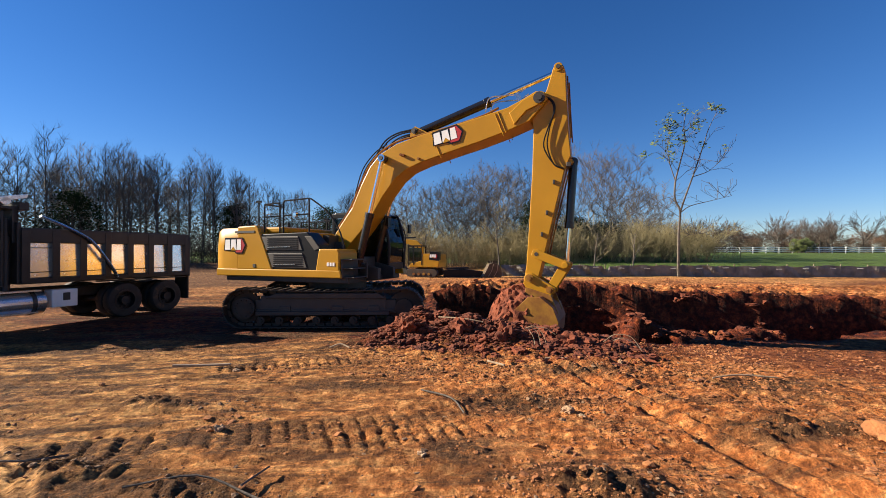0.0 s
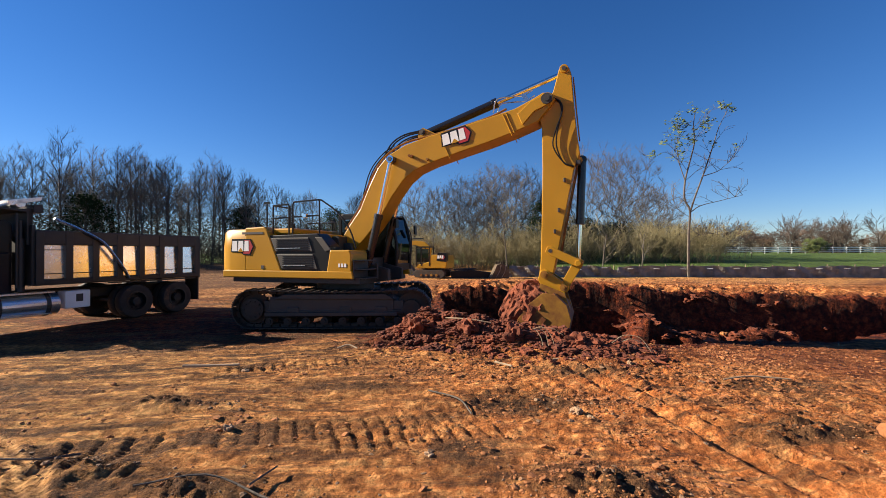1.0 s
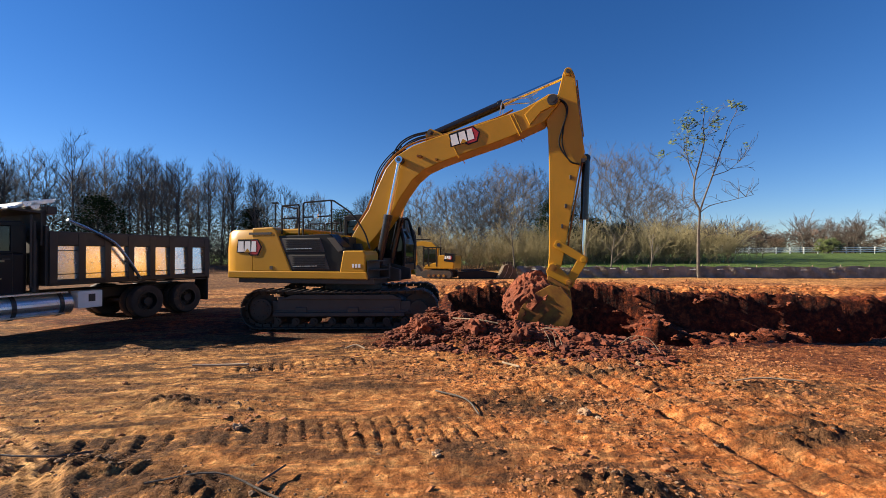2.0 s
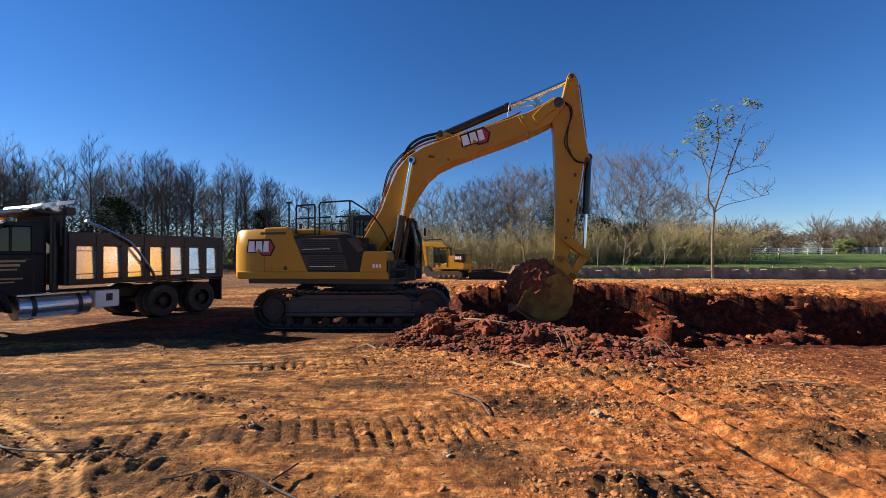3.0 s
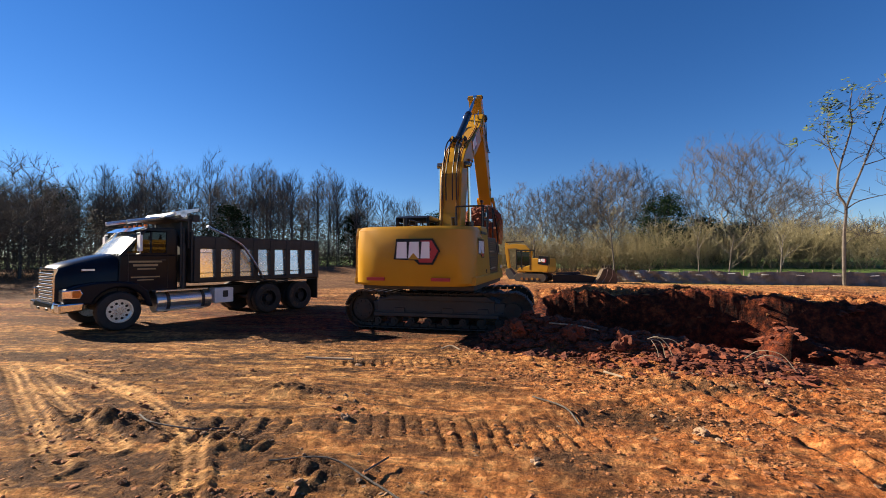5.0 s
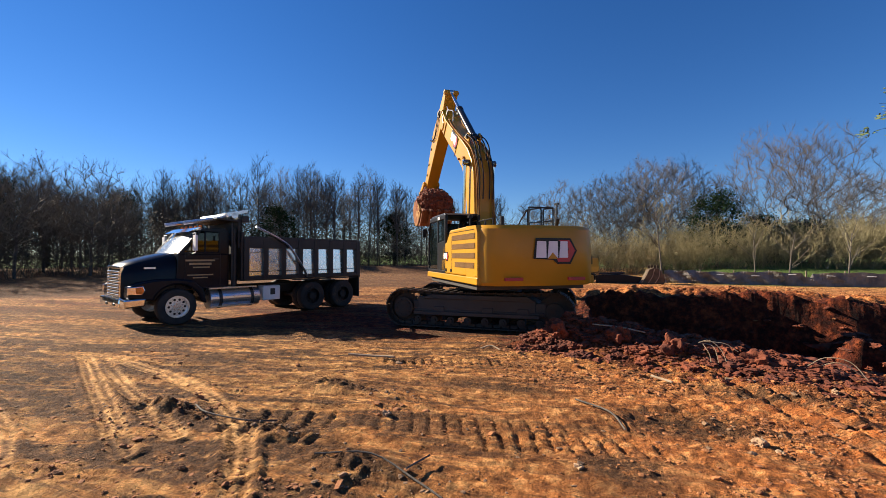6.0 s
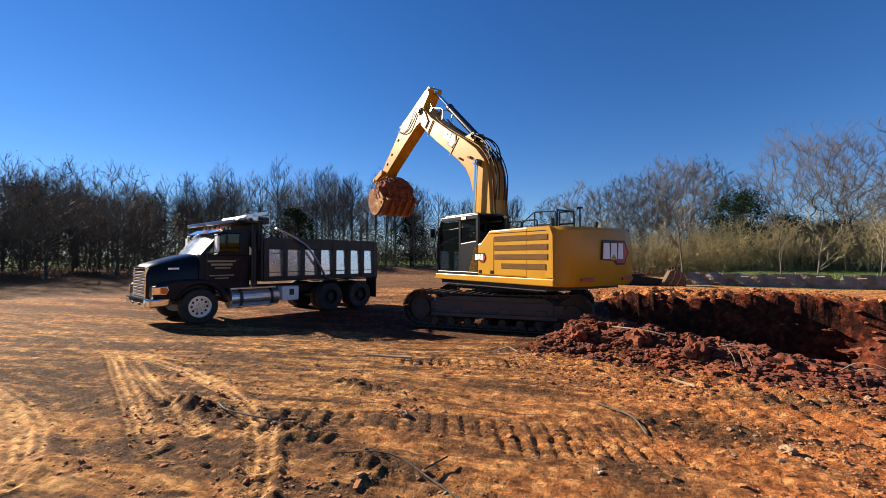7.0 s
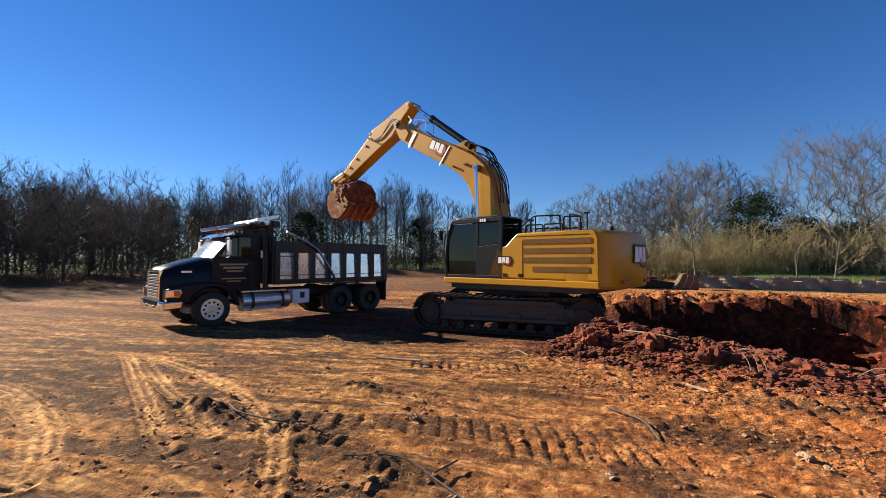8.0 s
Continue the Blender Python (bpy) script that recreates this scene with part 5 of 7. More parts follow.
part("hood", bm, TRUCK_BLACK, truck, "glossy black sloping hood", smooth=True)
for s in (-1, 1):
    bm = empty_bm()
    outer = [(1.38, 0.78), (1.36, 1.12), (0.95, 1.22), (0.45, 1.28), (0.0, 1.28), (-0.4, 1.22), (-0.66, 1.0), (-0.78, 0.55)]
    inner = arch(0, 0.5, 0.62, 172, 20, 10)
    prism(bm, outer + inner, s * 0.72, s * 1.2)
    part("fender", bm, TRUCK_BLACK, truck, "glossy black front fender", bevel=0.05)
    bm = empty_bm()
    prism(bm, [(1.42, 0.90), (1.42, 1.10), (0.92, 1.12), (0.86, 1.0), (0.95, 0.88)], s * 1.14, s * 1.215)
    lamp = part("headlight", bm, CHROME, truck, bevel=0.02)
    bm = empty_bm()
    prism(bm, [(1.16, 0.93), (1.16, 1.08), (0.95, 1.09), (0.90, 1.0), (0.97, 0.91)], s * 1.2, s * 1.228)
    part("turn_signal", bm, AMBER, lamp, "amber lens", bevel=0.01)
# grille and bumper
bm = empty_bm()
prism(bm, [(1.36, 0.80), (1.45, 0.80), (1.44, 1.58), (1.38, 1.64), (1.3, 1.6)], -0.60, -0.54)
prism(bm, [(1.36, 0.80), (1.45, 0.80), (1.44, 1.58), (1.38, 1.64), (1.3, 1.6)], 0.54, 0.60)
box(bm, (1.40, 0, 1.6), (0.1, 1.2, 0.07))
grille = part("radiator_grille", bm, CHROME, truck, "chrome barred grille", bevel=0.015)
for k in range(8):
    bm = empty_bm()
    cyl(bm, (1.445, -0.55, 0.86 + 0.088 * k), (1.445, 0.55, 0.86 + 0.088 * k), 0.031, seg=14)
    part("grille_bar", bm, CHROME, grille, smooth=True)
bm = empty_bm()
prism(bm, [(1.36, 0.52), (1.52, 0.54), (1.55, 0.66), (1.52, 0.80), (1.36, 0.80)], -0.8, 0.8)
for s in (-1, 1):
    prism(bm, [(0.85, 0.58), (1.50, 0.55), (1.52, 0.78), (0.80, 0.80)], s * 0.8, s * 1.2)
part("bumper", bm, CHROME, truck, "chrome front bumper", bevel=0.04)
bm = empty_bm()
for s in (-0.35, 0.35):
    box(bm, (1.54, s, 0.62), (0.04, 0.14, 0.06))
part_each("tow_slot", bm, BLACK, truck)
# cab
bm = empty_bm()
prism(bm, [(0.0, 0.95), (-0.06, 1.97), (-0.58, 2.62), (-0.7, 2.72), (-1.35, 2.74), (-1.45, 2.66), (-1.46, 0.95)], -1.0, -0.95)
prism(bm, [(0.0, 0.95), (-0.06, 1.97), (-0.12, 1.95), (-1.3, 1.95), (-1.46, 1.95), (-1.46, 0.95)], 0.95, 1.0)
prism(bm, [(-0.6, 2.62), (-0.7, 2.72), (-1.35, 2.74), (-1.45, 2.66), (-1.44, 2.60)], -1.0, 1.0)
box(bm, (-1.42, 0, 1.8), (0.08, 2.0, 1.7))
prism(bm, [(-0.06, 1.97), (-0.58, 2.62), (-0.66, 2.66), (-0.66, 2.6), (-0.17, 1.97)], 0.93, 1.0)
box(bm, (-1.3, 0.97, 2.3), (0.28, 0.06, 0.7))
box(bm, (-0.78, 0.97, 2.3), (0.05, 0.05, 0.65))
box(bm, (-0.72, 0.97, 1.98), (1.26, 0.06, 0.08))
box(bm, (-0.65, 0, 1.05), (1.6, 1.9, 0.2))
box(bm, (-0.1, 0, 1.5), (0.1, 1.9, 0.9))
cab = part("cab", bm, TRUCK_BLACK, truck, "glossy black conventional cab", bevel=0.02)
bm = empty_bm()
n = 8
prev = None
for k in range(n + 1):
    y = -0.93 + 1.86 * k / n
    bow = 0.10 * (1 - (y / 0.93) ** 2)
    a = [bm.verts.new(p) for p in ((-0.06 + bow, y, 1.99), (-0.58 + bow, y * 0.96, 2.61), (-0.59 + bow, y * 0.96, 2.595), (-0.07 + bow, y, 1.975))]
    if prev:
        for i in range(4):
            bm.faces.new((prev[i], prev[(i + 1) % 4], a[(i + 1) % 4], a[i]))
    prev = a
pane = part("windscreen", bm, glass("dusty_windscreen", (0.5, 0.55, 0.55), 0.07, 0.6), cab, "sunlit raked windscreen", smooth=True)
pane.visible_shadow = False
bm = empty_bm()
prism(bm, [(-0.2, 2.02), (-0.62, 2.56), (-0.75, 2.58), (-0.75, 2.02)], 0.965, 0.975)
prism(bm, [(-0.81, 2.02), (-0.81, 2.6), (-1.15, 2.6), (-1.15, 2.02)], 0.965, 0.975)
pane = part("side_window", bm, GLASS, cab)
pane.visible_shadow = False
bm = empty_bm()
prism(bm, [(-0.4, 2.63), (-0.34, 2.60), (-0.6, 2.74), (-0.68, 2.74)], -0.95, 0.95)
part("sun_visor", bm, CHROME, cab, "bright visor above the windscreen", bevel=0.01)
for k in range(5):
    bm = empty_bm()
    cyl(bm, (-0.75, -0.7 + 0.35 * k, 2.72), (-0.75, -0.7 + 0.35 * k, 2.82), 0.05, 0.035, seg=10)
    part("marker_light", bm, AMBER, cab)
for s in (-1, 1):
    bm = empty_bm()
    box(bm, (-0.42, s * 1.22, 2.28), (0.06, 0.2, 0.44))
    tube(bm, [(-0.42, s * 1.0, 2.55), (-0.42, s * 1.24, 2.56), (-0.42, s * 1.24, 2.0), (-0.42, s * 1.0, 1.98)], 0.014, 6)
    part("mirror", bm, WHITE, cab, "pale-backed door mirror", bevel=0.015)
bm = empty_bm()
for k, (x0, x1, z, h) in enumerate(((-0.25, -1.05, 1.78, 0.05), (-0.35, -0.95, 1.68, 0.06), (-0.45, -0.9, 1.58, 0.04), (-0.3, -1.0, 1.36, 0.035), (-0.45, -0.85, 1.28, 0.03))):
    box(bm, ((x0 + x1) / 2, 1.003, z), (x0 - x1, 0.006, h))
part("door_lettering", bm, GOLD, cab, "illegible gold lettering bars")
bm = empty_bm()
box(bm, (0.62, 0.895, 1.58), (0.34, 0.01, 0.05), Matrix.Identity(4))
part("hood_lettering", bm, ALUMINIUM, truck)
bm = empty_bm()
for x in (-0.24, -1.2):
    box(bm, (x, 1.004, 1.5), (0.01, 0.006, 0.95))
box(bm, (-1.08, 1.01, 1.82), (0.14, 0.02, 0.035))
part_each("door_seam", bm, BED_BLACK, cab)
# stack, tank, battery box, steps
bm = empty_bm()
cyl(bm, (-1.62, 0.98, 1.0), (-1.62, 0.98, 2.3), 0.085, seg=18)
cyl(bm, (-1.62, 0.98, 2.3), (-1.62, 0.98, 2.75), 0.05, seg=14)
part("exhaust_pipe", bm, BED_BLACK, truck, smooth=True)
bm = empty_bm()
cyl(bm, (-0.86, 0.92, 0.64), (-2.36, 0.92, 0.64), 0.29, seg=28)
tank = part("fuel_tank", bm, ALUMINIUM, truck, "cylindrical aluminium fuel tank", bevel=0.03)
for x in (-1.15, -2.1):
    bm = empty_bm()
    disc_ring(bm, (0, 0, 0), None, 0.305, 0.285, 0.09, 28)
    bm.transform(Matrix.Translation((x, 0.92, 0.64)) @ Matrix.Rotation(radians(90), 4, "Z"))
    part("strap", bm, GREY, tank)
bm = empty_bm()
box(bm, (-1.5, 1.12, 0.96), (1.4, 0.26, 0.04))
box(bm, (-1.5, 1.12, 0.42), (1.3, 0.22, 0.03))
part("step", bm, ALUMINIUM, truck)
bm = empty_bm()
box(bm, (-2.75, 1.0, 0.72), (0.58, 0.36, 0.46))
battery = part("battery_box", bm, WHITE, truck, "pale box with a dark placard", bevel=0.02)
bm = empty_bm()
box(bm, (-2.78, 1.184, 0.76), (0.16, 0.008, 0.2))
part("placard", bm, GREY, battery)
# dump body with posts and polished panels
L0, L1, ZB, ZT = -1.81, -6.32, 1.17, 2.50
bm = empty_bm()
box(bm, ((L0 + L1) / 2, 0, ZB), (L0 - L1, 2.3, 0.08))
body = part("dump_body", bm, BED_BLACK, truck, "dull black steel dump body", bevel=0.012)
for s in (-1, 1):
    bm = empty_bm()
    box(bm, ((L0 + L1) / 2, s * 1.19, ZT - 0.16), (L0 - L1, 0.12, 0.36))
    part("top_rail", bm, BED_BLACK, body, bevel=0.012)
    bm = empty_bm()
    box(bm, ((L0 + L1) / 2, s * 1.19, ZB + 0.04), (L0 - L1, 0.12, 0.12))
    part("bottom_rail", bm, BED_BLACK, body, bevel=0.012)
    bm = empty_bm()
    box(bm, ((L0 + L1) / 2, s * 1.13, (ZB + ZT) / 2), (L0 - L1, 0.03, ZT - ZB))
    part("side_wall", bm, BED_BLACK, body)
bm = empty_bm()
box(bm, (L0 + 0.03, 0, 1.9), (0.08, 2.4, 1.5))
part("front_wall", bm, BED_BLACK, body, bevel=0.012)
bm = empty_bm()
box(bm, (L1 - 0.03, 0, 1.75), (0.08, 2.4, 1.3))
part("tailgate", bm, BED_BLACK, body, bevel=0.012)
bm = empty_bm()
prism(bm, [(L0, 2.4), (L0 + 0.08, 2.4), (L0 + 0.1, 2.95), (L0 + 0.75, 3.0), (L0 + 0.75, 3.05), (L0, 3.02)], -1.1, 1.1)
part("cab_guard", bm, BED_BLACK, body, bevel=0.012)
pitch = 0.622
for s in (-1, 1):
    for k in range(8):
        bm = empty_bm()
        x = L0 - 0.045 - pitch * k + (0.0 if k else 0.0)
        w = 0.17
        box(bm, (x - 0.03, s * 1.2, (ZB + ZT) / 2), (w, 0.13, ZT - ZB - 0.05))
        part("body_post", bm, BED_BLACK, body, bevel=0.01)
        if k < 7:
            bm = empty_bm()
            c = x - 0.03 - pitch / 2
            box(bm, (0, 0, 0), (pitch - w + 0.02, 0.02, 0.86), Matrix.Translation((c, s * 1.155, 1.72)) @ Matrix.Rotation(radians(2.2 * s), 4, "X"))
            part("side_panel", bm, POLISHED, body, "polished metal side panel")
            bm = empty_bm()
            box(bm, (c, s * 1.175, 1.42), (pitch - w, 0.015, 0.022))
            if k == 0:
                box(bm, (c, s * 1.175, 2.03), (pitch - w, 0.015, 0.018))
            part("panel_rib", bm, BED_BLACK, body)
bm = empty_bm()
pts = []
for i in range(25):
    for j in range(11):
        u, v = i / 24, j / 10
        x, y = L0 - 0.1 - u * (L0 - L1 - 0.2), -1.08 + 2.16 * v
        z = 2.22 + 0.30 * math.sin(math.pi * v) * (0.55 + 0.45 * math.sin(math.pi * min(1, u * 1.2))) + 0.10 * noise.noise(Vector((x * 1.7, y * 1.7, 4)))
        pts.append(bm.verts.new((x, y, z)))
for i in range(24):
    for j in range(10):
        bm.faces.new((pts[i * 11 + j], pts[i * 11 + j + 1], pts[(i + 1) * 11 + j + 1], pts[(i + 1) * 11 + j]))
part("load", bm, SOILM, body, "part load of red soil", smooth=True)
bm = empty_bm()
tube(bm, smooth_path([(-2.15, 1.29, 2.82), (-2.6, 1.31, 2.62), (-3.1, 1.32, 2.36), (-3.35, 1.32, 2.15), (-3.75, 1.31, 1.6), (-3.98, 1.28, 1.22)], 5), 0.04, 8)
part("tarp_arm", bm, STEEL, truck, "bent grey tarp arm")
bm = empty_bm()
cyl(bm, (-0.28, 0.75, 2.86), (-1.55, 0.75, 3.12), 0.055, seg=12)
cyl(bm, (-0.28, -0.75, 2.86), (-1.55, -0.75, 3.12), 0.055, seg=12)
cyl(bm, (-1.55, -1.15, 3.14), (-1.55, 1.15, 3.14), 0.1, seg=14)
prism(bm, [(-1.35, 3.08), (-1.95, 3.26), (-1.98, 3.36), (-1.3, 3.2)], 0.6, 1.15)
part("tarp_housing", bm, ALUMINIUM, truck, "pale tarp roll above the cab", bevel=0.01)
bm = empty_bm()
box(bm, (-1.9, 0, 3.05), (0.2, 2.3, 0.2))
for s in (-1, 1):
    box(bm, (-1.75, s * 1.05, 2.6), (0.12, 0.1, 0.9))
    tube(bm, [(-1.5, s * 1.1, 1.1), (-1.5, s * 1.1, 2.9)], 0.03, 8)
part("headboard", bm, BED_BLACK, truck, bevel=0.01)
bm = empty_bm()
for s in (-1, 1):
    prism(bm, [(L1 + 0.02, 0.35), (L1 + 0.02, 1.15), (L1 - 0.02, 1.15), (L1 - 0.02, 0.35)], s * 0.6, s * 1.2)
part_each("mud_flap", bm, RUBBER, truck)
for s in (-1, 1):
    bm = empty_bm()
    box(bm, (-4.9, s * 1.1, 1.1), (2.6, 0.28, 0.03))
    part("rear_fender", bm, BED_BLACK, truck)
# set the nose back to its true length
for o in truck.children_recursive:
    if o.type == "MESH" and o.name.split(".")[0] not in ("wheel", "tyre", "rim", "hand_hole", "lug_nut"):
        for v in o.data.vertices:
            if v.co.x > 0.55:
                v.co.x = 0.55 + (v.co.x - 0.55) * 0.70


# ---- trees and brush ----
BARK = material("grey_bark", ((0.07, 0.058, 0.046), (0.14, 0.118, 0.095)), 0.9, 0, 4, 0.6, 30)
BARK_DARK = material("dark_bark", ((0.055, 0.046, 0.038), (0.11, 0.09, 0.072)), 0.9, 0, 4, 0.6, 30)
TWIG = material("bare_twigs", ((0.058, 0.052, 0.047), (0.105, 0.094, 0.083)), 0.9, 0, 0.6, 0.0)
TWIG_RED = material("reddish_twigs", ((0.07, 0.06, 0.052), (0.12, 0.102, 0.088)), 0.9, 0, 0.3, 0.0)
EDGETWIG = material("edge_twigs", ((0.105, 0.087, 0.063), (0.185, 0.155, 0.112)), 0.9, 0, 0.5, 0.0)
BRUSHM = material("dry_brush", ((0.145, 0.122, 0.058), (0.29, 0.242, 0.12)), 0.9, 0, 0.5, 0.0)
DEADLEAF = material("dry_brown_leaves", ((0.10, 0.068, 0.035), (0.17, 0.12, 0.062)), 0.8, 0, 0.8, 0.0)
LEAF = material("green_leaves", ((0.065, 0.09, 0.02), (0.12, 0.145, 0.035)), 0.6, 0, 1.5, 0.0)
EVERGREEN = material("evergreen_leaves", ((0.012, 0.024, 0.010), (0.026, 0.046, 0.017)), 0.9, 0, 1.0, 0.0, spec=0.05)
UNDERWOOD = material("woodland_undergrowth", ((0.05, 0.04, 0.025), (0.10, 0.078, 0.048)), 0.9, 0, 0.4, 0.0)


def mesh_from(name, verts, faces, mat, parent=None, label=""):
    me = bpy.data.meshes.new(name)
    me.from_pydata(verts, [], faces)
    me.materials.append(mat)
    ob = new(name, me)
    if parent:
        ob.parent = parent
    if label:
        ob["label"] = label
    return ob


def limb(V, F, pts, radii, sides):
    """A tapered tube through points."""
    base = len(V)
    n = len(pts)
    for i, p in enumerate(pts):
        d = (pts[min(i + 1, n - 1)] - pts[max(i - 1, 0)])
        if d.length < 1e-6:
            d = Vector((0, 0, 1))
        d.normalize()
        a = d.orthogonal().normalized()
        b = d.cross(a)
        for k in range(sides):
            t = 2 * math.pi * k / sides
            q = p + (a * math.cos(t) + b * math.sin(t)) * radii[i]
            V.append((q.x, q.y, q.z))
    for i in range(n - 1):
        for k in range(sides):
            a0, a1 = base + i * sides + k, base + i * sides + (k + 1) % sides
            F.append((a0, a1, a1 + sides, a0 + sides))


def grow(rn, thick, thin, tips, p, d, length, r, level, cfg):
    """One branch and what springs from it."""
    n = 4 if level < 2 else 3
    if level and "dome" in cfg:
        # branches end on a rounded crown
        cz, rx, rz = cfg["dome"]
        for k in range(4):
            e = p + d * length
            if (e.x ** 2 + e.y ** 2) / rx ** 2 + ((e.z - cz) / rz) ** 2 > 1:
                length *= 0.72
    pts, radii = [p.copy()], [r]
    for i in range(n):
        d = (d + Vector((rn.uniform(-1, 1), rn.uniform(-1, 1), rn.uniform(-1, 1))) * cfg["wander"] + Vector((0, 0, cfg["up"][min(level, 3)]))).normalized()
        p = p + d * length / n
        pts.append(p.copy())
        radii.append(max(cfg["least"], r * (1 - cfg["taper"] * (i + 1) / n)))
    if level < 2:
        limb(*thick, pts, radii, 6 if level == 0 else 4)
    else:
        limb(*thin, pts, radii, 3)
    if level >= cfg["levels"]:
        tips.append(pts[-1])
        return
    kids = cfg["kids"][level]
    for k in range(kids):
        t = cfg["from"][level] + (1 - cfg["from"][level]) * (k + rn.random()) / kids
        i = min(n - 1, int(t * n))
        q = pts[i].lerp(pts[i + 1], t * n - i)
        dd = (pts[i + 1] - pts[i]).normalized()
        side = dd.orthogonal()
        side.rotate(Matrix.Rotation(rn.uniform(0, 6.283), 3, dd))
        spread = radians(cfg["spread"][level] * rn.uniform(0.7, 1.25))
        nd = dd * math.cos(spread) + side.normalized() * math.sin(spread)
        scale = cfg["scale"][level] * rn.uniform(0.7, 1.2) * (1 - cfg["shrink"] * t)
        grow(rn, thick, thin, tips, q, nd, length * scale, max(cfg["least"], radii[i] * cfg.get("ratio", 0.5)), level + 1, cfg)


WIDE = dict(levels=4, kids=(10, 7, 7, 6), scale=(0.98, 0.64, 0.58, 0.55), spread=(46, 36, 32, 32), up=(0.02, 0.07, 0.07, 0.05), wander=0.08, taper=0.6, shrink=0.2, least=0.015)
WIDE["from"] = (0.5, 0.25, 0.2, 0.15)
WIDE_FAR = dict(WIDE, kids=(8, 6, 5, 0), levels=3, least=0.03)
SHRUB = dict(levels=2, kids=(5, 4), scale=(0.5, 0.5), spread=(40, 46), up=(0.02, 0.0, 0.0, 0.0), wander=0.2, taper=0.7, shrink=0.3, least=0.010)
SHRUB["from"] = (0.25, 0.2)


def leaf_cards(rn, centres, per, spread, size):
    V, F = [], []
    for c in centres:
        for k in range(per):
            p = Vector(c) + Vector((rn.gauss(0, spread), rn.gauss(0, spread), rn.gauss(0, spread * 0.75)))
            a = Vector((rn.uniform(-1, 1), rn.uniform(-1, 1), rn.uniform(-0.6, 0.6))).normalized()
            b = a.orthogonal().normalized()
            s = size * rn.uniform(0.6, 1.3)
            i = len(V)
            for q in (p - a * s, p + b * s * 0.5, p + a * s, p - b * s * 0.5):
                V.append((q.x, q.y, q.z))
            F.append((i, i + 1, i + 2, i + 3))
    return V, F


def bare_tree(name, seed, height, r, cfg, trunk_part, bark, twig, label):
    rn = random.Random(seed)
    thick, thin, tips = ([], []), ([], []), []
    if trunk_part < 0.5:
        cfg = dict(cfg, dome=(height * 0.50, height * 0.43, height * 0.46))
    grow(rn, thick, thin, tips, Vector((0, 0, -0.3)), Vector((rn.uniform(-0.05, 0.05), rn.uniform(-0.05, 0.05), 1)), height * trunk_part, r, 0, cfg)
    ob = thing(name, Matrix.Translation((0, -400, 0)), label, "tree")
    mesh_from("trunk", *thick, bark, ob)
    tagged(mesh_from("crown", *thin, twig, ob, "fine bare twigs"), kind="stuff")
    return ob


def evergreen(name, seed, height, radius, label, mat=None):
    rn = random.Random(seed)
    ob = thing(name, Matrix.Translation((0, -400, 0)), label, "tree")
    thick, thin, tips = ([], []), ([], []), []
    limb(*thick, [Vector((0, 0, -0.3)), Vector((0.1, 0, height * 0.5)), Vector((0, 0.1, height * 0.95))], [0.18, 0.12, 0.03], 6)
    cs = []
    for k in range(90):
        a, z = rn.uniform(0, 6.283), rn.random() ** 0.9
        rr = radius * math.sqrt(rn.random()) * (0.45 + 0.75 * math.sin(math.pi * min(0.95, z * 0.85 + 0.12)))
        c = Vector((rr * math.cos(a), rr * math.sin(a), height * (0.12 + 0.86 * z)))
        cs.append(c)
        limb(*thick, [Vector((0, 0, c.z * 0.8)), c], [0.04, 0.015], 3)
    mesh_from("trunk", *thick, BARK_DARK, ob)
    tagged(mesh_from("crown", *leaf_cards(rn, cs, 90, height * 0.055, 0.11), mat or EVERGREEN, ob, "dense dark green foliage"), kind="stuff")
    return ob


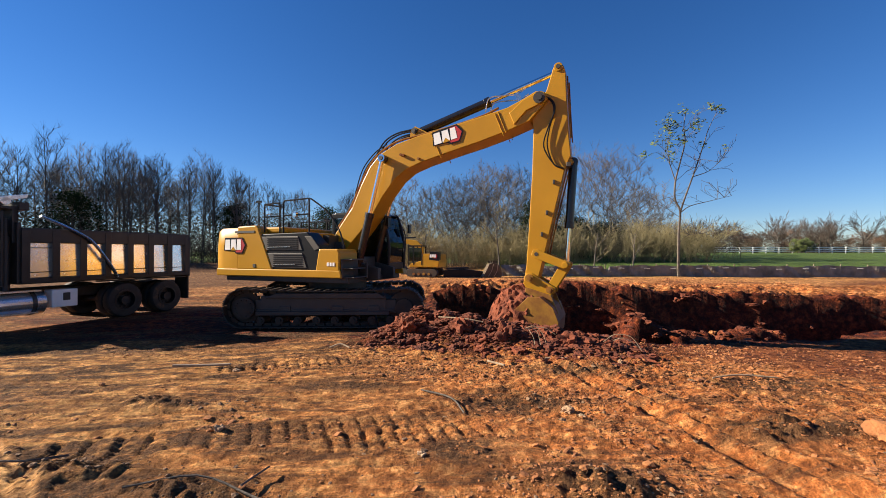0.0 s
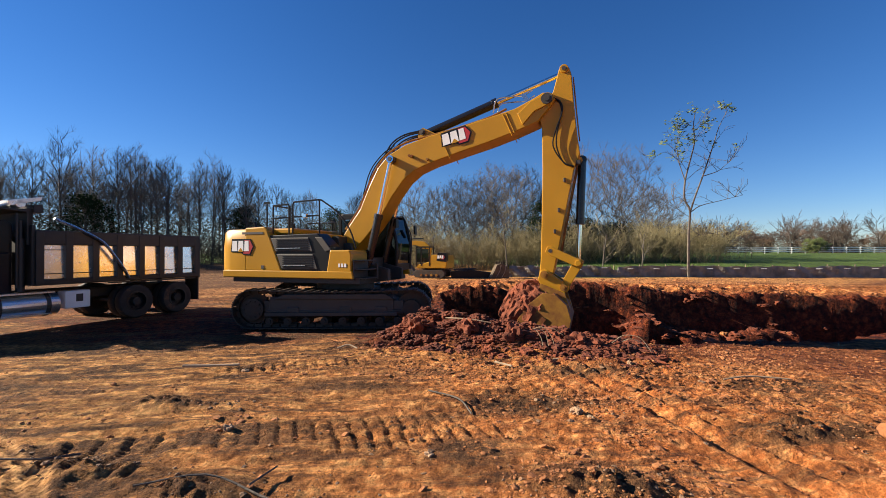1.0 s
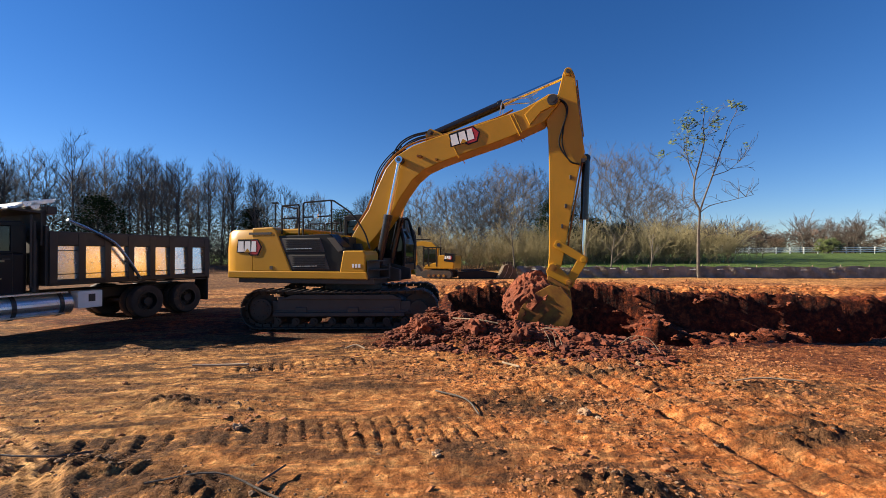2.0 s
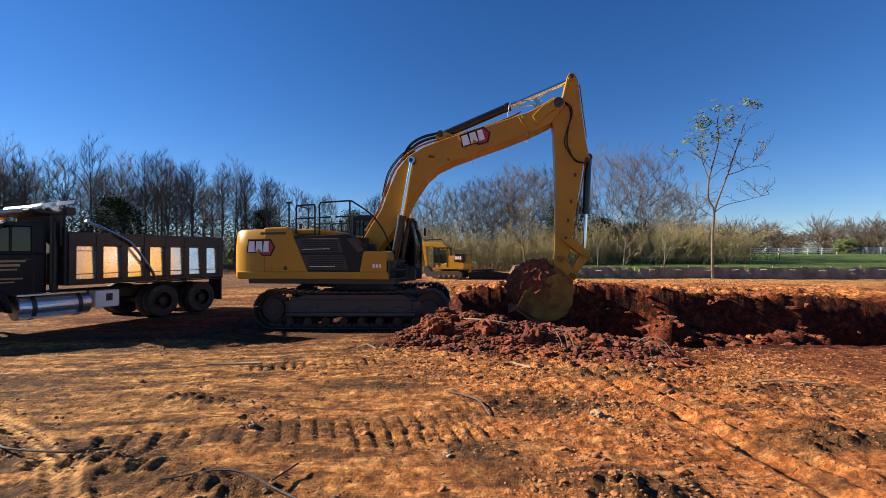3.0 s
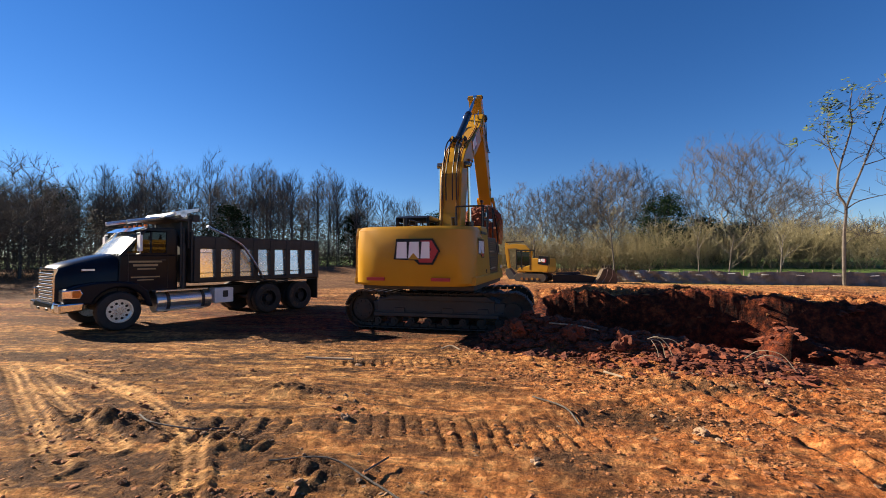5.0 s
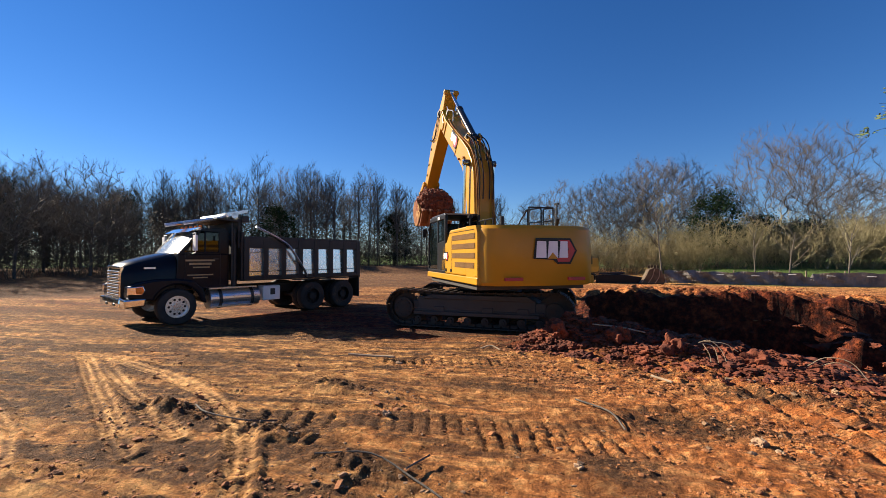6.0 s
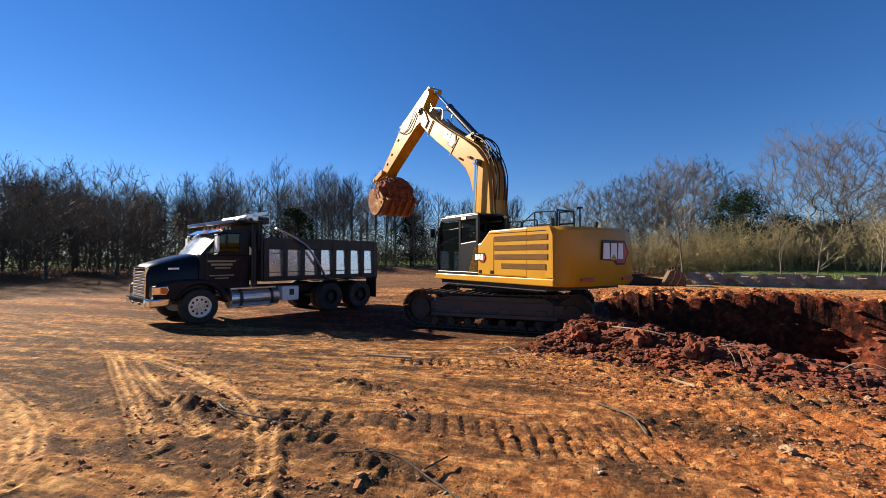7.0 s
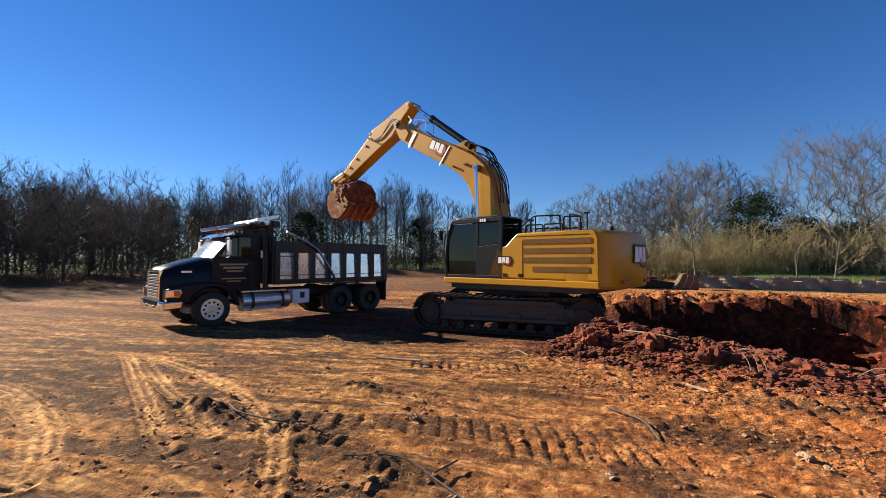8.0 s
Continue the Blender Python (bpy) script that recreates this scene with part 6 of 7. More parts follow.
def crowned_tree(name, seed, height, fork, crown, tips_n, twigs, bark, twig, label, rise=0.5, thick=0.0085, leaves=None):
    """A bare tree whose limbs reach from the trunk to points spread through a crown (height of its middle, radius, half its height)."""
    rn = random.Random(seed)
    gen = np.random.default_rng(seed)
    cz, rx, rz = crown
    pos, up, run = [], [], []
    steps = max(4, int(fork / 0.8))
    lean = Vector((rn.uniform(-0.04, 0.04), rn.uniform(-0.04, 0.04), 0))
    for i in range(steps + 1):
        z = -0.3 + (fork + 0.3) * i / steps
        pos.append((lean.x * z + rn.uniform(-0.05, 0.05), lean.y * z + rn.uniform(-0.05, 0.05), z))
        up.append(i - 1)
        run.append(0.0)
    d = gen.normal(size=(tips_n, 3))
    d /= np.linalg.norm(d, axis=1)[:, None]
    rad = 0.3 + 0.7 * gen.random(tips_n) ** 0.45
    lump = 1 + 0.16 * np.sin(3 * np.arctan2(d[:, 1], d[:, 0]) + seed) * np.cos(4 * d[:, 2] + seed)
    tips = d * (rad * lump)[:, None] * np.array([rx, rx, rz]) + np.array([0, 0, cz])
    tips = tips[np.argsort(np.linalg.norm(tips - np.array([0, 0, fork * 0.8]), axis=1))]
    ends = []
    for t in tips:
        P = np.array(pos)
        away = P - t
        dist = np.linalg.norm(away, axis=1)
        flat = np.hypot(away[:, 0], away[:, 1])
        cost = dist + 0.22 * np.array(run) + 2.2 * np.clip(P[:, 2] - (t[2] - rise * flat), 0, 99)
        cost[0] += 50
        k = int(np.argmin(cost))
        a, b = Vector(pos[k]), Vector(t)
        ln = (b - a).length
        back = Vector(pos[up[k]]) if up[k] >= 0 else a - Vector((0, 0, 1))
        ctrl = a + (a - back).normalized() * ln * 0.2 + Vector((0, 0, 0.1 * ln))
        n = max(1, int(math.ceil(ln / 0.8)))
        last = k
        for i in range(1, n + 1):
            u = i / n
            p = a * (1 - u) ** 2 + ctrl * 2 * u * (1 - u) + b * u * u
            if i < n:
                p = p + Vector((rn.uniform(-1, 1), rn.uniform(-1, 1), rn.uniform(-1, 1))) * 0.04
            pos.append(p[:])
            up.append(last)
            run.append(run[last] + ln / n)
            last = len(pos) - 1
        ends.append(last)
    load = [0.0] * len(pos)
    for i in ends:
        load[i] += 1.0
    for i in range(len(pos) - 1, 0, -1):
        load[up[i]] += max(load[i], 0.5)
    r = [thick * max(1.0, v) ** 0.42 for v in load]
    heavy, light, last_leaves = ([], []), ([], []), []
    for i in range(1, len(pos)):
        k = up[i]
        r0 = min(r[k], r[i] * 1.5)
        limb(*(heavy if r[i] > 0.045 else light), [Vector(pos[k]), Vector(pos[i])], [r0, r[i]], 6 if r[i] > 0.1 else 4 if r[i] > 0.045 else 3)
    middle = Vector((0, 0, cz - rz * 0.6))
    for i in ends:
        p = Vector(pos[i])
        out = (p - Vector(pos[up[i]])).normalized() + (p - middle).normalized() * 0.5
        for k in range(twigs[0]):
            d = (out + Vector((rn.gauss(0, 0.6), rn.gauss(0, 0.6), rn.gauss(0.1, 0.5)))).normalized()
            q = p.lerp(Vector(pos[up[i]]), rn.random())
            e = q + d * twigs[1] * rn.uniform(0.5, 1.3)
            limb(*light, [q, e], [thick * 0.8, thick * 0.35], 3)
            last_leaves.append(e)
    ob = thing(name, Matrix.Translation((0, -400, 0)), label, "tree")
    mesh_from("trunk", *heavy, bark, ob)
    tagged(mesh_from("crown", *light, twig, ob, "fine bare twigs"), kind="stuff")
    if leaves:
        pick = [t for t in last_leaves if rn.random() < leaves[1]]
        tagged(mesh_from("foliage", *leaf_cards(rn, pick, leaves[2], 0.25, leaves[3]), leaves[0], ob, "last dry leaves"), kind="stuff")
    return ob


def ground_z(x, y):
    return float(ground_height(np.array([x]), np.array([y]))[0])


def plant(src, x, y, rz, group, first=False, sink=0.0):
    m = pose(x, y, ground_z(x, y) - sink, 0, 0, rz)
    if first:
        src.matrix_world = m
        ob = src
    else:
        ob = copy_thing(src, m)
    ob["group"] = group
    return ob


USED = set()


def plant_from(pool, k, x, y, rz, group):
    src = pool[k % len(pool)]
    first = src.name not in USED
    USED.add(src.name)
    return plant(src, x, y, rz, group, first)


rt = random.Random(21)
TALLS = [crowned_tree("woodland_tree", 100 + k, h, h * 0.93, (h * 0.72, h * w, h * 0.29), 150, (6, 0.8), BARK_DARK, TWIG, "tall bare woodland tree with fine grey twigs", rise=1.6, thick=0.0115)
         for k, (h, w) in enumerate(((14.4, 0.13), (13.4, 0.12), (12.2, 0.14), (12.8, 0.11), (10.2, 0.15), (11.0, 0.13)))]
# named trees of the front row: degrees to the left of straight ahead, distance, which variant
for k, (deg, dist, v) in enumerate(((42.7, 60, 0), (40.2, 61, 1), (38.2, 60, 1), (36.0, 58, 4), (33.7, 56, 2), (30.6, 60, 3), (28.2, 61, 3), (25.6, 58, 5), (45.0, 60, 2), (48.0, 64, 3), (52.6, 70, 1), (55.0, 78, 2), (19.3, 66, 4), (18.2, 70, 5), (12.7, 66, 4), (12.0, 69, 5), (21.0, 72, 5))):
    a = radians(deg)
    plant_from(TALLS, v, -dist * math.sin(a), dist * math.cos(a), rt.uniform(0, 360), "bare trees of the woods")
for k in range(190):
    deg, dist = rt.uniform(22, 100), rt.uniform(61, 84)
    if deg > 50:
        dist += 18
    if 21 < deg < 25 and rt.random() < 0.7:
        continue
    a = radians(deg)
    plant_from(TALLS, rt.randrange(6), -dist * math.sin(a), dist * math.cos(a), rt.uniform(0, 360), "bare trees of the woods")
PINES = [evergreen("pine_tree", 40, 7.6, 2.4, "dark green bushy pine at the woods' edge"), evergreen("pine_tree", 41, 9.5, 2.2, "dark green pine among bare trees")]
for k, (deg, dist, v) in enumerate(((41.0, 59, 0), (15.4, 62, 0), (56.5, 66, 1), (66.0, 62, 1), (26.0, 64, 0), (71.0, 60, 1), (78, 58, 1), (85, 60, 1))):
    a = radians(deg)
    plant_from(PINES, v, -dist * math.sin(a), dist * math.cos(a), 50 * k, "evergreens of the woods")
# the woods' nearer edge towards the sun: broad-crowned trees, dense
EDGE = [crowned_tree("edge_tree", 140 + k, h, h * 0.45, (h * 0.64, h * 0.30, h * 0.37), 230, (6, 0.7), BARK_DARK, EDGETWIG, "bare broad-crowned tree at the edge of the woods", rise=0.7, thick=0.011, leaves=(DEADLEAF, 0.06, 2, 0.07)) for k, h in enumerate((9.0, 9.8, 8.0))]
for k in range(58):
    a, dist = radians(rt.uniform(56, 100)), rt.uniform(50, 70)
    plant_from(EDGE, rt.randrange(3), -dist * math.sin(a), dist * math.cos(a), rt.uniform(0, 360), "bare trees at the edge of the woods")
for deg, dist, v in ((59.0, 46, 1), (62.5, 50, 1), (64.5, 45, 0), (68.5, 47, 1), (72, 46, 0), (76, 45, 1), (81, 46, 0), (86, 47, 1)):
    a = radians(deg)
    plant_from(EDGE, v, -dist * math.sin(a), dist * math.cos(a), 40 * deg, "bare trees at the edge of the woods")
OAKS = [crowned_tree("spreading_tree", 200, 10.6, 2.4, (5.9, 4.9, 4.4), 560, (11, 0.7), BARK, TWIG, "bare spreading tree with a domed crown", rise=0.35),
        crowned_tree("spreading_tree", 203, 12.6, 3.2, (7.3, 4.9, 5.0), 640, (11, 0.75), BARK, TWIG, "spreading tree with some dry brown leaves", rise=0.5, leaves=(DEADLEAF, 0.10, 2, 0.085)),
        crowned_tree("spreading_tree", 207, 14.0, 3.8, (8.9, 4.6, 5.0), 720, (10, 0.7), BARK, TWIG_RED, "large bare tree with reddish twigs", rise=0.6, thick=0.0072)]
for k, (x, y, v) in enumerate(((-3.2, 54, 0), (0.3, 53, 0), (2.9, 57, 1), (6.3, 52, 1), (8.8, 56, 1), (17.2, 53, 2), (21.6, 54, 2), (13.6, 60, 0), (26.5, 60, 0), (-7.5, 66, 0), (31.0, 66, 0), (4.5, 62, 0))):
    plant_from(OAKS, v, x, y, 70 * k + 15, "spreading trees by the pasture")
FARTWIG = material("far_twigs", ((0.05, 0.036, 0.028), (0.09, 0.062, 0.045)), 0.9, 0, 0.3, 0.0)
FAR_OAKS = [bare_tree("far_tree", 220 + k, h, 0.22, WIDE_FAR, 0.42, BARK_DARK, FARTWIG, "far bare tree behind the pasture") for k, h in enumerate((11.0, 13.0, 9.5))]
for k in range(60):
    plant_from(FAR_OAKS, rt.randrange(3), 30 + 2.5 * k + rt.uniform(-1.5, 1.5), 122 + rt.uniform(-10, 18), rt.uniform(0, 360), "far trees behind the pasture")
EVER = evergreen("holly_tree", 51, 7.4, 2.3, "dense dark green evergreen tree")
plant(EVER, 11.6, 50.0, 0, "evergreens by the pasture", True)
plant(EVER, 17.5, 56.0, 120, "evergreens by the pasture", sink=2.2)
plant(EVER, 22.5, 58.0, 200, "evergreens by the pasture", sink=2.8)
plant(EVER, 34.5, 95.0, 40, "evergreens by the pasture", sink=1.0)
BUSH = evergreen("round_bush", 61, 3.4, 2.3, "round green bush by the white fence", LEAF)
plant(BUSH, 83.0, 99.0, 0, "", True)
# slender sapling before the brush
SAP = dict(WIDE, levels=3, kids=(9, 4, 3), scale=(0.5, 0.5, 0.5), least=0.008)
sap = bare_tree("sapling", 300, 7.0, 0.075, SAP, 0.75, BARK, BRUSHM, "slender pale sapling before the brush")
plant(sap, 5.0, 37.6, 0, "saplings", True)
for k, (x, y) in enumerate(((11.5, 38.5), (12.6, 36.2), (16.3, 37.0), (-1.5, 40.0))):
    plant(sap, x, y, 77 * k + 30, "saplings", sink=1.5)


def lone_tree():
    rn = random.Random(9)
    ob = thing("lone_tree", pose(18.1, 32.9, ground_z(18.1, 32.9), 0, 0, 0), "slender solitary tree with few green leaves", "tree")
    thick, thin, tips = ([], []), ([], []), []
    limbs = [([(0, 0, -0.3), (0.0, 0, 1.8), (0.05, 0, 3.6), (0.15, 0.0, 5.05), (-0.2, 0.1, 5.95), (-0.15, 0.1, 7.35), (0.1, 0, 8.55), (0.55, 0, 10.35), (0.45, 0, 11.4), (0.6, 0, 12.6)], 0.14),
             ([(0.15, 0, 4.95), (0.45, -0.2, 6.15), (1.05, -0.2, 7.75), (1.65, -0.1, 9.35), (2.05, 0, 10.35), (2.35, 0, 11.35), (3.05, 0, 12.75)], 0.09),
             ([(0.15, 0, 4.9), (1.05, 0.2, 5.45), (2.65, 0.3, 5.85), (4.25, 0.2, 6.25)], 0.055),
             ([(1.05, -0.2, 7.65), (2.25, 0, 8.05), (2.9, 0.2, 8.5), (3.45, 0.1, 9.0)], 0.045),
             ([(-0.15, 0.1, 7.35), (-0.4, 0.2, 8.3), (-0.6, 0.2, 9.0), (-0.75, 0.1, 10.2), (-0.6, 0, 11.4)], 0.05),
             ([(0.05, 0, 4.6), (-0.6, 0.1, 5.1), (-1.0, 0, 5.6), (-1.15, 0, 6.2)], 0.03),
             ([(0.1, 0, 2.6), (0.6, 0.1, 3.1), (1.6, 0, 3.3), (2.5, 0, 3.2)], 0.025)]
    for pts, r in limbs:
        p = smooth_path(pts, 3)
        limb(*thick, p, [max(0.014, 0.78 * r * (1 - 0.8 * i / len(p))) for i in range(len(p))], 6)
        for k in range(9):
            i = rn.randrange(len(p) // 3, len(p))
            d = Vector((rn.uniform(-1, 1), rn.uniform(-0.6, 0.6), rn.uniform(0.1, 1))).normalized()
            grow(rn, thick, thin, tips, p[i], d, rn.uniform(0.9, 1.9), 0.022, 2, dict(SHRUB, levels=3, kids=(0, 0, 4), scale=(1, 1, 0.5), spread=(0, 0, 38), least=0.012, **{"from": (0, 0, 0.2)}))
    mesh_from("trunk", *thick, BARK, ob)
    mesh_from("crown", *thin, TWIG, ob, "bare thin twigs")
    cs = []
    for c, s, n in (((-0.6, 0, 11.8), 0.45, 20), ((0.6, 0, 12.75), 0.22, 6), ((1.55, 0, 11.75), 0.3, 7), ((2.3, 0, 13.0), 0.3, 5), ((3.1, 0, 12.8), 0.3, 6), ((-0.4, 0, 10.4), 0.5, 13), ((-0.7, 0, 9.2), 0.35, 6), ((1.7, 0, 10.3), 0.25, 3), ((3.8, 0, 10.0), 0.1, 2), ((-2.5, 0, 9.3), 0.15, 3), ((-1.6, 0, 10.2), 0.4, 4), ((0.9, 0, 11.0), 0.6, 5)):
        for k in range(n):
            cs.append(Vector(c) + Vector((rn.gauss(0, s), rn.gauss(0, s), rn.gauss(0, s * 0.6))))
    mesh_from("foliage", *leaf_cards(rn, cs, 9, 0.15, 0.13), LEAF, ob, "sparse green leaves")


lone_tree()


def brush(name, label, spots, mat, seed, height):
    """A tangle of thin stems that nobody could count."""
    rn = random.Random(seed)
    V, F = [], []
    thick, tips = ([], []), []
    for x, y, k in spots:
        z = ground_z(x, y) - 0.1
        for i in range(k):
            d = Vector((rn.uniform(-0.7, 0.7), rn.uniform(-0.5, 0.5), 1)).normalized()
            grow(rn, (V, F), (V, F), tips, Vector((x + rn.uniform(-0.5, 0.5), y + rn.uniform(-0.5, 0.5), z)), d, height * rn.uniform(0.4, 1.15), 0.016, 0, SHRUB)
    return tagged(mesh_from(name, V, F, mat), label, "brush", kind="stuff")


spots = [(rt.uniform(-7, 29), rt.uniform(45.0, 52), 4) for k in range(330)]
brush("brush", "tangled olive and tan winter brush", spots, BRUSHM, 71, 3.9)
spots = [(rt.uniform(-12, 38), rt.uniform(53, 61), 3) for k in range(190)]
brush("brush", "dark brush under the bare trees", spots, UNDERWOOD, 72, 3.6)
spots = []
for k in range(420):
    a, d = radians(rt.uniform(4, 94)), rt.uniform(57, 66)
    if a > 0.93:
        d -= 13
    spots.append((-d * math.sin(a), d * math.cos(a), 3))
brush("undergrowth", "dark tangled undergrowth of the woods", spots, UNDERWOOD, 73, 4.6)
spots = [(rt.uniform(24, 170), rt.uniform(112, 124), 4) for k in range(150)]
brush("hedgerow", "brown hedgerow behind the pasture", spots, UNDERWOOD, 74, 4.0)
RUSSET = material("russet_far_crowns", ((0.05, 0.036, 0.022), (0.125, 0.072, 0.042)), 0.9, 0, 0.12, 0.0)
rf = random.Random(8)
spots = []
for k in range(120):
    x, y, z, w = 16 + 1.45 * k + rf.uniform(-0.8, 0.8), 130 + rf.uniform(-6, 10), rf.uniform(3.6, 6.2), rf.uniform(1.6, 2.6)
    for i in range(16):
        d = Vector((rf.gauss(0, 1), rf.gauss(0, 1), rf.gauss(0, 1))).normalized()
        spots.append((x + d.x * w, y + d.y * w, max(0.8, z + d.z * w)))
    spots += [(x + rf.uniform(-1, 1), y, rf.uniform(0.5, 3.5)) for i in range(4)]
V, F = leaf_cards(rf, spots, 34, 0.6, 0.24)
tagged(mesh_from("far_woods", V, F, RUSSET), "russet far woods behind the pasture", "woods", kind="stuff")
# dense leaf litter and saplings that close the woods behind
V, F = leaf_cards(random.Random(3), [(-(74 + 9 * math.sin(k)) * math.sin(radians(3 + k * 0.135)), (74 + 9 * math.sin(k)) * math.cos(radians(3 + k * 0.135)), 0.8 + 5.6 * abs(math.sin(k * 2.3)) ** 2) for k in range(720)], 120, 1.1, 0.15)
tagged(mesh_from("thicket", V, F, UNDERWOOD), "dim brown thicket deep in the woods", "brush", kind="stuff")


# ---- fences and far machines ----
PLASTIC = material("black_silt_fabric", ((0.11, 0.104, 0.094), (0.23, 0.215, 0.19)), 0.6, 0, 1.5, 0.5, 8, spec=0.15)
WOOD = material("weathered_stake", ((0.2, 0.15, 0.1), (0.32, 0.25, 0.17)), 0.85, 0, 5, 0.3, 40)


def silt_fence():
    ob = thing("silt_fence", pose(4.6, 33.8, 0), "black fabric silt fence sagging between stakes", "fence")
    n = 240
    V, F = [], []
    for i in range(n + 1):
        x = 36.0 * i / n
        y = -0.055 * x + 0.03 * math.sin(x * 2.6) + 0.02 * math.sin(x * 7.3)
        z0 = ground_z(4.6 + x, 33.8 + y) - 0.05
        top = 0.90 + 0.03 * math.sin(x * 1.35) + 0.03 * math.sin(x * 4.1 + 1) - (0.25 if 7.9 < x < 8.3 else 0)
        fold = 0.5 + 0.5 * math.sin(x * 0.9) + (1.2 if x < 7 else 0)
        for k in range(5):
            V.append((x + 0.02 * math.sin(9 * x + k), y + 0.07 * math.sin(4.7 * x + 1.3 * k) * fold, z0 + top * k / 4))
        for k in range(5):
            V.append((x + 0.02 * math.sin(9 * x + k), y + 0.012 + 0.07 * math.sin(4.7 * x + 1.3 * k) * fold, z0 + top * k / 4))
    for i in range(n):
        a, b = i * 10, (i + 1) * 10
        for k in range(4):
            F.append((a + k, b + k, b + k + 1, a + k + 1))
            F.append((a + 5 + k + 1, b + 5 + k + 1, b + 5 + k, a + 5 + k))
        F.append((a + 4, b + 4, b + 9, a + 9))
    mesh_from("fabric", V, F, PLASTIC, ob)
    rn = random.Random(4)
    for k in range(19):
        bm = empty_bm()
        x = 0.3 + 1.95 * k
        z = ground_z(4.6 + x, 33.8 - 0.055 * x)
        box(bm, (x, -0.055 * x + 0.16, z + 0.45), (0.05, 0.05, 1.05), Matrix.Identity(4))
        part("stake", bm, WOOD, ob)
        bm = empty_bm()
        xx = x + 0.9
        zz = z + 0.66 + rn.uniform(-0.05, 0.05)
        tube(bm, [(xx, -0.055 * xx - 0.16, zz), (xx + 0.42, -0.055 * xx - 0.19, zz + rn.uniform(-0.03, 0.03))], 0.016, 4)
        part("printed_mark", bm, WHITE, ob, "white print too small to read")


silt_fence()


def board_fence():
    ob = thing("board_fence", pose(64, 101, 0), "white three-rail board fence along a pasture", "fence")
    bm = empty_bm()
    box(bm, (0, 0, 0.72), (0.14, 0.14, 1.5))
    post = part("post", bm, WHITE, ob)
    for k in range(1, 40):
        o = new("post", post.data)
        o.parent = ob
        o.location = (2.9 * k, -0.22 * k, ground_z(64 + 2.9 * k, 101 - 0.22 * k))
    post.location = (0, 0, ground_z(64, 101))
    for k in range(39):
        z = (ground_z(64 + 2.9 * k, 101 - 0.22 * k) + ground_z(66.9 + 2.9 * k, 100.8 - 0.22 * k)) / 2
        for h in (0.45, 0.88, 1.3):
            bm = empty_bm()
            box(bm, (1.45, -0.11, 0), (2.9, 0.05, 0.17), Matrix.Rotation(radians(-4.3) * 0, 4, "Z"))
            o = part("rail", bm, WHITE, ob)
            o.location = (2.9 * k, -0.22 * k - 0.08, z + h)


board_fence()


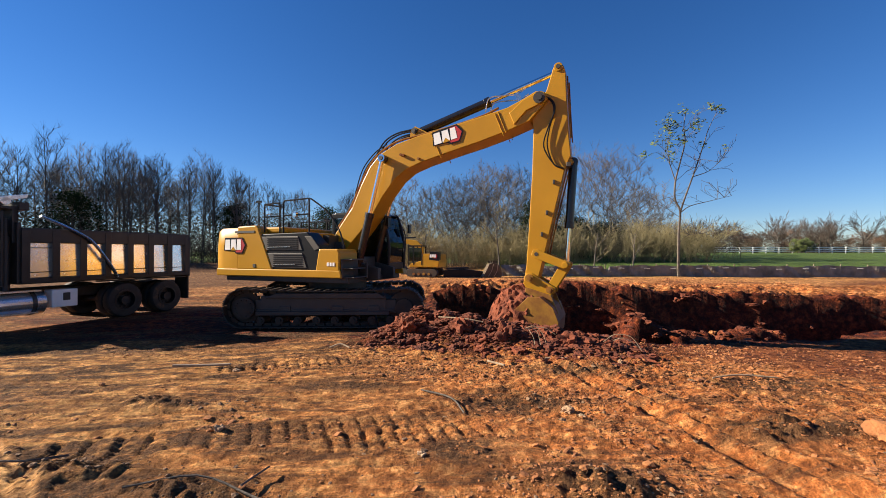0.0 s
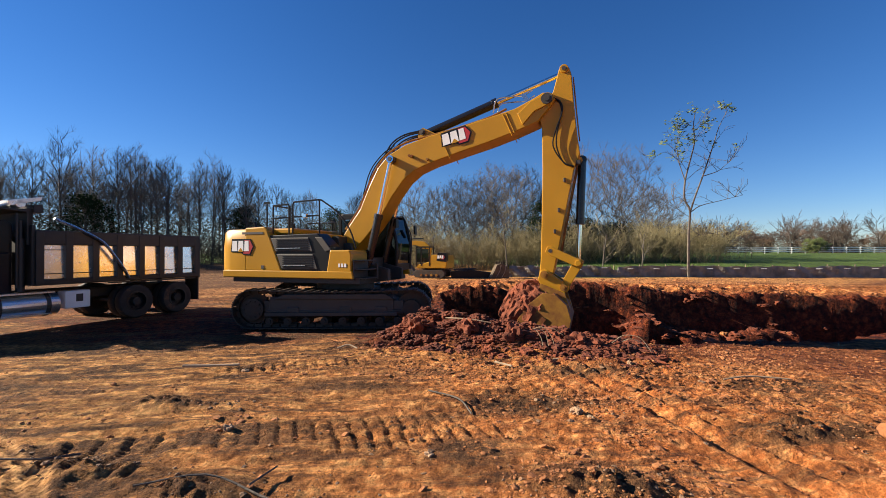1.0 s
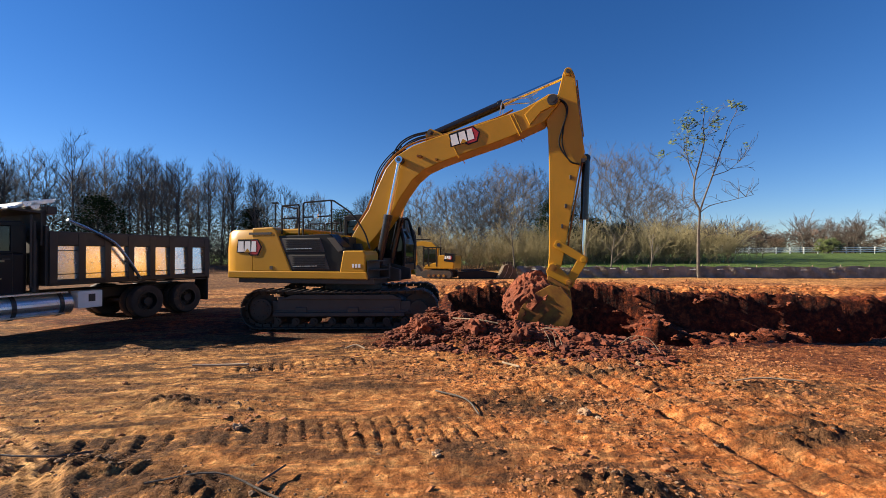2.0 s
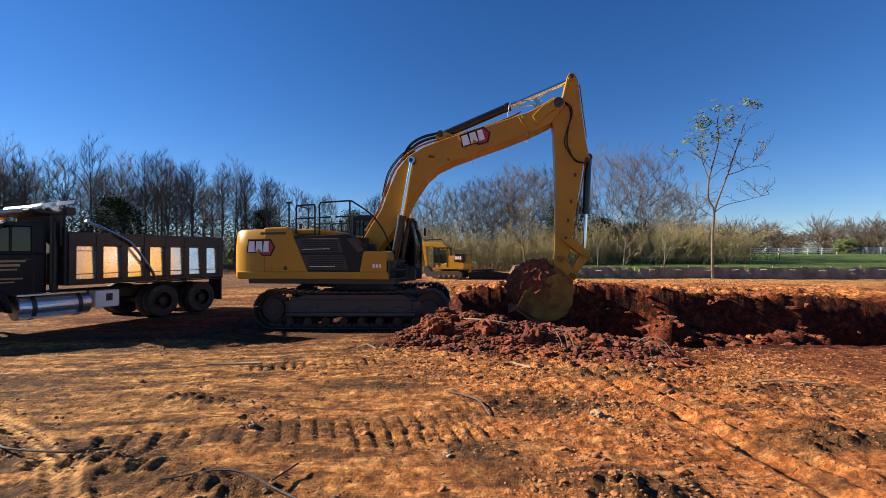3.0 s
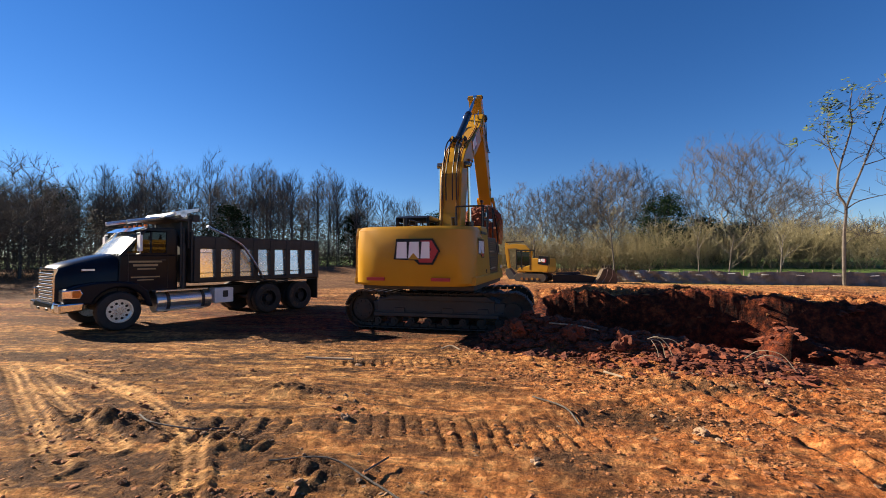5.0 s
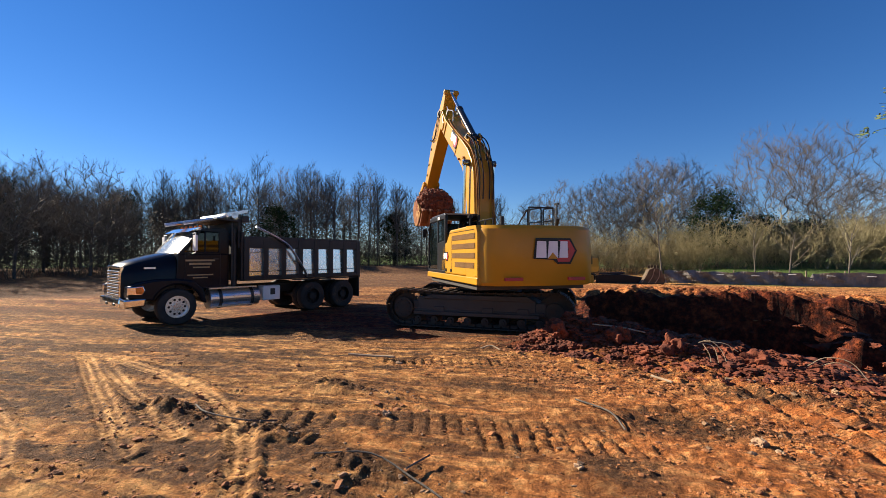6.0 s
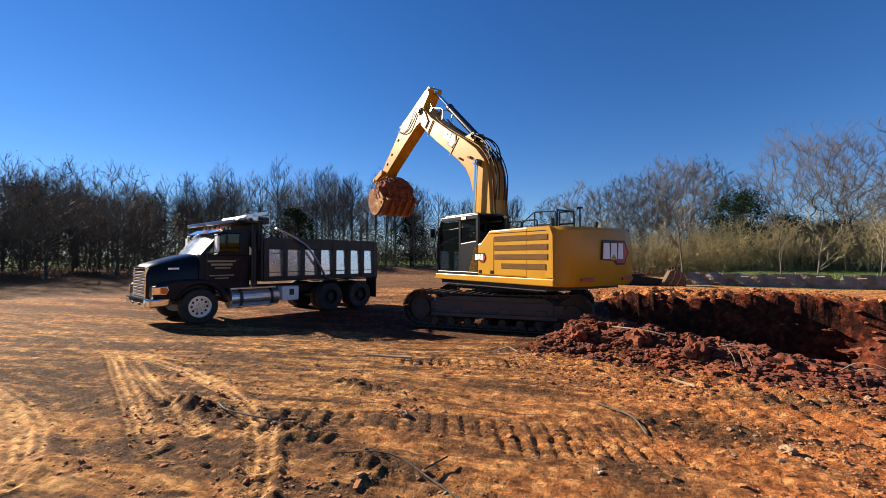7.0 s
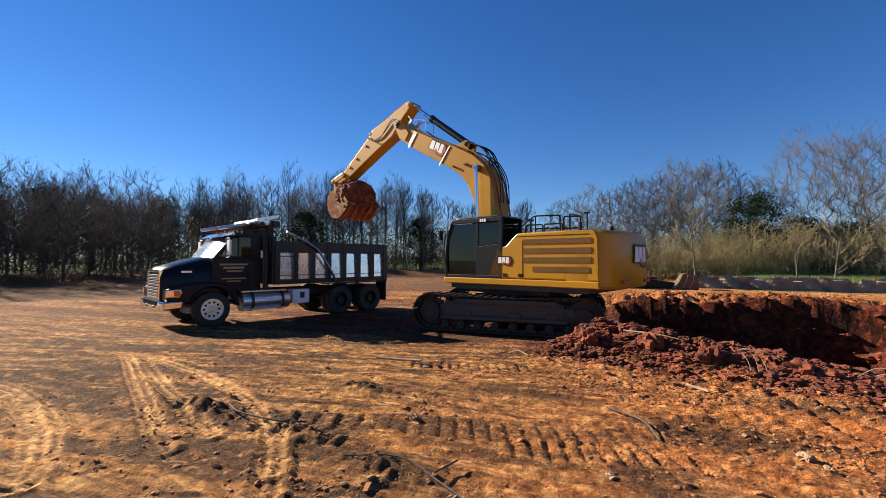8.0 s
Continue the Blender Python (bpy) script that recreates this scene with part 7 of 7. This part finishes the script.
def small_excavator():
    ob = thing("compact_excavator", pose(-1.35, 33.0, ground_z(-1.35, 33.0), 0, 0, 163), "small yellow excavator with its boom folded down", "excavator")
    # x forward, folded boom in front
    for s in (-1, 1):
        bm = empty_bm()
        prism(bm, arch(0.95, 0.3, 0.29, -90, 90, 8) + arch(-0.95, 0.3, 0.29, 90, 270, 8), s * 0.55, s * 0.98)
        tr = part("track", bm, TRACKSTEEL, ob, "dusty rubber track", bevel=0.02)
        bm = empty_bm()
        for k in range(4):
            cyl(bm, (-0.6 + 0.4 * k, s * 0.98, 0.22), (-0.6 + 0.4 * k, s * 1.01, 0.22), 0.1, seg=12)
        part_each("roller", bm, YELLOW_WORN, tr)
    bm = empty_bm()
    box(bm, (0, 0, 0.6), (1.0, 1.0, 0.2))
    part("undercarriage", bm, GREY, ob)
    bm = empty_bm()
    prism(bm, [(-1.35, 0.72), (-1.42, 1.1), (-1.35, 1.72), (-0.15, 1.75), (0.0, 1.2), (0.9, 1.0), (1.0, 0.72)], -1.0, 1.0)
    body = part("body", bm, YELLOW, ob, "yellow body with a dark counterweight panel", bevel=0.05)
    bm = empty_bm()
    prism(bm, [(-1.4, 1.2), (-1.4, 1.85), (-0.72, 1.9), (-0.62, 1.3)], 0.55, 1.012)
    part("rear_panel", bm, BLACK, ob)
    decal("decal", ob, Matrix.Translation((-1.0, 1.02, 1.55)) @ Matrix.Rotation(math.pi, 4, "Z"), 0.62, 0.36)
    bm = empty_bm()
    for x in (-0.05, 0.6, 1.0):
        for y in (0.12, 0.98):
            box(bm, (x, y, 1.6), (0.07, 0.07, 1.4))
    box(bm, (0.45, 0.55, 2.32), (1.15, 0.95, 0.1))
    part("cab_frame", bm, BLACK, ob)
    bm = empty_bm()
    box(bm, (0.28, 0.99, 1.7), (0.55, 0.012, 1.0))
    box(bm, (0.8, 0.99, 1.7), (0.3, 0.012, 1.0))
    part("cab_glass", bm, GLASS, ob).visible_shadow = False
    bm = empty_bm()
    prism(bm, [(0.3, 1.7), (0.2, 2.3), (0.75, 2.75), (1.5, 2.85), (2.35, 2.75), (2.3, 2.45), (1.5, 2.5), (0.9, 2.25), (0.7, 1.6)], -0.45, -0.15)
    part("boom", bm, YELLOW, ob, bevel=0.02)
    bm = empty_bm()
    prism(bm, [(2.45, 2.95), (2.2, 2.9), (2.15, 2.3), (2.02, 0.9), (2.2, 0.85), (2.45, 2.3)], -0.4, -0.2)
    part("stick", bm, YELLOW, ob, bevel=0.02)
    bm = empty_bm()
    cyl(bm, (0.9, -0.3, 3.0), (2.4, -0.3, 2.98), 0.05, seg=10)
    cyl(bm, (2.5, -0.3, 2.6), (2.35, -0.3, 1.2), 0.045, seg=10)
    part("cylinder", bm, BLACK, ob)
    bm = empty_bm()
    prism(bm, [(2.0, 0.95), (2.3, 0.9), (2.3, 0.45), (2.05, 0.1), (1.65, 0.1), (1.5, 0.3), (1.7, 0.6)], -0.55, -0.05)
    part("bucket", bm, GREY, ob, bevel=0.02)


small_excavator()


def loose_bucket():
    x, y = 3.55, 32.2
    ob = thing("bucket_attachment", pose(x, y, ground_z(x, y), 0, 0, 0), "worn brown digging bucket lying on the bank", "bucket")
    outer = [(-0.75, 0.0), (-0.45, 0.45), (-0.2, 0.95), (0.15, 1.1), (0.5, 1.0), (0.75, 0.65), (0.82, 0.25), (0.75, 0.0)]
    rust = material("rusty_bucket", ((0.065, 0.045, 0.024), (0.125, 0.085, 0.045)), 0.7, 0.2, 3, 0.3, 30)
    bm = empty_bm()
    prism(bm, outer, -0.6, 0.6)
    part("shell", bm, rust, ob, bevel=0.03)
    for k in range(3):
        bm = empty_bm()
        yy = -0.61 + 0.0 * k
        tube(bm, smooth_path([(-0.62 + 0.42 * k, yy, 0.08), (-0.35 + 0.4 * k, yy, 0.5), (-0.15 + 0.32 * k, yy, 0.95)], 3), 0.028, 5)
        part("rib", bm, WOOD, ob)
    for k in range(4):
        bm = empty_bm()
        box(bm, (-0.12 + 0.2 * k, -0.3 + 0.2 * k, 1.14), (0.14, 0.1, 0.2))
        part("tooth", bm, rust, ob)


loose_bucket()
dark = thing("beam_attachment", pose(1.35, 32.6, ground_z(1.35, 32.6)), "long dark steel arm lying on the bank", "attachment")
bm = empty_bm()
prism(bm, [(-1.3, -0.05), (-1.35, 0.5), (0.2, 0.62), (1.7, 0.42), (1.75, -0.05)], -0.3, 0.3)
part("arm", bm, BLACK, dark, bevel=0.03)
bm = empty_bm()
cyl(bm, (-1.1, 0, 0.62), (0.6, 0, 0.7), 0.07, seg=12)
part("cylinder", bm, GREY, dark)


# ---- clods, stones, roots and sticks ----
CLODM = material("orange_clods", ((0.20, 0.072, 0.024), (0.40, 0.16, 0.052)), 0.95, 0, 2.2, 0.7, 40)
REDCLOD = material("red_clods", ((0.075, 0.016, 0.006), (0.20, 0.048, 0.016)), 0.95, 0, 2.0, 1.0, 22)
DARKCRUMB = material("dark_crumbs", ((0.13, 0.075, 0.042), (0.27, 0.16, 0.085)), 0.95, 0, 2.0, 0.8, 40)
STONE = material("pale_stone", ((0.26, 0.16, 0.09), (0.40, 0.26, 0.15)), 0.85, 0, 6, 0.5, 30)
ROOTM = material("pale_roots", ((0.24, 0.17, 0.10), (0.38, 0.29, 0.19)), 0.8, 0, 8, 0.2, 40)

UNIT = []
for k in range(14):
    bm = empty_bm()
    clod_mesh(bm, (0, 0, 0), 1.0, 900 + k, 0.75, 1 if k % 2 else 3, 0.7)
    UNIT.append((np.array([v.co[:] for v in bm.verts]), np.array([[l.vert.index for l in f.loops] for f in bm.faces])))
    bm.free()


def scatter(name, label, places, sizes, mat, seed):
    rn = np.random.default_rng(seed)
    places = np.array(places)
    z = ground_height(places[:, 0], places[:, 1])
    V, F, base = [], [], 0
    for (x, y), zz, s in zip(places, z, sizes):
        uv, uf = UNIT[2 * rn.integers(0, 7)] if s > 0.06 else UNIT[1 + 2 * rn.integers(0, 6)]
        a = rn.random() * 6.283
        ca, sa = math.cos(a), math.sin(a)
        st = rn.uniform(0.7, 1.35, 3)
        p = uv * st * s
        p = np.stack([p[:, 0] * ca - p[:, 1] * sa + x, p[:, 0] * sa + p[:, 1] * ca + y, p[:, 2] * 0.6 + zz + s * 0.08], 1)
        V.append(p)
        F.append(uf + base)
        base += len(p)
    V, F = np.concatenate(V), np.concatenate(F)
    ob = mesh_from(name, V.tolist(), F.tolist(), mat)
    return tagged(ob, label, "clods", kind="stuff")


rn = np.random.default_rng(12)
# crumbs over the trodden ground, thicker where it is churned
P, S = [], []
while len(P) < 11000:
    x, y = rn.uniform(-9.5, 8.0), rn.uniform(2.2, 9.6)
    clump = float(vnoise(np.array([x]), np.array([y]), 1.1)[0]) + 0.6 * float(vnoise(np.array([x + 20]), np.array([y]), 0.4)[0])
    dens = 0.03 + 0.12 * (x > 0.2) + (0.9 if x > -1 else 0.5) * max(0.0, min(1.0, 2.2 * clump - 0.3))
    if x < -4 and rn.random() < 0.55:
        continue
    if rn.random() < dens:
        P.append((x, y))
        S.append(min(0.055, 0.008 + 0.008 * rn.exponential()))
scatter("clay_crumbs", "loose orange clay crumbs on the ground", P, S, CLODM, 1)
P, S = [], []
for cx, cy, sx, sy, n in ((-2.75, 5.35, 0.3, 0.16, 90), (-3.2, 3.75, 0.4, 0.14, 130), (-5.0, 3.7, 0.7, 0.25, 150), (-1.9, 3.3, 0.45, 0.2, 130), (1.3, 3.35, 0.45, 0.25, 160), (3.9, 4.6, 0.6, 0.3, 120), (-0.6, 4.0, 0.8, 0.5, 90), (1.3, 5.4, 0.7, 0.35, 120), (-6.2, 3.2, 0.6, 0.3, 100), (2.4, 6.6, 0.8, 0.3, 120)):
    for k in range(n // 2):
        P.append((rn.normal(cx, sx), rn.normal(cy, sy)))
        S.append(min(0.04, 0.007 + 0.008 * rn.exponential()))
scatter("dark_crumbs", "dark dried crumbs in patches on the clay", P, S, DARKCRUMB, 2)
P, S = [], []
while len(P) < 4200:
    t = rn.random() * 4.9
    x = np.interp(t, [0, 0.85, 1.75, 2.65, 3.55, 4.9], [-1.3, -0.3, 0.55, 1.4, 2.2, 3.4]) + rn.normal(0, 0.25)
    y = np.interp(t, [0, 0.85, 1.75, 2.65, 3.55, 4.9], [9.5, 9.45, 9.1, 8.75, 8.45, 8.1]) + rn.normal(-0.12, 0.48)
    P.append((x, y))
    S.append(min(0.13, 0.015 + 0.024 * rn.exponential()))
scatter("spoil_clods", "broken red clods on the spoil ridge", P, S, REDCLOD, 3)
P, S = [], []
while len(P) < 900:
    x, y = rn.uniform(-1, 19), rn.uniform(14.5, 31)
    P.append((x, y))
    S.append(min(0.16, 0.02 + 0.03 * rn.exponential()))
scatter("bank_clods", "rough clods on the bank beyond the pit", P, S, CLODM, 4)
P, S = [], []
while len(P) < 900:
    x, y = rn.uniform(1, 15), rn.uniform(5.5, 19)
    if float(pit_depth(np.array([x]), np.array([y]))[0]) > 0.02:
        P.append((x, y))
        S.append(min(0.22, 0.04 + 0.05 * rn.exponential()))
scatter("pit_clods", "red clods on the pit floor and walls", P, S, REDCLOD, 5)


def stone(name, x, y, r, mat, label, seed, squash=0.7):
    bm = empty_bm()
    clod_mesh(bm, (0, 0, 0), r, seed, squash, 4, 0.75)
    ob = part(name, bm, mat, smooth=True)
    ob.matrix_world = pose(x, y, ground_z(x, y) + r * squash * 0.45, 0, 0, seed * 40)
    return tagged(ob, label, "stone", "stones on the clay")


stone("stone", 1.49, 5.08, 0.065, STONE, "pale angular stone on the clay", 1)
stone("stone", 1.62, 4.95, 0.035, STONE, "small pale stone on the clay", 2)
stone("stone", -3.3, 6.85, 0.05, STONE, "pale flat stone beside a stick", 3, 0.4)
stone("stone", 2.9, 7.0, 0.05, STONE, "pale stone at the pit's edge", 4)
stone("stone", -0.2, 4.1, 0.03, STONE, "small pale stone on the clay", 5)
stone("stone", -2.4, 4.6, 0.05, STONE, "small brown stone on the clay", 6)
stone("clay_boulder", 1.22, 8.3, 0.20, REDCLOD, "rounded orange-red clay boulder on the spoil", 7, 0.85)
stone("clay_boulder", -0.75, 9.0, 0.17, REDCLOD, "split slab of red clay on the spoil", 8, 1.1)
stone("clay_boulder", 2.35, 8.0, 0.17, REDCLOD, "crumbling red clay lump on the spoil", 9, 0.8)
stone("clay_boulder", 0.35, 8.75, 0.18, REDCLOD, "torn orange clay lump on the spoil", 10, 1.1)
stone("clay_boulder", 4.45, 4.15, 0.2, CLODM, "rounded orange clay lump on the ground", 11, 0.7)


def sticks(name, label, strands, mat, r):
    ob = None
    bm = empty_bm()
    for pts in strands:
        p = [Vector((x, y, ground_z(x, y) + h)) for x, y, h in pts]
        tube(bm, smooth_path(p, 4), r, 6)
    ob = part(name, bm, mat)
    return tagged(ob, label, "stick")


sticks("root_cluster", "pale bare roots hanging over the spoil", [[(1.55, 8.05, 0.28), (1.7, 8.0, 0.36), (1.85, 7.95, 0.22), (1.92, 7.9, 0.03)], [(1.55, 8.05, 0.28), (1.75, 8.0, 0.3), (1.8, 7.9, 0.05)], [(1.6, 8.05, 0.3), (1.9, 8.0, 0.34), (2.08, 7.95, 0.2)], [(1.6, 8.05, 0.28), (1.68, 7.95, 0.16), (1.7, 7.9, 0.0)]], ROOTM, 0.006)
sticks("root_cluster", "pale roots at the pit's edge", [[(2.95, 7.9, 0.06), (3.15, 7.85, 0.24), (3.4, 7.75, 0.2), (3.55, 7.65, 0.03)], [(3.05, 7.9, 0.05), (3.3, 7.8, 0.17), (3.6, 7.75, 0.05)]], ROOTM, 0.006)
sticks("branch", "dry branch lying on the clay", [[(-4.35, 6.9, 0.05), (-3.9, 6.95, 0.05), (-3.45, 6.95, 0.06)]], WOOD, 0.022)
sticks("branch", "pale splintered stick by the spoil", [[(1.75, 7.35, 0.03), (2.1, 7.3, 0.04)]], ROOTM, 0.02)
sticks("branch", "pale splintered stick by the spoil", [[(0.75, 7.25, 0.03), (1.0, 7.05, 0.03)]], ROOTM, 0.018)
sticks("branch", "pale splintered stick by the spoil", [[(-0.1, 8.95, 0.2), (0.4, 8.7, 0.25), (0.8, 8.6, 0.15)]], ROOTM, 0.014)
sticks("branch", "thin root snaking over the clay", [[(-4.6, 3.9, 0.03), (-4.2, 3.7, 0.05), (-3.7, 3.75, 0.03), (-3.45, 3.95, 0.03)]], BARK_DARK, 0.010)
sticks("branch", "thin root snaking over the clay", [[(-2.5, 3.35, 0.03), (-2.0, 3.5, 0.06), (-1.5, 3.35, 0.03), (-1.2, 3.2, 0.02)], [(-1.6, 3.4, 0.05), (-1.5, 3.7, 0.08)]], BARK_DARK, 0.009)
sticks("branch", "short dry twig on the clay", [[(3.9, 6.2, 0.03), (4.3, 6.25, 0.06), (4.8, 6.15, 0.03)]], ROOTM, 0.012)
sticks("branch", "short dry twig on the clay", [[(-2.2, 8.3, 0.03), (-2.0, 8.35, 0.08), (-1.8, 8.25, 0.03)]], ROOTM, 0.015)
sticks("branch", "dark crooked root on the clay", [[(-0.3, 5.9, 0.02), (0.1, 5.5, 0.04), (0.25, 5.1, 0.02)]], BARK_DARK, 0.011)


motions()
